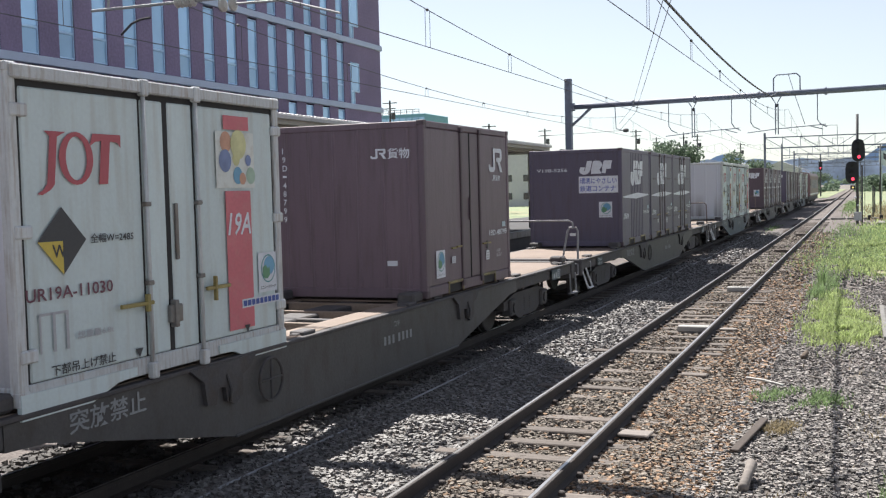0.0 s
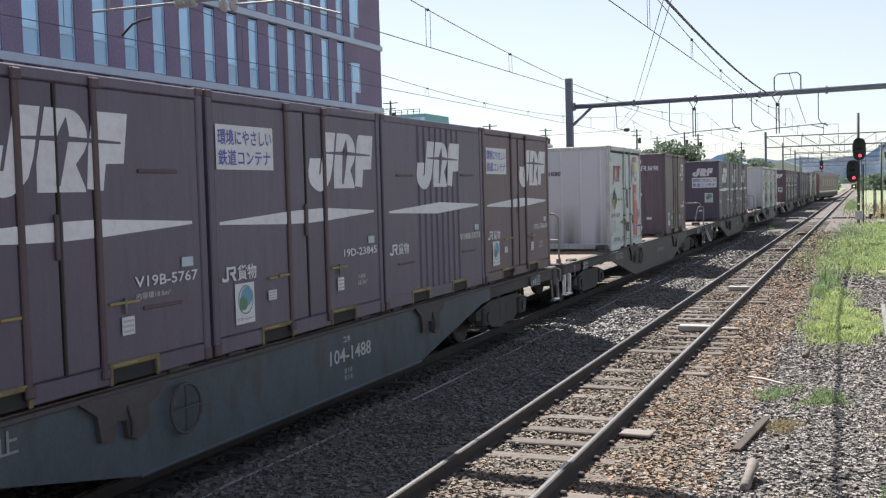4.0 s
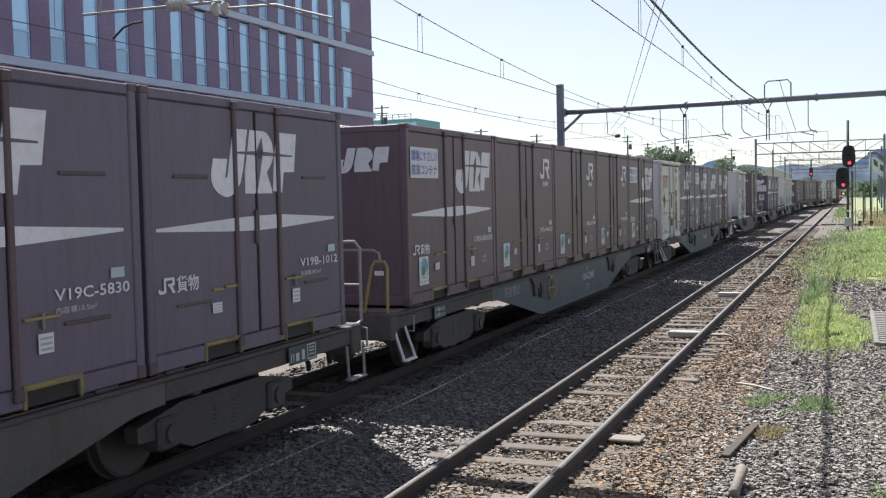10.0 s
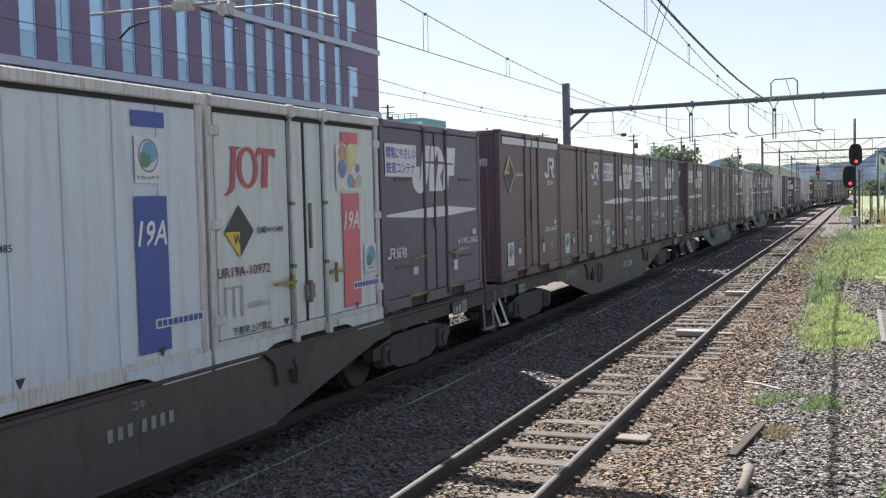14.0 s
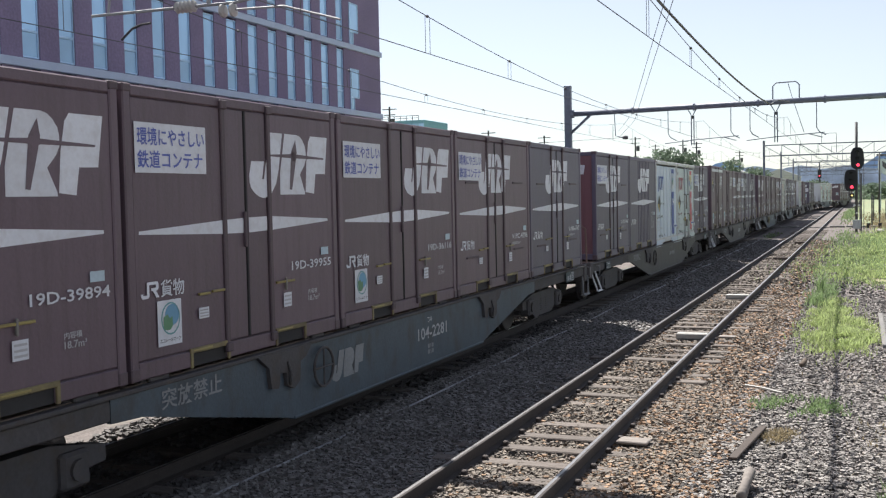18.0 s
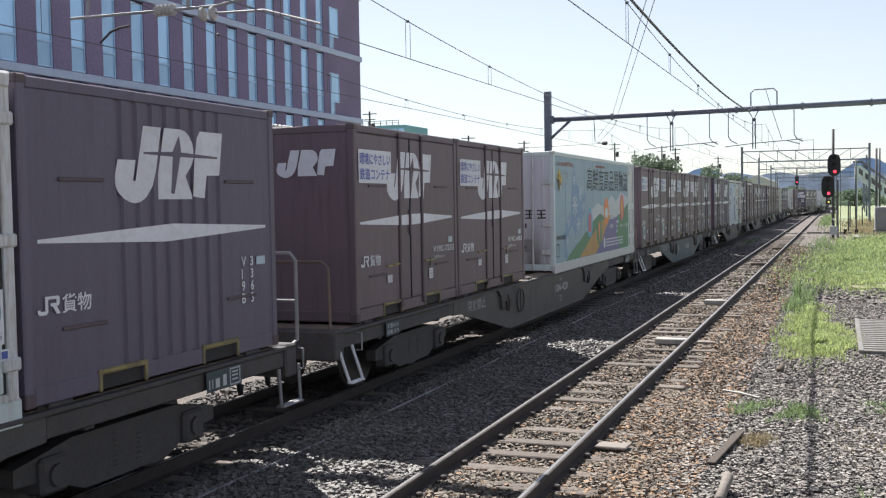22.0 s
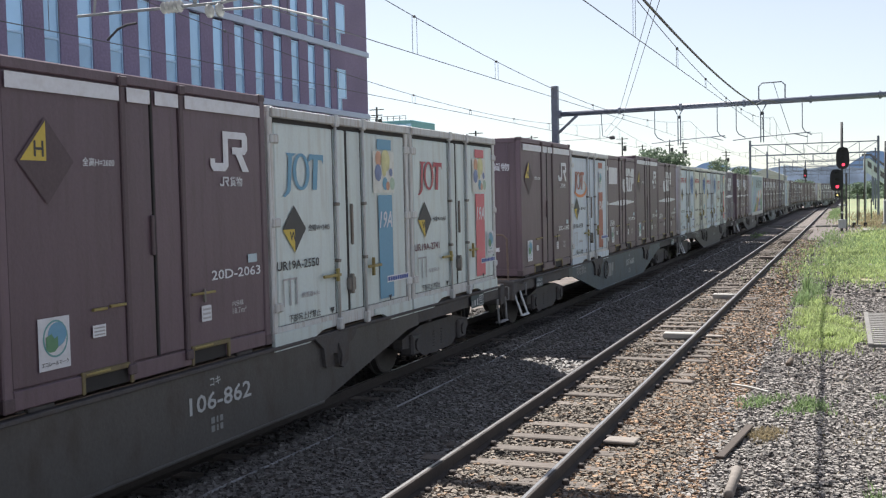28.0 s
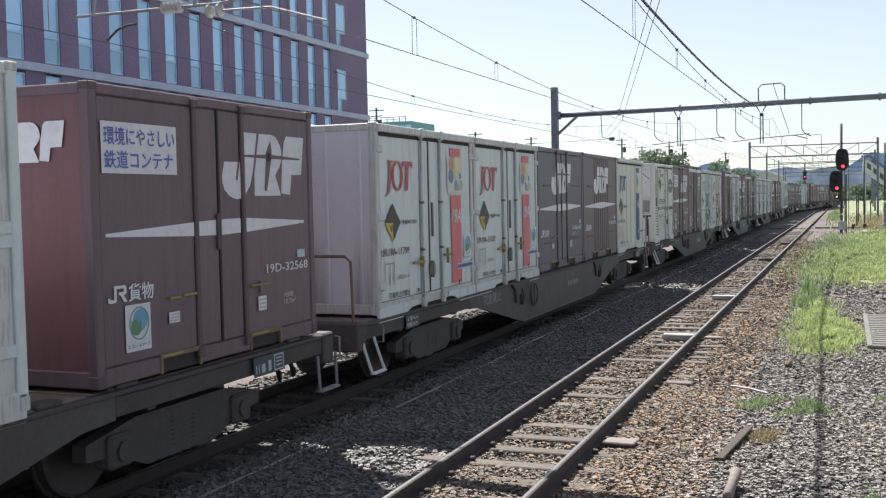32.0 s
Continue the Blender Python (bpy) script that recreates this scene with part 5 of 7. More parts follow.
    if vent:
        for a0, a1, z in ((.42, .95, 1.73), (2.76, 3.30, 1.74), (.42, .95, .56), (2.76, 3.30, .58)):
            part("vent_slot", shared(("vent_slot", a0, z), lambda a0=a0, a1=a1, z=z: Geo().cbox(f1, f1 + .016, a0 - HALF, a1 - HALF, z - .02, z + .012, .005), DARK_MAROON), DARK_MAROON, c)
    j = 1.10 if bars == "ribs" else 1.02 if vent else 1.89
    if style == "mark":
        for i, stroke in enumerate(BIG_MARK):
            print_on("mark_stroke", ("big_mark", i), [stroke], WHITE, c, side(j, 1.565, -.009), "stroke of a large slanted white mark")
        print_on("mark_line", "big_mark_cut", BIG_MARK_CUT, mat, c, side(j, 1.565, -.006))
        print_on("stripe", "wedge" if bars == "two" else "wedge_whole", WEDGE if bars == "two" else WEDGE_WHOLE, WHITE, c, side(0, 0, -.009), "white wedge stripe")
        freight_print(c, side(.15, .685, .0))
        if sign:
            s = print_on("sign_panel", "sign_panel", [rect(0, 0, 1.02, .43)], WHITE, c, side(.13, 1.76, .0), "white panel with blue Japanese lettering")
            if not blank:
                letters("環境にやさしい", .155, BLUE_PRINT, s, Matrix.Translation((.03, .235, .004)), width=.96)
                letters("鉄道コンテナ", .155, BLUE_PRINT, s, Matrix.Translation((.03, .04, .004)), width=.93)
    else:
        print_on("mark", "hook_mark", HOOK_MARK, WHITE, c, side(2.70, 1.80, .0), "white angular mark")
        freight_print(c, side(2.85, 1.655, .0), .66)
    if tall:
        print_on("stripe", "white_band", [rect(.12, 2.36, 1.38, 2.48), rect(1.48, 2.36, 1.79, 2.48), rect(1.86, 2.36, 2.2, 2.48), rect(2.3, 2.36, 3.6, 2.48)], WHITE, c, side(0, 0, .012), "white band along the top")
        crisp = code == "20D-6467"
        ground = BLACK_PRINT if crisp else DARK_MAROON
        d = part("hazard_diamond", shared("tall_diamond", lambda: flat_geo([[(0, -.33), (.30, 0), (0, .33), (-.30, 0)]]), ground), ground, c, "dark and yellow diamond mark", side(.52, 1.84, .0))
        print_on("quarter", "tall_quarter", [[(0, 0), (0, .30), (-.27, 0)]], YELLOW_PRINT, d, Matrix.Translation((0, 0, .003)))
        if crisp:
            print_on("outline", "tall_outline", [[(0, .33), (.30, 0), (.275, 0), (0, .30)], [(0, -.33), (.30, 0), (.275, 0), (0, -.30)], [(0, .33), (-.30, 0), (-.275, 0), (0, .30)], [(0, -.33), (-.30, 0), (-.275, 0), (0, -.30)]], WHITE, d, Matrix.Translation((0, 0, .004)))
        letters("H", .12, BLACK_PRINT, d, Matrix.Translation((-.13, .03, .006)))
        letters("全高H=2600", .07, WHITE, c, side(.92, 1.81, .0))
    if code:
        if code_upright:
            for i, ch in enumerate(code.replace("-", "")):
                letters(ch, .10, WHITE, c, side(3.02 + .17 * (i // 4), .88 - .125 * (i % 4), .0))
        else:
            letters(code, .095, WHITE, c, side(2.66, .755, .0), width=.88)
        print_on("plate", "code_plate", [rect(0, 0, .17, .085)], STICKER_BLUE, c, side(3.31, .885, .0))
        if bars == "two":
            if code[0] == "V":
                letters("内容積18.5m³", .055, GREY_PRINT, c, side(2.67, .655, .0), width=.46)
            else:
                letters("内容積", .055, GREY_PRINT, c, side(3.0, .47, .0), width=.20)
                letters("18.7m³", .06, GREY_PRINT, c, side(3.0, .395, .0), width=.25)
    if eco:
        eco_sticker(c, side(.36, .25, .0), faded=eco == "faded")
    e = -HALF + .02 - .016
    if "mark" in end:
        print_on("mark", "small_mark", SMALL_MARK, WHITE, c, facing_end(.12, 1.86, e), "slanted white mark")
    if "code" in end:
        letters(code, .085, WHITE, c, facing_end(-1.02, 1.93, e), width=.82)
    if "sign" in end:
        s = print_on("sign_panel", "sign_panel", [rect(0, 0, 1.02, .43)], WHITE, c, facing_end(.10, 1.37, e), "white panel with blue Japanese lettering")
        letters("環境にやさしい", .155, BLUE_PRINT, s, Matrix.Translation((.03, .235, .004)), width=.96)
        letters("鉄道コンテナ", .155, BLUE_PRINT, s, Matrix.Translation((.03, .04, .004)), width=.93)
    if "eco" in end:
        eco_sticker(c, facing_end(.62, .74, e))
    if "bars" in end:
        freight_print(c, facing_end(.40, 1.98, e))
        print_on("plate", "end_plate", [rect(0, 0, .16, .075)], WHITE, c, facing_end(.62, .46, e))
    if "column" in end:
        for i, ch in enumerate(code):
            letters(ch, .085 if ch != "-" else .03, WHITE, c, facing_end(-1.04, 2.10 - .125 * i + (.03 if ch == "-" else 0), e))
    return c


def pale_container(code, style="rose", end="", at=None, super_mark=False, smooth=False):
    """A pale grey ventilated container with locking rods, 12 feet long."""
    H = 2.5
    words = {"rose": "rose stripe and coloured dots", "blue": "blue stripe", "sky": "light blue stripe", "badge": "faded red stripe and green badge",
             "swoosh": "orange curved mark and dark red stripe", "globe": "blue globe and red lettering blocks"}[style]
    c = thing("freight_container", f"pale grey container with {words}", "container", "containers on the train", at)
    frame_parts(c, PALE_POST, PALE_POST, H, pockets=False)
    skin = PALE_WARM if code in ("UR17A-70240", "UR19A-142", "UR19A-10209") else PALE_BLUE if code in ("UR17A-70120", "UR17A-70099", "UR19A-15578", "UR19A-1699") else PALE
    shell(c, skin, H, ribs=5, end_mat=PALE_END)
    f1 = W / 2 - .014
    # Near-black strip paints the shade below the eave.
    part("top_gap", shared("pale_top_shade", lambda: Geo().box(f1 - .03, f1 - .012, .1 - HALF, 3.615 - HALF, 2.31, 2.40), GAP), GAP, c)
    part("eave", shared("pale_eave", lambda: Geo().cbox(f1 - .03, f1 + .05, .03 - HALF, 3.685 - HALF, 2.385, 2.49, .012), PALE_POST), PALE_POST, c, "weathered top rail")
    if smooth:
        part("side_panel", shared("pale_ribbed", lambda: Geo().cbox(f1 - .03, f1, .1 - HALF, 3.615 - HALF, .12, 2.34, .01), skin), skin, c)
        for a in (.75, 1.31, 1.88, 2.48, 3.05):
            part("rib", shared(("pale_rib", a), lambda a=a: Geo().cbox(f1, f1 + .012, a - .02 - HALF, a + .02 - HALF, .14, 2.34, .005), skin), skin, c)
    else:
        part("door_seal", shared("pale_seal", lambda: Geo().box(f1 - .02, f1 - .014, .105 - HALF, 3.61 - HALF, .125, 2.38), GAP), GAP, c, "black rubber seal round the doors")
        for a0, a1 in ((.135, 1.47), (1.50, 1.80), (1.87, 2.22), (2.255, 3.58)):
            part("door", shared(("pale_door", a0), lambda a0=a0, a1=a1: Geo().cbox(f1 - .03, f1, a0 - HALF, a1 - HALF, .155, 2.335, .012), skin), skin, c)
        part("door_gap", shared("pale_gap", lambda: Geo().box(f1 - .03, f1 - .008, 1.805 - HALF, 1.865 - HALF, .14, 2.33), GAP), GAP, c)
        for b in (1.50, 2.24):
            part("locking_rod", shared(("rod", b), lambda b=b: Geo().tube([(f1 + .03, b - HALF, -.02), (f1 + .03, b - HALF, 2.44)], .02, 8), PALE_POST, True), PALE_POST, c, "rusty vertical locking rod")
            part("cam_lock", shared(("pale_cam", b), lambda b=b: Geo().cbox(f1, f1 + .07, b - .045 - HALF, b + .045 - HALF, 2.36, 2.50, .012), PALE_POST), PALE_POST, c)
            part("cam_foot", shared(("pale_foot", b), lambda b=b: Geo().cbox(f1, f1 + .07, b - .045 - HALF, b + .045 - HALF, -.04, .10, .012), PALE_POST), PALE_POST, c)
            for z in (.78, 1.45):
                part("rod_clamp", shared(("clamp", b, z), lambda b=b, z=z: Geo().cbox(f1, f1 + .055, b - .035 - HALF, b + .035 - HALF, z - .02, z + .02, .006), STEEL), STEEL, c)
        part("handle", shared("pale_handle", lambda: Geo().cbox(f1 + .03, f1 + .06, 1.10 - HALF, 1.52 - HALF, .595, .63, .006).cbox(f1 + .03, f1 + .07, 1.42 - HALF, 1.46 - HALF, .54, .69, .006), YELLOW_BAR), YELLOW_BAR, c)
        part("handle", shared("pale_handle2", lambda: Geo().cbox(f1 + .03, f1 + .06, 2.30 - HALF, 2.68 - HALF, .635, .67, .006).cbox(f1 + .03, f1 + .07, 2.42 - HALF, 2.45 - HALF, .53, .76, .006), YELLOW_BAR), YELLOW_BAR, c)
        part("latch", shared("pale_latch", lambda: Geo().cbox(f1, f1 + .05, 1.76 - HALF, 1.93 - HALF, .40, .56, .01).cbox(f1, f1 + .07, 1.80 - HALF, 1.85 - HALF, .36, .60, .008), STEEL), STEEL, c)
        part("grip", shared("pale_grip", lambda: Geo().cbox(f1, f1 + .03, 1.90 - HALF, 1.94 - HALF, .95, 1.45, .008), STEEL), STEEL, c)
        for a in (.02, 3.56):
            for z in (.36, 1.27, 2.16):
                part("hinge", shared(("hinge", a, z), lambda a=a, z=z: Geo().cbox(f1 - .01, f1 + .035, a - HALF, a + .17 - HALF, z - .05, z + .05, .014), PALE_POST), PALE_POST, c)
    for nm, poly in (("skirt_a", [(0, -.10), (.75, -.10), (1.05, .0), (1.30, .02), (1.30, .09), (0, .09)]), ("skirt_b", [(3.715, -.10), (3.0, -.10), (2.75, .0), (2.5, .02), (2.5, .09), (3.715, .09)])):
        part("skirt", shared(nm, lambda poly=poly: Geo().slab([(a - HALF, z) for a, z in poly], lambda a, z: (W / 2 - .03, a, z), lambda a, z: (W / 2 + .012, a, z)), skin), skin, c)
    ink = {"rose": ROSE_PRINT, "blue": NAVY_PRINT, "sky": SKY_PRINT, "badge": RUST_PRINT, "swoosh": RUST_PRINT, "globe": NAVY_PRINT}[style]
    mark_ink = {"rose": RED_PRINT, "blue": NAVY_PRINT, "sky": SKY_PRINT, "badge": RED_PRINT, "swoosh": RUST_PRINT, "globe": NAVY_PRINT}[style]
    if super_mark:
        print_on("red_mark", "super_blocks", SLANT_MARK, RED_PRINT, c, side(.10, 1.88, .0), "red slanted capitals")
        print_on("globe", "globe", [ellipse(0, 0, .34, .37, 28)], GLOBE_PRINT, c, side(3.06, 1.78, .0), "blue globe mark")
        print_on("mark", "tall_mark", TALL_MARK, NAVY_PRINT, c, side(2.28, 1.62, .006), "navy serif-like mark")
        diamond(c, side(.42, 1.43, .0))
        eco_sticker(c, side(2.78, .62, .0))
    else:
        print_on("mark", "tall_mark", TALL_MARK, mark_ink, c, side(.27, 1.62, .0), "tall coloured mark")
        diamond(c, side(.50, 1.19, .0))
        if style == "swoosh":
            out = [(.25 + .62 * math.cos(a), 1.66 + .20 * math.sin(a)) for a in np.linspace(-2.6, 1.0, 16)]
            inn = [(.24 + .56 * math.cos(a), 1.69 + .165 * math.sin(a)) for a in np.linspace(1.0, -2.6, 16)]
            print_on("swoosh", "swoosh", [[(a + .55, z) for a, z in out + inn]], ORANGE_PRINT, c, side(.05, -.02, .0), "orange curved mark")
        st = print_on("stripe", "stripe", [rect(2.70, 2.14, 3.14, 2.275), rect(2.70, .20, 3.14, 1.55)], ink, c, side(0, 0, .0), "coloured vertical stripe")
        letters("19A", .22, WHITE, c, side(2.72, 1.12, .005), shear=0.25, width=.40)
        if style in ("rose", "sky"):
            print_on("dot_ground", "dot_ground", [rect(2.56, 1.58, 3.22, 2.12)], CREAM, c, side(0, 0, .001), "pale grey square behind the dots")
            for i, (a, z, r, m) in enumerate(((.16, .40, .12, DOT_ORANGE), (.14, .22, .13, DOT_BLUE), (.37, .38, .17, DOT_YELLOW), (.33, .24, .08, DOT_YELLOW), (.35, .08, .10, SKY_PRINT), (.43, .05, .07, DOT_ORANGE), (.58, .08, .10, DOT_GREEN), (.54, .23, .065, DOT_BLUE))):
                print_on("dot", ("dot", i), [ellipse(a, z, r * .8, r * .85, 16)], m, c, side(2.57, 1.62, .004 + .002 * (i % 3)))
        else:
            eco_sticker(c, side(2.72, 1.66, .004))
        eco_sticker(c, side(3.24, .52, -.0)) if style == "rose" else None
    if code:
        letters(code, .10, BLACK_PRINT if style not in ("rose", "badge") else CODE_PRINT, c, side(.10, .75, .0), width=.95)
    lb = print_on("plate", "use_plate", [rect(0, 0, .70, .085)], WHITE, c, side(2.92, .40, .005))
    print_on("mark", "use_bars", [rect(.02 + i * .075, .015, .08 + i * .075, .07) for i in range(9)], NAVY_PRINT, lb, Matrix.Translation((0, 0, .003)))
    print_on("fine_print", "frame_bars", [rect(0, 0, .02, .3), rect(.14, 0, .17, .3), rect(.28, 0, .31, .3), rect(0, .28, .31, .3)], GREY_PRINT, c, side(.22, .36, .0))
    letters("下部吊上げ禁止", .085, BLACK_PRINT, c, side(.33, .175, .0), width=.72)
    letters("総重量6.8t", .06, GREY_PRINT, c, side(.62, .42, .0), width=.42)
    print_on("triangle_mark", "tri", [[(0, .08), (.10, .08), (.05, 0)]], BLACK_PRINT, c, side(1.30, .16, .0))
    print_on("triangle_mark", "tri", [[(0, .08), (.10, .08), (.05, 0)]], BLACK_PRINT, c, side(2.95, .15, .006))
    e = -HALF + .02 - .016
    if "code" in end:
        letters(code, .11, BLACK_PRINT, c, facing_end(-.95, 1.80, e), width=.95)
    if "globe" in end:
        print_on("globe", "globe", [ellipse(0, 0, .34, .37, 28)], GLOBE_PRINT, c, facing_end(.1, 1.85, e), "blue globe mark")
        print_on("red_mark", "super_blocks", SLANT_MARK, RED_PRINT, c, facing_end(-.5, 1.32, e), "red slanted capitals")
    return c


def cool_container(at):
    """A cream refrigerated container with a machinery end, 12 feet long."""
    H = 2.5
    c = thing("refrigerated_container", "cream refrigerated container with vent grilles and machinery end", "container", "containers on the train", at)
    frame_parts(c, CREAM, PALE_POST, H, pockets=False)
    shell(c, CREAM, H, ribs=2)
    f1 = W / 2 - .014
    part("machine_panel", Geo().cbox(f1 - .03, f1, .1 - HALF, .62 - HALF, .12, 2.40, .01), CREAM, c)
    for i in range(26):
        z = .20 + i * .085 if i < 11 else (1.45 + (i - 11) * .062)
        if z > 2.30:
            continue
        part("slat", shared(("slat", i), lambda z=z: Geo().cbox(f1 - .004, f1 + .003, .16 - HALF, .31 - HALF, z, z + .036, .003).cbox(f1 - .004, f1 + .003, .36 - HALF, .51 - HALF, z, z + .036, .003), BLACK), BLACK, c)
    part("window", Geo().box(f1, f1 + .006, .20 - HALF, .48 - HALF, 1.12, 1.42), BLACK, c)
    for a0, a1 in ((.68, 2.15), (2.22, 3.60)):
        part("door", Geo().cbox(f1 - .03, f1, a0 - HALF, a1 - HALF, .14, 2.36, .014), CREAM, c)
    part("door_gap", Geo().box(f1 - .03, f1 - .008, 2.155 - HALF, 2.215 - HALF, .14, 2.38), GAP, c)
    for b in (1.98, 2.48):
        part("locking_rod", Geo().tube([(f1 + .03, b - HALF, -.02), (f1 + .03, b - HALF, 2.46)], .02, 8), PALE_POST, c)
    for z in (.35, 1.25, 2.2):
        part("hinge", Geo().cbox(f1 - .01, f1 + .035, 3.5 - HALF, 3.7 - HALF, z - .05, z + .05, .014), PALE_POST, c)
    diamond(c, side(1.0, 1.83, .0))
    letters("1コキ車", .11, BLACK_PRINT, c, side(.80, 2.20, .0), width=.40)
    letters("3個積載限定", .11, BLACK_PRINT, c, side(1.00, 2.06, .0), width=.72)
    print_on("badge", "green_badge", [rect(2.6, 1.68, 2.76, 1.90), rect(3.48, 1.68, 3.62, 1.90), ellipse(3.12, 1.79, .40, .25)], DARK_GREEN, c, side(0, 0, .0), "green oval badge")
    print_on("mark", "badge_bars", [rect(2.75 + i * .11, 1.74, 2.83 + i * .11, 1.85) for i in range(7)], GREY_PRINT, c, side(0, 0, .003))
    print_on("stripe", "dark_stripe", [rect(.62, 1.0, .78, 1.10), rect(1.85, .98, 2.15, 1.09), rect(2.22, .98, 3.62, 1.09)], BLACK_PRINT, c, side(0, 0, .0))
    print_on("company_print", "co_bars", [[(x + .82, z + 1.20) for x, z in p] for p in bar_signs(6, .15, .185)], BLACK_PRINT, c, side(0, 0, .0))
    letters("COOL CONTAINER", .10, BLACK_PRINT, c, side(.74, 1.0, .0), shear=.2, width=1.08)
    for k, (y0, y1, z0, z1) in enumerate(((.635, .675, .12, 2.40), (3.60, 3.635, .12, 2.40), (.675, 2.15, 2.362, 2.40), (2.22, 3.60, 2.362, 2.40), (.675, 2.15, .10, .138), (2.22, 3.60, .10, .138))):
        part("door_seal", Geo().box(f1 - .02, f1 + .002, y0 - HALF, y1 - HALF, z0, z1), GAP, c, "black door seal")
    letters("クールコンテナシステム", .085, BLACK_PRINT, c, side(2.66, .76, .0), shear=.2, width=.86)
    print_on("company_print", "small_co_bars", [rect(2.98 + i * .07, .89, 3.03 + i * .07, .95) for i in range(4)], BLACK_PRINT, c, side(0, 0, .0))
    letters("総重量6.8t", .06, GREY_PRINT, c, side(.76, .33, .0), width=.46)
    for a, z in ((1.46, .36), (2.62, .40)):
        print_on("notice_frame", ("notice_frame", a), [rect(a, z, a + .40, z + .015), rect(a, z + .27, a + .40, z + .285), rect(a, z, a + .015, z + .28), rect(a + .385, z, a + .40, z + .28), rect(a + .18, z + .1, a + .21, z + .24)], GREY_PRINT, c, side(0, 0, .0))
        print_on("notice_bar", ("notice_bar", a), [rect(a + .04, z + .07, a + .36, z + .12)], YELLOW_PRINT, c, side(0, 0, .002))
    print_on("fine_print", "frame_bars", [rect(0, 0, .02, .3), rect(.14, 0, .17, .3), rect(.28, 0, .31, .3), rect(0, .28, .31, .3)], GREY_PRINT, c, side(.90, .44, .0))
    for b in (1.98, 2.48):
        for z in (.12, .75, 1.62, 2.30):
            part("rod_guide", Geo().cbox(f1, f1 + .055, b - .045 - HALF, b + .045 - HALF, z - .04, z + .04, .01), PALE_POST, c)
    part("lock_handle", Geo().cbox(f1, f1 + .05, 2.30 - HALF, 2.40 - HALF, .50, .68, .012), STEEL, c)
    part("skirt", Geo().slab([(.02 - HALF, -.12), (.75 - HALF, -.12), (.95 - HALF, .1), (.02 - HALF, .1)], lambda a, z: (W / 2 - .03, a, z), lambda a, z: (W / 2 + .01, a, z)), CREAM, c)
    letters("UF16A-741", .11, BLACK_PRINT, c, side(.74, .75, .0), width=.82)
    part("skirt", Geo().slab([(3.0 - HALF, -.1), (3.7 - HALF, -.1), (3.7 - HALF, .1), (2.8 - HALF, .1)], lambda a, z: (W / 2 - .03, a, z), lambda a, z: (W / 2 + .01, a, z)), CREAM, c)
    e = -HALF + .008
    part("upper_panel", Geo().cbox(-1.1, 1.1, e - .03, e, 1.42, 2.38, .012), CREAM, c)
    part("lower_panel", Geo().cbox(-1.1, .95, e - .03, e, .25, .80, .012), CREAM, c)
    part("middle_panel", Geo().cbox(-1.1, .8, e - .03, e, .85, 1.37, .012), CREAM, c)
    for i in range(6):
        for j in range(5):
            x, z = -.75 + i * .12, 1.95 + j * .06
            part("grille_hole", shared("grille_hole", lambda: Geo().box(0, .09, -.006, .0, 0, .04), BLACK), BLACK, c, at=Matrix.Translation((x, e - .03, z)))
    part("control_box", Geo().cbox(.82, 1.05, e - .05, e, .95, 1.33, .012), GREY_BAR, c)
    part("brace", Geo().tube([(.65, e - .035, 2.36), (1.08, e - .035, 1.98)], .012, 6), BLACK_PRINT, c)
    part("hatch", Geo().cbox(-.35, .05, e - .04, e - .03, 1.08, 1.30, .01), PALE_POST, c)
    for x0, x1, z0, z1 in ((.30, .312, 1.44, 2.36), (-.42, -.408, 1.44, 2.36), (.34, .352, .27, .78), (-.45, -.438, .27, .78), (.10, .112, .87, 1.35)):
        part("panel_seam", Geo().box(x0, x1, e - .032, e - .02, z0, z1), BLACK, c, "dark panel seam")
    part("panel_seam", Geo().box(-1.1, 1.1, e - .012, e - .004, .80, .85).box(.95, 1.0, e - .012, e - .004, .2, .82), BLACK, c, "dark panel seam")
    for x in (-.9, -.2, .5, .95):
        for z in (1.50, 1.9, 2.3):
            part("bolt", shared("panel_bolt", lambda: Geo().lathe((0, -.012, 0), (0, 0, 0), ((0, .012), (1, .016)), 8), STEEL), STEEL, c, at=Matrix.Translation((x, e - .03, z)))
    part("pipe", Geo().tube([(-.1, e - .06, .2), (-.1, e - .06, .62), (-.16, e - .06, .70), (-.6, e - .06, .70)], .03, 8), CREAM, c)
    part("lamp", Geo().cbox(W / 2 - .02, W / 2 + .012, .14 - HALF, .22 - HALF, 2.28, 2.36, .008), YELLOW_PRINT, c, "small yellow marker")
    letters("UF16A-741", .10, BLACK_PRINT, c, facing_end(-.9, 1.48, e - .035), width=.8)
    return c


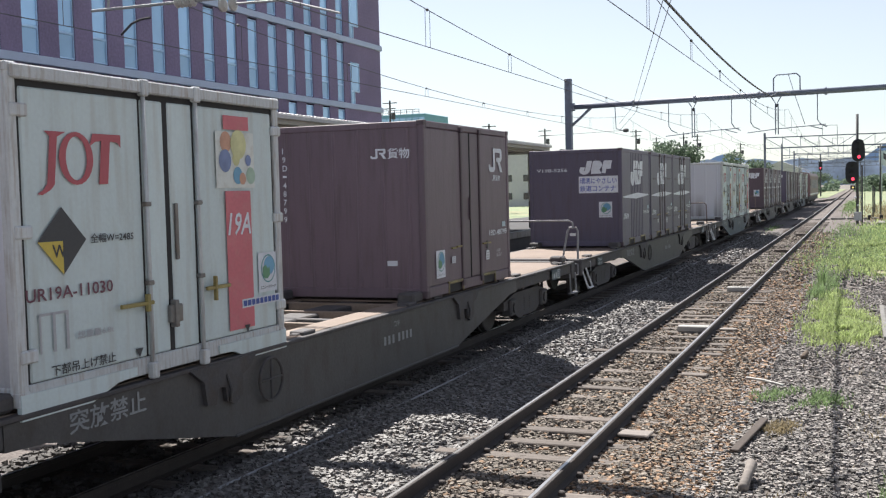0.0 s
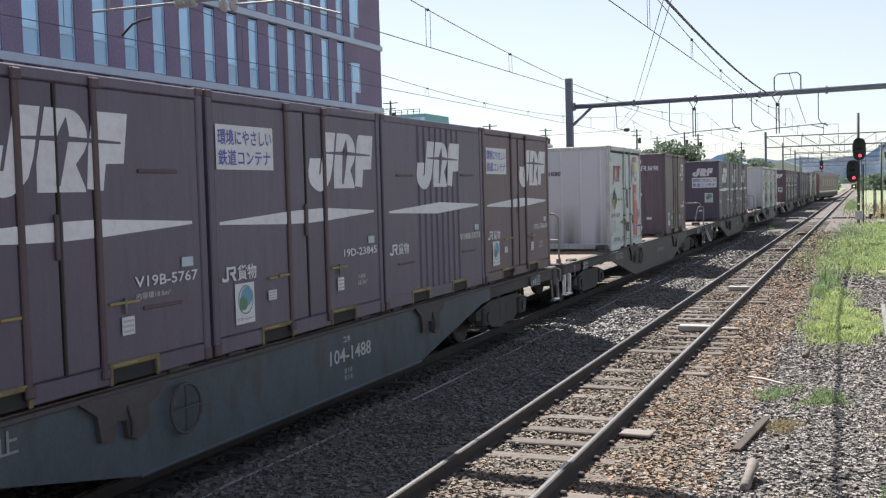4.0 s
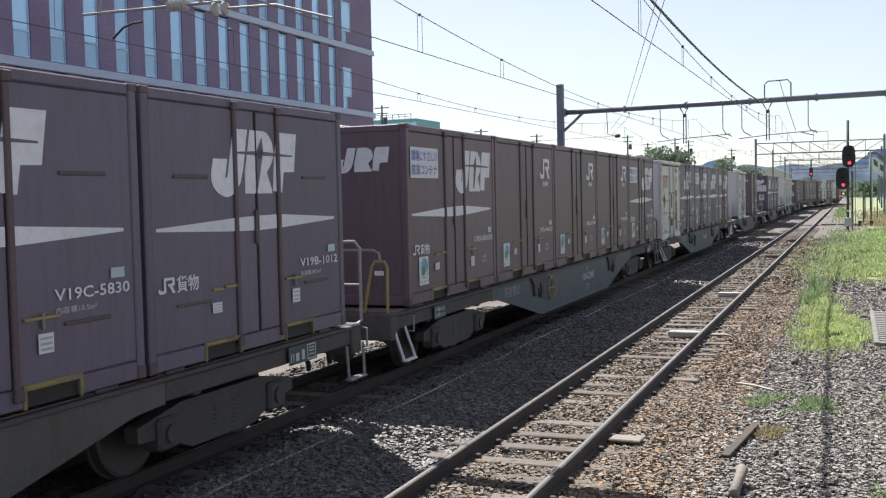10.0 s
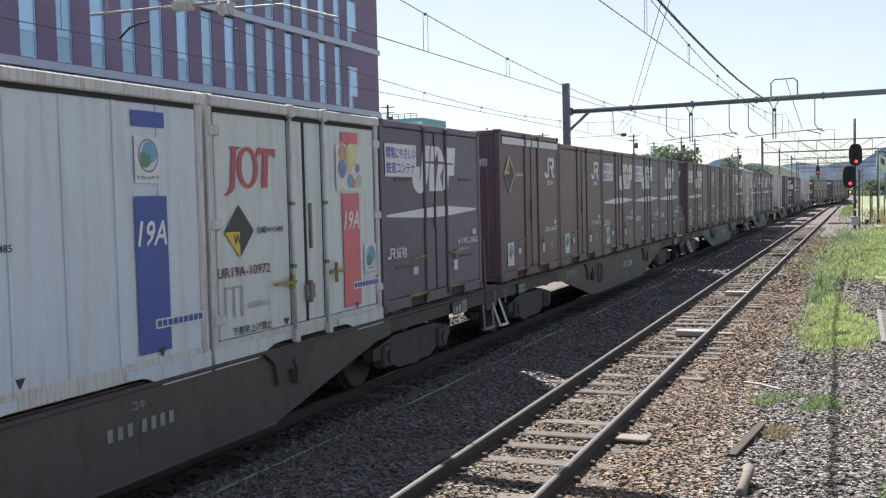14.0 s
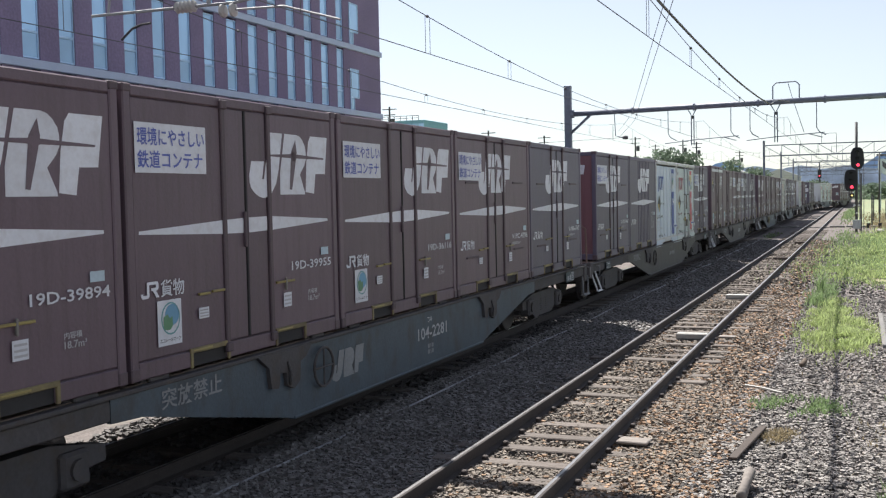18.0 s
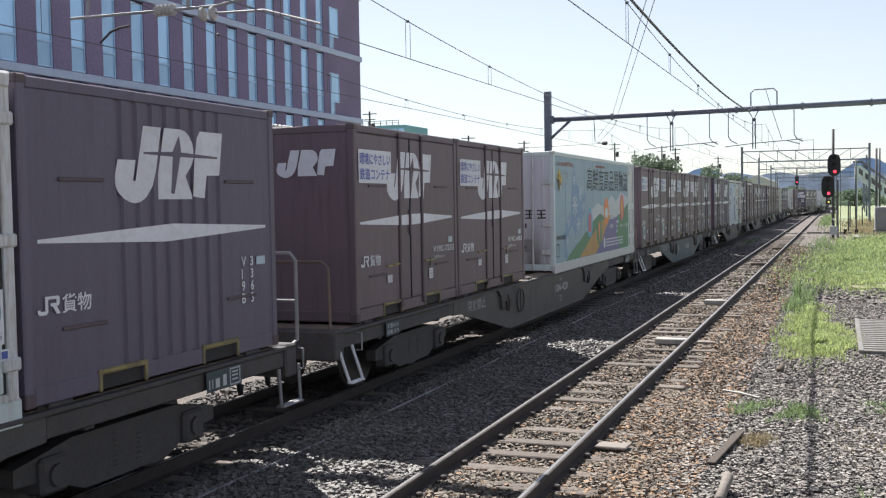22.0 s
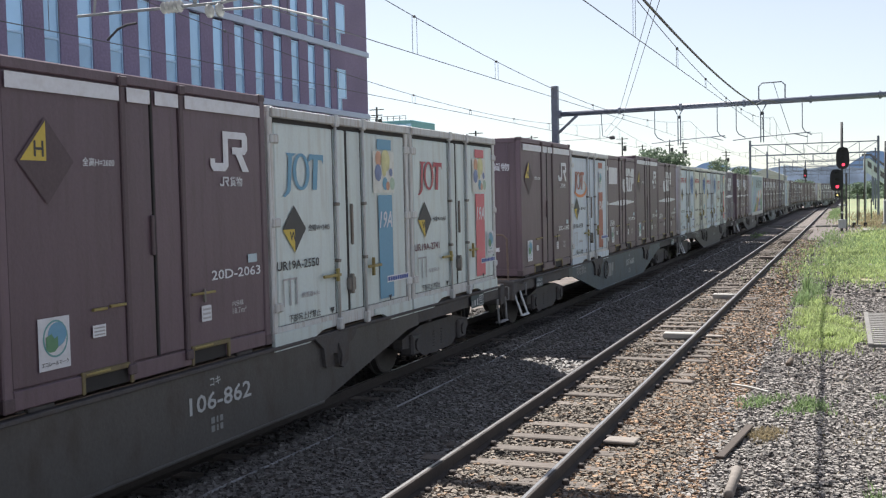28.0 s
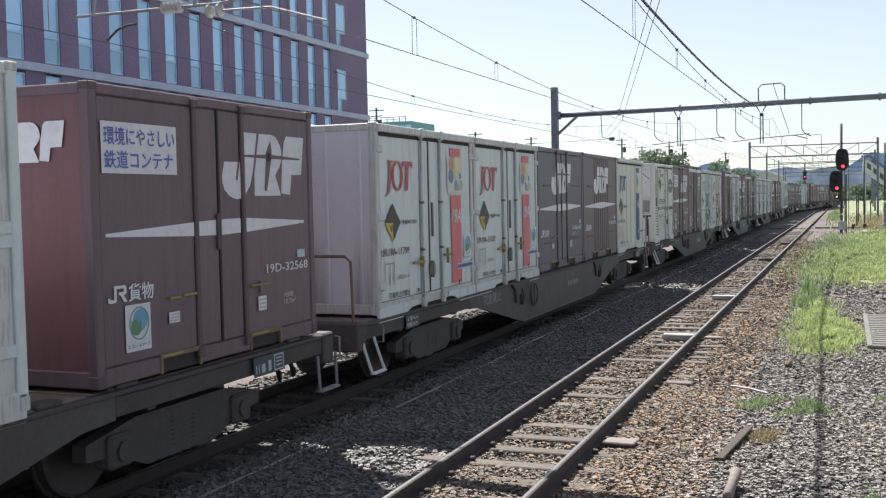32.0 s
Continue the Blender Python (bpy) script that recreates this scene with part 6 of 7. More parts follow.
def long_container(at, plain=False):
    """A white refrigerated container, 31 feet long, with a painted landscape on its side."""
    n, w, H = 9.2, 2.5, 2.55
    h = n / 2
    c = thing("refrigerated_container", "long white refrigerated container" + (" with plain sides" if plain else " painted with green hills and snowflakes"), "container", "containers on the train", at)
    frame_parts(c, PALE, PALE_POST, H, n, w, pockets=False)
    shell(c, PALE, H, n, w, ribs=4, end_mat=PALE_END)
    x1 = w / 2 - .012
    part("base_rail", Geo().cbox(x1 - .05, x1 + .012, -h + .02, h - .02, -.09, .14, .015), PALE_POST, c)
    for i in range(9):
        a = .12 + i * .915
        part("side_panel", shared("long_panel", lambda: Geo().cbox(x1 - .03, x1, 0, .908, .15, H - .1, .008), SKYPALE), SKYPALE, c, at=Matrix.Translation((0, a - h, 0)))
    part("end_frame", Geo().cbox(x1 - .04, x1 + .01, 8.34 - h, 8.45 - h, .14, H - .1, .01), PALE, c)
    part("recess", Geo().box(x1 - .02, x1 - .012, 8.45 - h, 9.08 - h, .15, H - .1), PALE_POST, c)
    part("recess_gap", Geo().box(x1 - .012, x1 - .004, 8.47 - h, 8.56 - h, .2, H - .15), GAP, c, "narrow dark gap")
    for z in (.45, 1.25, 1.35):
        part("crossbar", Geo().cbox(x1 - .03, x1 + .01, 8.45 - h, 9.1 - h, z - .05, z + .05, .01), PALE, c)
    part("cooling_unit", Geo().cbox(x1 - .015, x1 + .0, 8.5 - h, 8.85 - h, 1.42, 2.2, .01), CREAM, c)
    if plain:
        return c

    def pr(name, polys, m, lift, label=""):
        return part(name, flat_geo(polys), m, c, label, facing_side(-h, 0, x1 + lift))
    hill = [(1.0, .16), (8.3, .16), (8.3, 1.40), (7.6, 1.20), (6.6, 1.02), (5.4, .98), (4.6, 1.16), (3.9, 1.02), (2.6, .62), (1.6, .36)]
    cloud = [(2.9, .7), (3.6, 1.25), (4.3, 1.42), (5.2, 1.30), (6.0, 1.62), (6.6, 1.45), (7.3, 1.7), (8.3, 1.55), (8.3, 1.3), (6, .95)]
    pr("cloud", [cloud], CLOUD, .002, "pale painted mountains")
    pr("hill", [hill], GREEN_PRINT, .003, "green painted hill")
    pr("path", [[(2.3, .16), (4.0, .16), (4.9, .52), (5.9, .95), (6.3, 1.08), (5.5, 1.10), (4.6, .92), (3.6, .62), (3.0, .40)]], PATH_PRINT, .004, "orange painted path")
    pr("field", [[(4.0, .16), (7.0, .16), (6.6, .55), (6.9, .98), (5.9, 1.08), (5.3, .80), (4.7, .42)]], PURPLE, .005, "violet painted field")
    isle = [(1.80, 2.34), (1.95, 2.05), (2.1, 1.86), (2.4, 1.78), (2.75, 1.60), (3.05, 1.66), (2.88, 1.42), (2.95, 1.22), (2.6, 1.08), (2.45, .80), (2.2, .84), (1.9, .72), (1.6, .92), (1.35, .80), (1.2, .62), (1.02, .60), (1.08, .40), (1.2, .26), (1.0, .17), (.84, .28), (.9, .50), (.78, .72), (1.0, .86), (1.05, 1.06), (1.3, 1.16), (1.42, 1.05), (1.55, 1.3), (1.6, 1.75)]
    pr("island", [isle], NAVYLIGHT, .003, "blue painted island shape")
    for i, (a, z, r) in enumerate(((1.9, 1.38, .26), (2.45, 1.65, .17), (2.25, .95, .18), (1.3, 1.0, .13), (2.75, 1.35, .11), (1.15, .6, .1), (1.85, 1.95, .12))):
        fl = []
        for k in range(8):
            an = math.pi * k / 4
            dx, dz = math.cos(an), math.sin(an)
            px, pz = -dz * r * .07, dx * r * .07
            fl.append([(a + dx * r * q + px * s2, z + dz * r * q + pz * s2) for q, s2 in ((.2, -1), (.62, -1), (.66, -3), (.76, -3), (.8, -1), (1, -1), (1, 1), (.8, 1), (.76, 3), (.66, 3), (.62, 1), (.2, 1))])
        fl.append(ellipse(a, z, r * .18, r * .18, 12))
        pr("snowflake", fl, SNOW, .005, "white painted snowflake")
    random.seed(4)
    dots = []
    for _ in range(70):
        a, z = random.uniform(.8, 3.0), random.uniform(.4, 2.2)
        if abs(z - 1.4) < 1.1 - abs(a - 1.9) * .55:
            dots.append(ellipse(a, z, random.uniform(.012, .03), random.uniform(.012, .03), 8))
    pr("snow_dots", dots, SNOW, .0042)["kind"] = "stuff"
    for nm, a, z, m, inner, im in (("milk_picture", 3.4, .95, SKY_PRINT, [[(3.25, .72), (3.55, .72), (3.55, 1.05), (3.47, 1.18), (3.33, 1.18), (3.25, 1.05)]], ROSE_PRINT),
                                   ("carrot_picture", 4.45, .72, GREEN_PRINT, [[(4.45, .42), (4.55, .85), (4.42, .98), (4.34, .86)]], ORANGE_PRINT),
                                   ("meat_picture", 5.33, 1.19, ORANGE_PRINT, [ellipse(5.33, 1.16, .18, .14)], PALE),
                                   ("corn_picture", 7.4, 1.29, ROSE_PRINT, [ellipse(7.40, 1.30, .10, .26)], YELLOW_PRINT)):
        p = part(nm, flat_geo([ellipse(a, z, .30, .36, 28)]), m, c, "round food picture", facing_side(-h, 0, x1 + .006))
        part("food", flat_geo(inner), im, p, "", Matrix.Translation((0, 0, .001)))
    lt = lambda body, hh, m, a, z, wd=None: letters(body, hh, m, c, facing_side(a - h, z, x1 + .007), width=wd, bold=0.014 if hh < .3 else 0.0)
    lt("高鮮度高品質物流", .56, BLACK_PRINT, 3.15, 1.72, 5.05)
    lt("UF42A-38059", .10, BLACK_PRINT, .16, .64, .85)
    lt("環境省認定", .13, WHITE, 5.75, .98)
    lt("札幌(夕)", .14, WHITE, 5.75, .72)
    for i, b in enumerate(("東京(隅田川)", "大阪(夕)", "福岡(夕)")):
        lt(b, .085, WHITE, 6.55, .86 - i * .13)
    lt("間クールコンテナ輸送", .10, WHITE, 7.15, .74, 1.05)
    pr("company_print", [[(x + 5.25, z + .29) for x, z in p] for p in bar_signs(9, .20, .25)], WHITE, .007)
    pr("round_mark", [ellipse(5.05, .40, .12, .14)], PALE, .007)
    lt("コキ50000積載禁止", .11, RUST_PRINT, .27, 2.24, 1.5)
    pr("fine_print", [rect(4.1 + i * .12, 2.30, 4.18 + i * .12, 2.36) for i in range(9)], RUST_PRINT, .007)
    d = part("hazard_diamond", flat_geo([[(0, -.25), (.25, 0), (0, .25), (-.25, 0)]]), YELLOW_PRINT, c, "yellow and black diamond mark", facing_side(.48 - h, 1.96, x1 + .007))
    part("quarter", flat_geo([[(0, 0), (-.25, 0), (0, -.25)]]), BLACK_PRINT, d, "", Matrix.Translation((0, 0, .004)))
    for ch, a, z in (("H", -.14, .02), ("L", .04, .02), ("G", .03, -.13)):
        letters(ch, .10, BLACK_PRINT, d, Matrix.Translation((a, z, .006)))
    pr("fine_print", [rect(.72 + (i % 8) * .07, 2.08 - .11 * (i // 8), .76 + (i % 8) * .07, 2.12 - .11 * (i // 8)) for i in range(24)], GREY_PRINT, .007)
    pr("frame_mark", [rect(.16, .28, .18, .56), rect(.42, .28, .44, .56), rect(.29, .36, .31, .56), rect(.16, .54, .44, .56), rect(.16, .28, .44, .30)], BLACK_PRINT, .007)
    e = -h + .02 - .016
    for sx in (-.75, -.2, .2, .78):
        part("locking_rod", Geo().tube([(sx, e - .02, .02), (sx, e - .02, H - .02)], .022, 8), PALE_POST, c, "grey vertical locking rod")
    for z in (.4, 1.0, 1.9):
        for sx in (-1.15, .97):
            part("hinge", shared(("long_hinge", z, sx), lambda z=z, sx=sx: Geo().cbox(sx, sx + .2, e - .04, e, z - .06, z + .06, .012), PALE_POST), PALE_POST, c)
    part("door_gap", Geo().box(-.01, .01, e - .006, e, .15, H - .1), GAP, c)
    for sx in (-.62, .3):
        part("handle", Geo().cbox(sx, sx + .34, e - .05, e - .02, .50, .54, .008), STEEL, c)
    part("company_print", flat_geo([[(x - .95, z + 1.12) for x, z in p] for p in bar_signs(8, .19, .26)]), BLACK_PRINT, c, "", facing_end(0, 0, e - .002))
    part("fine_print", flat_geo([rect(-.6 + i * .1, .92, -.565 + i * .1, 1.02) for i in range(13)]), BLACK_PRINT, c, "", facing_end(0, 0, e - .002))
    part("vent", Geo().cbox(.52, .78, e - .012, e, .42, .68, .006), GREY_BAR, c)
    return c


SKYPALE = material("pale_sky_blue_print", (0.275, 0.395, 0.47), 0.5, vary=0.12, patch=0.5, own=0.05, bump=0.04)
SNOW = material("faded_white_print", (0.48, 0.54, 0.58), 0.5, vary=0.15, bump=0)
PATH_PRINT = material("faded_orange_print", (0.46, 0.27, 0.10), 0.55, vary=0.15, bump=0)
PURPLE = material("violet_print", (0.16, 0.14, 0.30), 0.55, vary=0.12, bump=0)
NAVYLIGHT = material("mid_blue_print", (0.20, 0.31, 0.46), 0.55, vary=0.12, bump=0)

# ---------------------------------------------------------------- wagons
PLATE_TEAL = material("dull_teal_plate", (0.05, 0.075, 0.085), 0.6, vary=0.4, grain=60, bump=0)
DECK_Z = 1.05


WHEELS = []


def bogie(w, y0):
    b = part("bogie", shared("bogie_bolster", lambda: Geo().cbox(-.86, .86, -.25, .25, .42, .72, .02), UNDER), UNDER, w, "dark cast bogie", Matrix.Translation((0, y0, 0)))
    arch = [(-1.35, .42), (-1.0, .40), (-.55, .22), (.55, .22), (1.0, .40), (1.35, .42), (1.35, .56), (.7, .68), (-.7, .68), (-1.35, .56)]
    for sx in (-1, 1):
        part("side_frame", shared(("side_frame", sx), lambda sx=sx: Geo().slab(arch, lambda a, z: (sx * .88, a, z), lambda a, z: (sx * 1.02, a, z)), UNDER), UNDER, b, "arched bogie side frame")
    for dy in (-.95, .95):
        WHEELS.append((part("wheelset", shared("wheelset", lambda: Geo().lathe((-.60, 0, 0), (-.47, 0, 0), ((0, .40), (.08, .43), (.75, .435), (.78, .46), (1, .46)), 24)
             .lathe((.47, 0, 0), (.60, 0, 0), ((0, .46), (.22, .46), (.25, .435), (.92, .43), (1, .40)), 24).tube([(-.95, 0, 0), (.95, 0, 0)], .07, 10), WHEEL), WHEEL, b, "steel wheels on an axle", Matrix.Translation((0, dy, .435))), dy))
        for sx in (-.98, .98):
            part("axle_box", shared("axle_box", lambda: Geo().cbox(-.10, .10, -.16, .16, -.15, .15, .03).lathe((-.13, 0, 0), (.13, 0, 0), ((0, .09), (1, .09)), 12), UNDER), UNDER, b, "", Matrix.Translation((sx, dy, .44)))
    for sx in (-.95, .95):
        for dy in (-.16, .16):
            part("spring", shared("spring", lambda: Geo().lathe((0, 0, -.12), (0, 0, .14), [(i / 12, .085 if i % 2 else .065) for i in range(13)], 10), UNDER), UNDER, b, "", Matrix.Translation((sx, dy, .42)))


def wagon(paint, empty_slots=(), near_rail=False, front_rail=False, mark=False, number="", wheel_paint=UNDER, stand=None):
    """A bogie flat wagon for five short containers. Its origin is on the rails, amidships."""
    nm = {SILL_BLUE: "blue-grey", SILL_TAUPE: "taupe"}.get(paint, "dark grey")
    w = thing("flat_wagon", f"{nm} bogie container flat wagon with deep side sills", "wagon", "wagons of the train")
    sill = [(-5.9, .76), (-5.9, .96), (5.9, .96), (5.9, .76), (5.5, .74), (3.0, .22), (-3.0, .22), (-5.5, .74)]
    for sx in (-1, 1):
        part("side_sill", shared(("sill", sx), lambda sx=sx: Geo().slab(sill, lambda a, z: (sx * 1.17, a, z), lambda a, z: (sx * 1.215, a, z))
             .cbox(min(sx * 1.14, sx * 1.235), max(sx * 1.14, sx * 1.235), -3.0, 3.0, .205, .235, .008), paint), paint, w, "deep fish-bellied side sill")
    for sx in (-1, 1):
        for sy in (-1, 1):
            part("end_sill", shared(("end_sill", sx, sy), lambda sx=sx, sy=sy: Geo().cbox(min(sx * 1.15, sx * 1.215), max(sx * 1.15, sx * 1.215), min(sy * 5.9, sy * (9.75 if sy > 0 else 10.05)), max(sy * 5.9, sy * (9.75 if sy > 0 else 10.05)), .78, .96, .012), UNDER), UNDER, w)
        part("deck_edge", shared(("deck_edge", sx), lambda sx=sx: Geo().cbox(min(sx * 1.14, sx * 1.25), max(sx * 1.14, sx * 1.25), -10.05, 9.75, .965, 1.005, .008), UNDER), UNDER, w)
    part("centre_sill", shared("centre_sill", lambda: Geo().cbox(-.22, .22, -9.6, 9.6, .62, .98, .02), UNDER), UNDER, w)
    for i in range(9):
        y = -8.6 + i * 2.15
        part("cross_member", shared("cross_member", lambda: Geo().cbox(-1.17, 1.17, -.06, .06, .74, .98, .01), UNDER), UNDER, w, "", Matrix.Translation((0, y, 0)))
    part("end_plate", shared("end_plate", lambda: Geo().cbox(-1.16, 1.16, -9.9, -9.45, .985, 1.012, .006), DECK), DECK, w, "rust-stained deck plate")
    for y in (-9.97, 9.65):
        part("end_beam", shared("end_beam", lambda: Geo().cbox(-1.25, 1.25, -.12, .12, .66, 1.02, .02), UNDER), UNDER, w, "", Matrix.Translation((0, y, 0)))
    for k in range(5):
        y = -9.44 + 3.775 * k
        if k == 2:
            for x0, x1 in ((-1.16, -.80), (.80, 1.16)):
                part("deck_plate", shared(("deck_strip", x0), lambda x0=x0, x1=x1: Geo().cbox(x0, x1, .03, 3.74, .985, 1.012, .006), DECK), DECK, w, "rust-stained deck strip", Matrix.Translation((0, y, 0)))
            for dy in (.35, 1.30, 2.45, 3.40):
                part("deck_rib", shared("deck_rib", lambda: Geo().cbox(-.80, .80, -.035, .035, .90, 1.008, .006), DECK), DECK, w, "narrow cross rib of the open bay", Matrix.Translation((0, y + dy, 0)))
        else:
            part("deck_plate", shared("deck_plate", lambda: Geo().cbox(-1.16, 1.16, .03, 3.74, .985, 1.012, .006), DECK), DECK, w, "rust-stained deck plate", Matrix.Translation((0, y, 0)))
        for sx in (-1, 1):
            for dy in (.45, 3.3):
                part("securing_bracket", shared("bracket", lambda: Geo().cbox(-.09, .09, -.14, .14, 1.0, 1.048, .012).cbox(-.05, .05, -.22, -.12, 1.0, 1.03, .01), UNDER), UNDER, w, "", Matrix.Translation((sx * 1.10, y + dy, 0)))
    if empty_slots:
        for k in empty_slots:
            for sx in (-1, 1):
                part("locking_block", shared("lock_block", lambda: Geo().cbox(-.13, .13, -.17, .17, 1.02, 1.16, .03).cbox(-.06, .06, -.30, .30, 1.02, 1.06, .012), UNDER), UNDER, w, "", Matrix.Translation((sx * 1.04, -9.44 + 3.775 * k + 3.55, 0)))
    bogie(w, -7.1)
    bogie(w, 7.1)
    for y in (-10.25, 9.93):
        part("coupler", shared("coupler", lambda: Geo().cbox(-.13, .13, -.2, .2, .66, .94, .04), UNDER), UNDER, w, "", Matrix.Translation((0, y, 0)))
        part("brake_hose", shared("hose", lambda: Geo().tube([(.4, -.05, .7), (.42, .05, .5), (.40, .12, .38), (.36, .2, .45)], .03, 8), BLACK), BLACK, w, "", Matrix.Translation((0, y - .1, 0)))
    if near_rail:
        part("step", shared("straight_step", lambda: Geo().cbox(1.20, 1.27, -.22, -.17, .40, .80, .008).cbox(1.20, 1.27, .17, .22, .40, .80, .008).cbox(1.18, 1.30, -.24, .22, .378, .402, .008), WHITE_BAR), WHITE_BAR, w, "white flat-bar stirrup step", Matrix.Translation((0, -9.87, 0)))
    else:
        part("step", shared("rear_step", lambda: Geo().tube([(1.22, -.18, .80), (1.25, -.18, .70), (1.37, -.20, .39), (1.37, .16, .39), (1.25, .18, .70), (1.22, .18, .80)], .021, 6).cbox(1.33, 1.41, -.20, .16, .372, .396, .008), WHITE_BAR), WHITE_BAR, w, "white hanging stirrup step", Matrix.Translation((0, -9.76, 0)))
    part("grab_iron", shared("rear_grab", lambda: Geo().tube([(1.22, 0, .72), (1.30, 0, .72), (1.30, 0, .93), (1.22, 0, .93)], .014, 6), GREY_BAR), GREY_BAR, w, "", Matrix.Translation((0, -9.46, 0)))
    part("step", shared("front_step", lambda: Geo().tube([(1.24, -.22, .78), (1.26, -.21, .38), (1.26, .21, .38), (1.24, .22, .78)], .020, 6).cbox(1.20, 1.30, -.22, .22, .358, .385, .008), GREY_BAR), GREY_BAR, w, "grey stirrup step", Matrix.Translation((0, 9.60, 0)))
    part("grab_iron", shared("front_grab", lambda: Geo().tube([(1.25, .20, .72), (1.31, .20, .73), (1.31, .20, .95), (1.25, .20, .96)], .014, 6), GREY_BAR), GREY_BAR, w, "", Matrix.Translation((0, 9.60, 0)))
    ye = -9.95
    if stand:
        part("handrail", shared("handrail", lambda: Geo().tube([(-1.1, 0, 1.0), (-1.1, 0, 1.80), (-1.05, 0, 1.85), (.95, 0, 1.85), (1.03, 0, 1.81), (1.05, 0, 1.68)], .020, 8), GREY_BAR), GREY_BAR, w, "grey tubular end handrail", Matrix.Translation((0, ye, 0)))
        part("brake_stand", shared("brake_stand", lambda: Geo().tube([(.81, 0, 1.0), (.93, 0, 1.62), (.98, 0, 1.70), (1.12, 0, 1.70), (1.16, 0, 1.63), (1.15, 0, 1.0)], .022, 8), stand), stand, w, "bent tube brake stand", Matrix.Translation((0, ye - .03, 0)))
        part("stand_plate", shared("stand_plate", lambda: Geo().cbox(.99, 1.12, -.008, .008, 1.52, 1.58, .003), WHITE_BAR), WHITE_BAR, w, "small pale plate", Matrix.Translation((0, ye - .06, 0)))
    elif not near_rail:
        part("handrail", shared("bent_handrail", lambda: Geo().tube([(-1.1, 0, 1.0), (-1.1, 0, 1.80), (-1.05, 0, 1.85), (1.02, 0, 1.85), (1.10, 0, 1.78), (1.12, 0, 1.0)], .020, 8), BROWN_BAR), BROWN_BAR, w, "brown tubular end handrail", Matrix.Translation((0, ye, 0)))
    if near_rail:
        part("handrail", shared("handrail3", lambda: Geo().tube([(-.9, 0, 1.0), (-.9, 0, 1.96), (-.83, 0, 2.03), (1.05, 0, 2.03), (1.13, 0, 1.96), (1.13, 0, 1.0)], .020, 8).tube([(-.9, 0, 1.5), (1.13, 0, 1.5)], .016, 6).cbox(1.06, 1.15, .02, .10, 1.0, 1.12, .01), GREY_BAR), GREY_BAR, w, "grey tubular end handrail", Matrix.Translation((0, -10.02, 0)))
        part("post_stub", shared("post_stub", lambda: Geo().cbox(.80, .86, -.03, .03, 1.0, 1.16, .01), UNDER), UNDER, w, "short dark post", Matrix.Translation((0, -10.02, 0)))
    if front_rail:
        part("handrail", shared("handrail2", lambda: Geo().tube([(1.18, -.12, .98), (1.22, 0, 1.04), (1.22, 0, 1.93), (1.15, 0, 2.01), (.80, 0, 2.01), (.72, 0, 1.93), (.72, -.1, 1.0)], .022, 8).tube([(1.22, 0, 1.48), (.72, 0, 1.48)], .016, 6), GREY_BAR), GREY_BAR, w, "grey tubular end handrail", Matrix.Translation((0, 9.84, 0)))
    part("hand_wheel", shared(("hand_wheel", wheel_paint.name), lambda: Geo().tube([(1.27, .22 * math.cos(k * math.pi / 8), .68 + .22 * math.sin(k * math.pi / 8)) for k in range(17)], .016, 6).tube([(1.27, -.22, .68), (1.27, .22, .68)], .012, 6).tube([(1.27, 0, .46), (1.27, 0, .90)], .012, 6), wheel_paint), wheel_paint, w, "spoked hand brake wheel", Matrix.Translation((0, -2.4, 0)))
    for y in (-3.2, 3.3):
        part("lashing_gear", shared("lashing_gear", lambda: Geo().slab([(-.55, .98), (.55, .98), (.42, .86), (.30, .82), (.28, .62), (.16, .55), (.02, .60), (0, .74), (-.12, .76), (-.16, .60), (-.30, .62), (-.34, .84)], lambda a, z: (1.215, a, z), lambda a, z: (1.262, a, z)).tube([(1.265, .02, .86), (1.29, .05, .72), (1.27, .06, .60)], .016, 6), UNDER), UNDER, w, "black lashing gear on the sill", Matrix.Translation((0, y, 0)))
    part("equipment_box", shared("equip", lambda: Geo().cbox(.5, 1.1, -.6, .6, .42, .78, .03).lathe((-.2, -2.4, .55), (-.2, -1.2, .55), ((0, .1), (.06, .2), (.94, .2), (1, .1)), 16), UNDER), UNDER, w)
    if number:
        letters(number, .17, SILL_WHITE, w, facing_side(.38, .58, 1.222), "white painted wagon number", width=1.06)
        print_on("data_print", "wagon_data", [rect(.72, .44, .78, .50), rect(.81, .44, .84, .50), rect(.87, .44, .92, .50), rect(.72, .36, .78, .42), rect(.81, .36, .84, .42), rect(.87, .36, .92, .42)], SILL_PRINT, w, facing_side(0, 0, 1.222))
    else:
        print_on("number_print", "wagon_number", [rect(i * .125 + (.06 if i > 2 else 0), 0, i * .125 + .065 + (.06 if i > 2 else 0), .11) for i in range(7)], SILL_PRINT, w, facing_side(.40, .60, 1.222))
    letters("突放禁止", .19, SILL_PRINT, w, facing_side(-5.25, .74, 1.222), "dulled painted notice", width=.92)
    if mark:
        print_on("mark", "sill_mark", SMALL_MARK, SILL_PRINT, w, facing_side(-2.15, .46, 1.222), "dulled slanted mark")
    letters("コキ", .085, SILL_WHITE if number else SILL_PRINT, w, facing_side(.72, .80, 1.222))
    pl = print_on("plate", "wagon_plate", [rect(0, 0, .46, .19)], PLATE_TEAL, w, facing_side(-8.6, .77, 1.253), "dull teal data plate")
    letters("荷重40.5t", .06, SILL_WHITE, pl, Matrix.Translation((.04, .105, .003)), width=.38)
    letters("自重18.7t", .06, SILL_WHITE, pl, Matrix.Translation((.04, .025, .003)), width=.38)
    pl = print_on("plate", "front_plate", [rect(0, 0, .62, .20)], PLATE_TEAL, w, facing_side(8.0, .76, 1.253), "dull teal data plate")
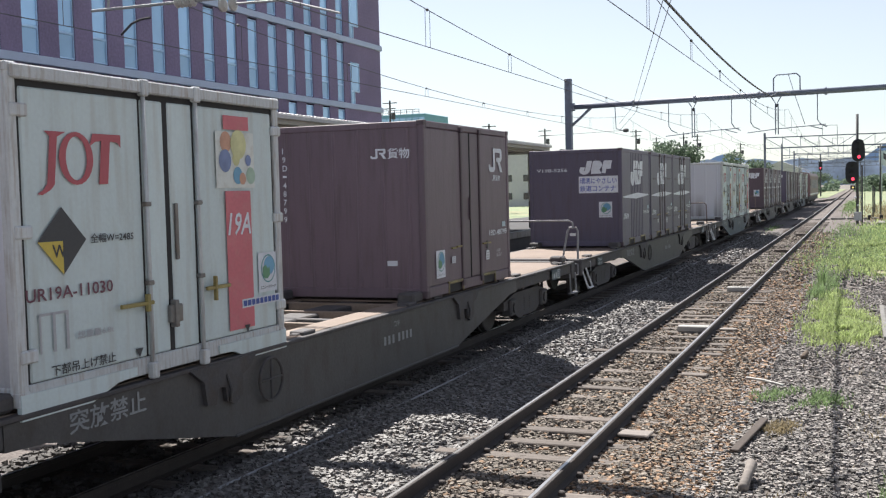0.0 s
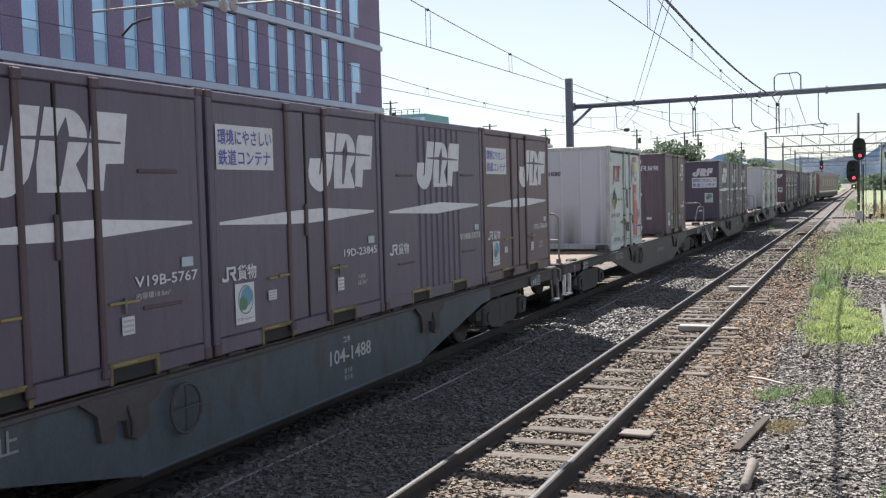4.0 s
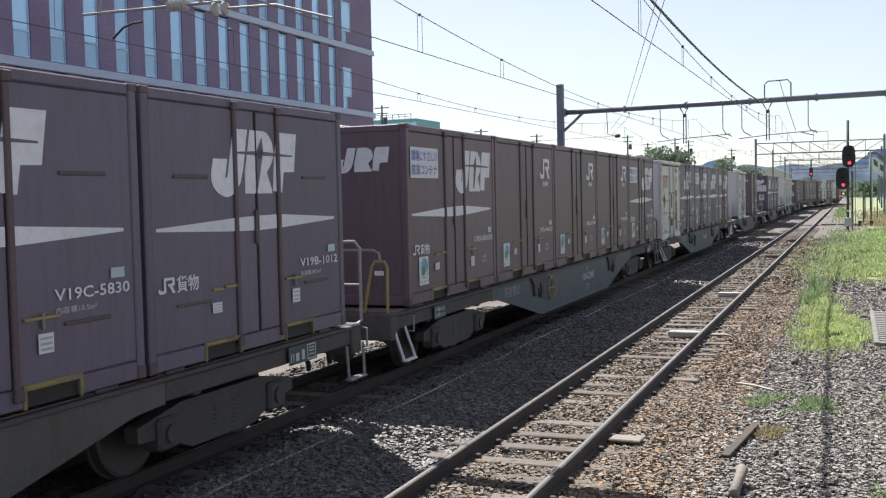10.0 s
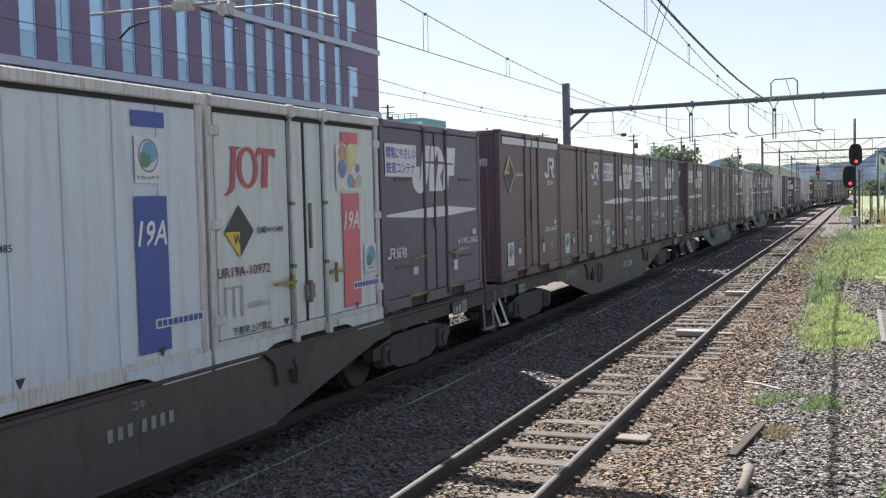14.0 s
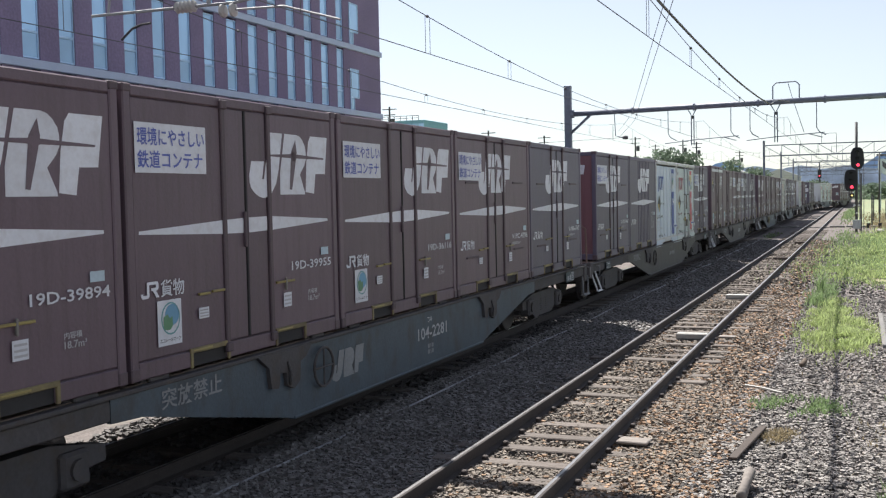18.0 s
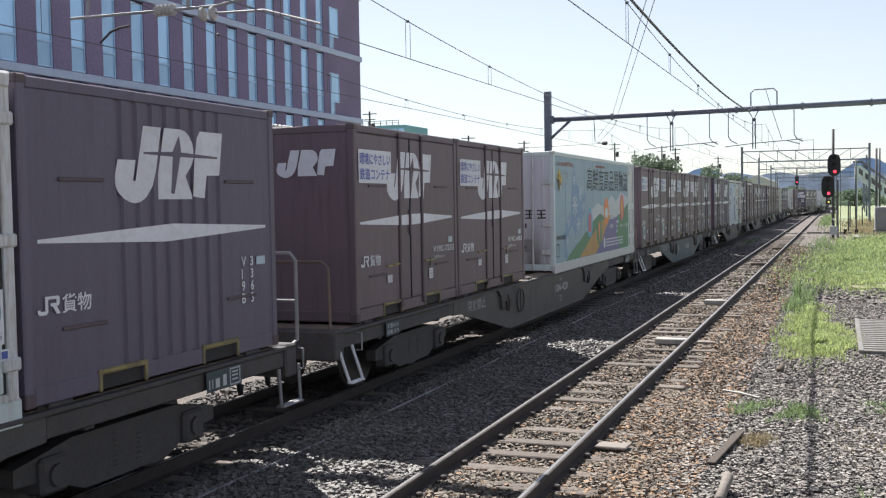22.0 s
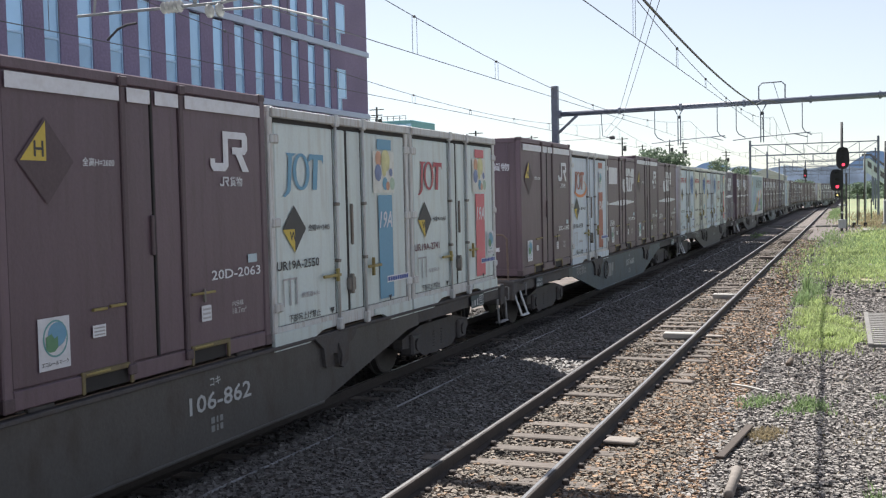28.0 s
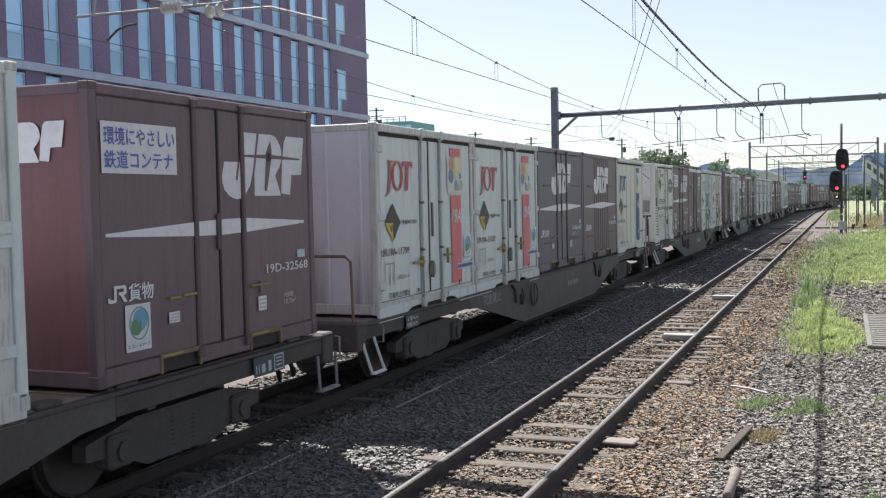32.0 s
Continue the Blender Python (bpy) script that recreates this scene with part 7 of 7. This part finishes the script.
    print_on("outline", "plate_outline", [rect(.40, .015, .59, .03), rect(.40, .17, .59, .185), rect(.40, .03, .415, .17), rect(.575, .03, .59, .17)], SILL_WHITE, pl, Matrix.Translation((0, 0, .003)))
    print_on("data_bars", "plate_bars", [rect(.04, .03, .055, .12), rect(.09, .03, .105, .12), rect(.15, .03, .22, .12), rect(.28, .03, .34, .14), rect(.44, .06, .55, .075), rect(.44, .10, .55, .115), rect(.44, .135, .55, .15)], SILL_WHITE, pl, Matrix.Translation((0, 0, .003)))
    return w


def locomotive():
    w = thing("locomotive", "dull red electric locomotive with grey skirt hauling the train", "locomotive")
    prof = [(-1.4, 1.0), (1.4, 1.0), (1.4, 3.35), (1.2, 3.7), (-1.2, 3.7), (-1.4, 3.35)]
    part("body", Geo().slab(prof, lambda a, z: (a, -9.6, z), lambda a, z: (a, 9.6, z)), LOCO, w)
    part("cab", Geo().slab(prof, lambda a, z: (a, 9.6, z), lambda a, z: (a * .92, 10.2, z if z < 2 else 2 + (z - 2) * .96)), LOCO, w)
    part("stripe", Geo().box(1.4, 1.41, -9.6, 9.6, 1.15, 1.32), WHITE_BAR, w, "pale side stripe")
    for y in (-8.9, 8.9):
        part("cab_window", Geo().box(1.4, 1.415, y - .35, y + .35, 2.3, 3.0), DARKGLASS, w)
    for y in (-6, -4, -2, 0, 2, 4, 6):
        part("side_grille", Geo().cbox(1.4, 1.43, y - .6, y + .6, 1.9, 2.9, .01), GREY_BAR, w)
    part("skirt", Geo().cbox(-1.3, 1.3, -9.9, 9.9, .5, 1.0, .05), UNDER, w)
    part("roof_gear", Geo().cbox(-.6, .6, -7, 7, 3.68, 3.85, .03).tube([(-.8, -5, 3.85), (0, -4, 4.6), (.8, -5, 3.85)], .04, 6).tube([(-.8, -4.6, 4.62), (.8, -4.6, 4.62)], .03, 6).tube([(-.8, 5, 3.85), (0, 6, 4.4), (.8, 5, 3.85)], .04, 6), GREY_BAR, w)
    for y in (-6.5, 0, 6.5):
        bogie(w, y)
    return w


# ---------------------------------------------------------------- the train: wagons by the place of their front container's front edge at the start
TRAIN = []


def couple(front, paint, loads, slots=(), near_rail=False):
    """loads: (rear edge of the container along the train, its length, a function that builds it)."""
    w = wagon(paint, slots, near_rail, front_rail=front in (-40.5, -121.5, -182.65), mark=front in (-80.5, -141.4), number={0.5: "104-1488", -19.75: "104-2240", -40.5: "107-1284", -80.5: "104-2281", -100.7: "104-420", -141.4: "107-668", -161.75: "106-862"}.get(front, ""), wheel_paint=YELLOW_BAR if front == -19.75 else UNDER, stand={-19.75: YELLOW_BAR, 0.5: BROWN_BAR, -80.5: BROWN_BAR, 41.3: GREY_BAR}.get(front))
    centre = front - 9.44
    carried = []
    for rear, length, make in loads:
        carried.append((make(), rear + length / 2 - centre))
    TRAIN.append((w, centre, carried))


def slot(front, k):
    """Rear edge of slot k, counted from the rear."""
    return front - 18.875 + 3.775 * k + .03


B, P = brown_container, pale_container
# ahead of the first gap
couple(20.9, SILL_GREY, [(5.72, L, lambda: P("UR19A-11030", "rose", end="code")), (13.30, L, lambda: B("19D-48799", MAROON, "hook", end="bars column"))], (0, 2, 4), near_rail=True)
couple(41.3, SILL_TAUPE, [(26.12, L, lambda: B("V19B-5256", VIOLET, bars="ribs", eco=False, end="mark code sign eco")), (slot(41.3, 2), L, lambda: B("V19C-3310", VIOLET, vent=True, eco=False)),
                         (slot(41.3, 3), L, lambda: B("V19B-2204", VIOLET, vent=True, eco=False))], (0, 4))
couple(61.7, SILL_BLUE, [(slot(61.7, 1), L, lambda: P("", "badge")), (slot(61.7, 2), L, lambda: P("", "badge")), (slot(61.7, 3), L, lambda: P("", "rose"))], (0,))
couple(82.1, SILL_GREY, [(slot(82.1, k), L, lambda k=k: B("", MAROON if k % 2 else VIOLET, "mark", vent=True, end="mark eco")) for k in (1, 2, 3, 4)])
couple(102.5, SILL_GREY, [(slot(102.5, k), L, lambda k=k: B("", VIOLET if k % 2 else MAROON, "hook", end="mark")) for k in (1, 2, 3, 4)])
couple(122.9, SILL_BLUE, [(slot(122.9, k), L, lambda k=k: P("", "badge") if k in (1, 4) else B("", MAROON, "mark")) for k in range(5)])
# full wagons behind it
couple(0.5, SILL_BLUE, [(slot(.5, 4), L, lambda: B("19D-38601", MAROON, sign=True)), (slot(.5, 3), L, lambda: B("V19B-5573", VIOLET, bars="ribs", vent=True, eco=False)),
                        (slot(.5, 2), L, lambda: B("19D-23845", VIOLET, sign=True)), (slot(.5, 1), L, lambda: B("V19B-5767", VIOLET, vent=True, eco=False)), (slot(.5, 0), L, lambda: P("UR19A-10209", "badge"))])
couple(-19.75, SILL_BLUE, [(slot(-19.75, 4), L, lambda: B("19D-41556", MAROON, sign=True)), (slot(-19.75, 3), L, lambda: B("19D-42583", MAROON, "hook")),
                           (slot(-19.75, 2), L, lambda: B("19D-47784", MAROON, "hook")), (slot(-19.75, 1), L, lambda: B("19D-44605", MAROON, "hook")), (slot(-19.75, 0), L, lambda: B("19D-80693", MAROON, sign=True, end="mark"))])
couple(-40.5, SILL_TAUPE, [(slot(-40.5, 4), L, lambda: B("V19B-1012", VIOLET, vent=True, eco=False)), (slot(-40.5, 3), L, lambda: B("V19C-5830", VIOLET, vent=True, sign=True, eco=False)),
                          (slot(-40.5, 2), L, lambda: B("19D-80661", MAROON, sign=True)), (slot(-40.5, 1), L, lambda: B("19D-45312", MAROON, "hook")), (slot(-40.5, 0), L, lambda: B("20D-6467", MAROON, "hook", tall=True, end="bars"))])
couple(-60.3, SILL_TAUPE, [(slot(-60.3, 4), L, lambda: B("V19C-562", VIOLET, vent=True, sign=True, eco=False)), (slot(-60.3, 3), L, lambda: P("UR19A-10972", "rose")),
                          (slot(-60.3, 2), L, lambda: P("UR19A-1699", "blue", smooth=True)), (slot(-60.3, 1), L, lambda: B("V19B-5109", VIOLET, bars="ribs", eco=False, code_upright=True)),
                          (slot(-60.3, 0), L, lambda: B("V19C-4467", VIOLET, vent=True, sign=True, eco=False, end="mark"))])
couple(-80.5, SILL_BLUE, [(slot(-80.5, 4), L, lambda: B("V19B-6747", VIOLET, vent=True, eco=False)), (slot(-80.5, 3), L, lambda: B("V19C-4296", MAROON, vent=True, sign=True, eco=False)),
                          (slot(-80.5, 2), L, lambda: B("19D-36116", MAROON, sign=True)), (slot(-80.5, 1), L, lambda: B("19D-39955", MAROON, sign=True)), (slot(-80.5, 0), L, lambda: B("19D-39894", MAROON, sign=True, end="mark"))])
couple(-100.7, SILL_GREY, [(-109.9, 9.2, lambda: long_container(None)), (-115.80, L, lambda: B("V19C-4883", MAROON, vent=True, sign=True, eco=False)),
                           (-119.56, L, lambda: B("V19C-7233", MAROON, vent=True, sign=True, eco=False, end="mark"))])
couple(-121.5, SILL_GREY, [(slot(-121.5, 4), L, lambda: B("V19B-3363", VIOLET, bars="ribs", vent=True, eco=False, code_upright=True)), (slot(-121.5, 3), L, lambda: P("UR19A-11953", "rose")),
                           (slot(-121.5, 2), L, lambda: P("UR17A-70120", "globe", super_mark=True)), (slot(-121.5, 1), L, lambda: P("UR17A-70240", "globe", super_mark=True)),
                           (slot(-121.5, 0), L, lambda: P("UR17A-70099", "globe", super_mark=True, end="globe"))])
couple(-141.4, SILL_BLUE, [(slot(-141.4, 4), L, lambda: B("V19B-7005", MAROON, vent=True, eco=False)), (slot(-141.4, 3), L, lambda: B("20D-1988", MAROON, "hook", tall=True)),
                           (slot(-141.4, 2), L, lambda: B("19D-19714", MAROON, sign=True, blank=True, eco="faded")), (slot(-141.4, 1), L, lambda: P("UR19A-15578", "swoosh")),
                           (slot(-141.4, 0), L, lambda: B("20D-1845", MAROON, "hook", tall=True, end="bars"))])
couple(-161.75, SILL_GREY, [(slot(-161.75, 4), L, lambda: P("UR19A-2741", "rose")), (slot(-161.75, 3), L, lambda: P("UR19A-2550", "sky")), (slot(-161.75, 2), L, lambda: B("20D-2063", MAROON, "hook", tall=True)),
                            (slot(-161.75, 1), L, lambda: B("19G-16261", MAROON, sign=True)), (slot(-161.75, 0), L, lambda: cool_container(None))])
couple(-182.65, SILL_GREY, [(slot(-182.65, 4), L, lambda: P("UR19A-142", "blue", smooth=True)), (slot(-182.65, 3), L, lambda: B("V19B-5059", MAROON, bars="ribs", vent=True, eco=False)),
                            (slot(-182.65, 2), L, lambda: B("V19B-6007", VIOLET, vent=True, eco=False)), (slot(-182.65, 1), L, lambda: P("UR19A-11139", "rose")), (slot(-182.65, 0), L, lambda: P("UR19A-11799", "rose"))])
couple(-203.17, SILL_GREY, [(slot(-203.17, 4), L, lambda: B("19D-32568", MAROON, sign=True, end="mark")), (-216.9, 9.2, lambda: long_container(None, plain=True))])
TRAIN.append((locomotive(), 135.2, []))


def run(t):
    """How far the train has gone after t seconds: it gathers speed."""
    q = t / 32
    return 142.0034 * q + 78.2804 * q ** 2 - 18.3159 * q ** 3 + 11.6918 * q ** 4


def track_x(y):
    """The train's track joins the near one beyond the platform."""
    q = min(1.0, max(0.0, (y - 137) / 50))
    return TRACK_FAR + (TRACK_NEAR - TRACK_FAR) * q * q * (3 - 2 * q)


def on_track(y):
    xa, xb = track_x(y - 7.1), track_x(y + 7.1)
    return pose((xa + xb) / 2, y, 0, 0, 0, math.degrees(math.atan2(xa - xb, 14.2)))


RADIUS = 0.435


def roll_rows():
    """Times at which a wheel has turned by another sixth of a turn."""
    rows, n = [], 0
    while True:
        goal = n * math.pi / 3 * RADIUS
        if goal > run(32.0):
            break
        lo, hi = 0.0, 32.0
        for _ in range(40):
            mid = (lo + hi) / 2
            lo, hi = (mid, hi) if run(mid) < goal else (lo, mid)
        rows.append((lo, -60.0 * n))
        n += 1
    rows[0] = (0.0, 0.0)
    rows.append((32.0, -math.degrees(run(32.0) / RADIUS)))
    return rows


def motions():
    turns = roll_rows()
    for axle, dy in WHEELS:
        walk(axle, [(t, pose(0, dy, RADIUS, a)) for t, a in turns])
    times = [0.5 * i for i in range(65)]
    for w, centre, carried in TRAIN:
        ways = [(t, on_track(centre + run(t))) for t in times]
        walk(w, ways)
        for c, dy in carried:
            walk(c, [(t, m @ Matrix.Translation((0, dy, DECK_Z))) for t, m in ways])


motions()
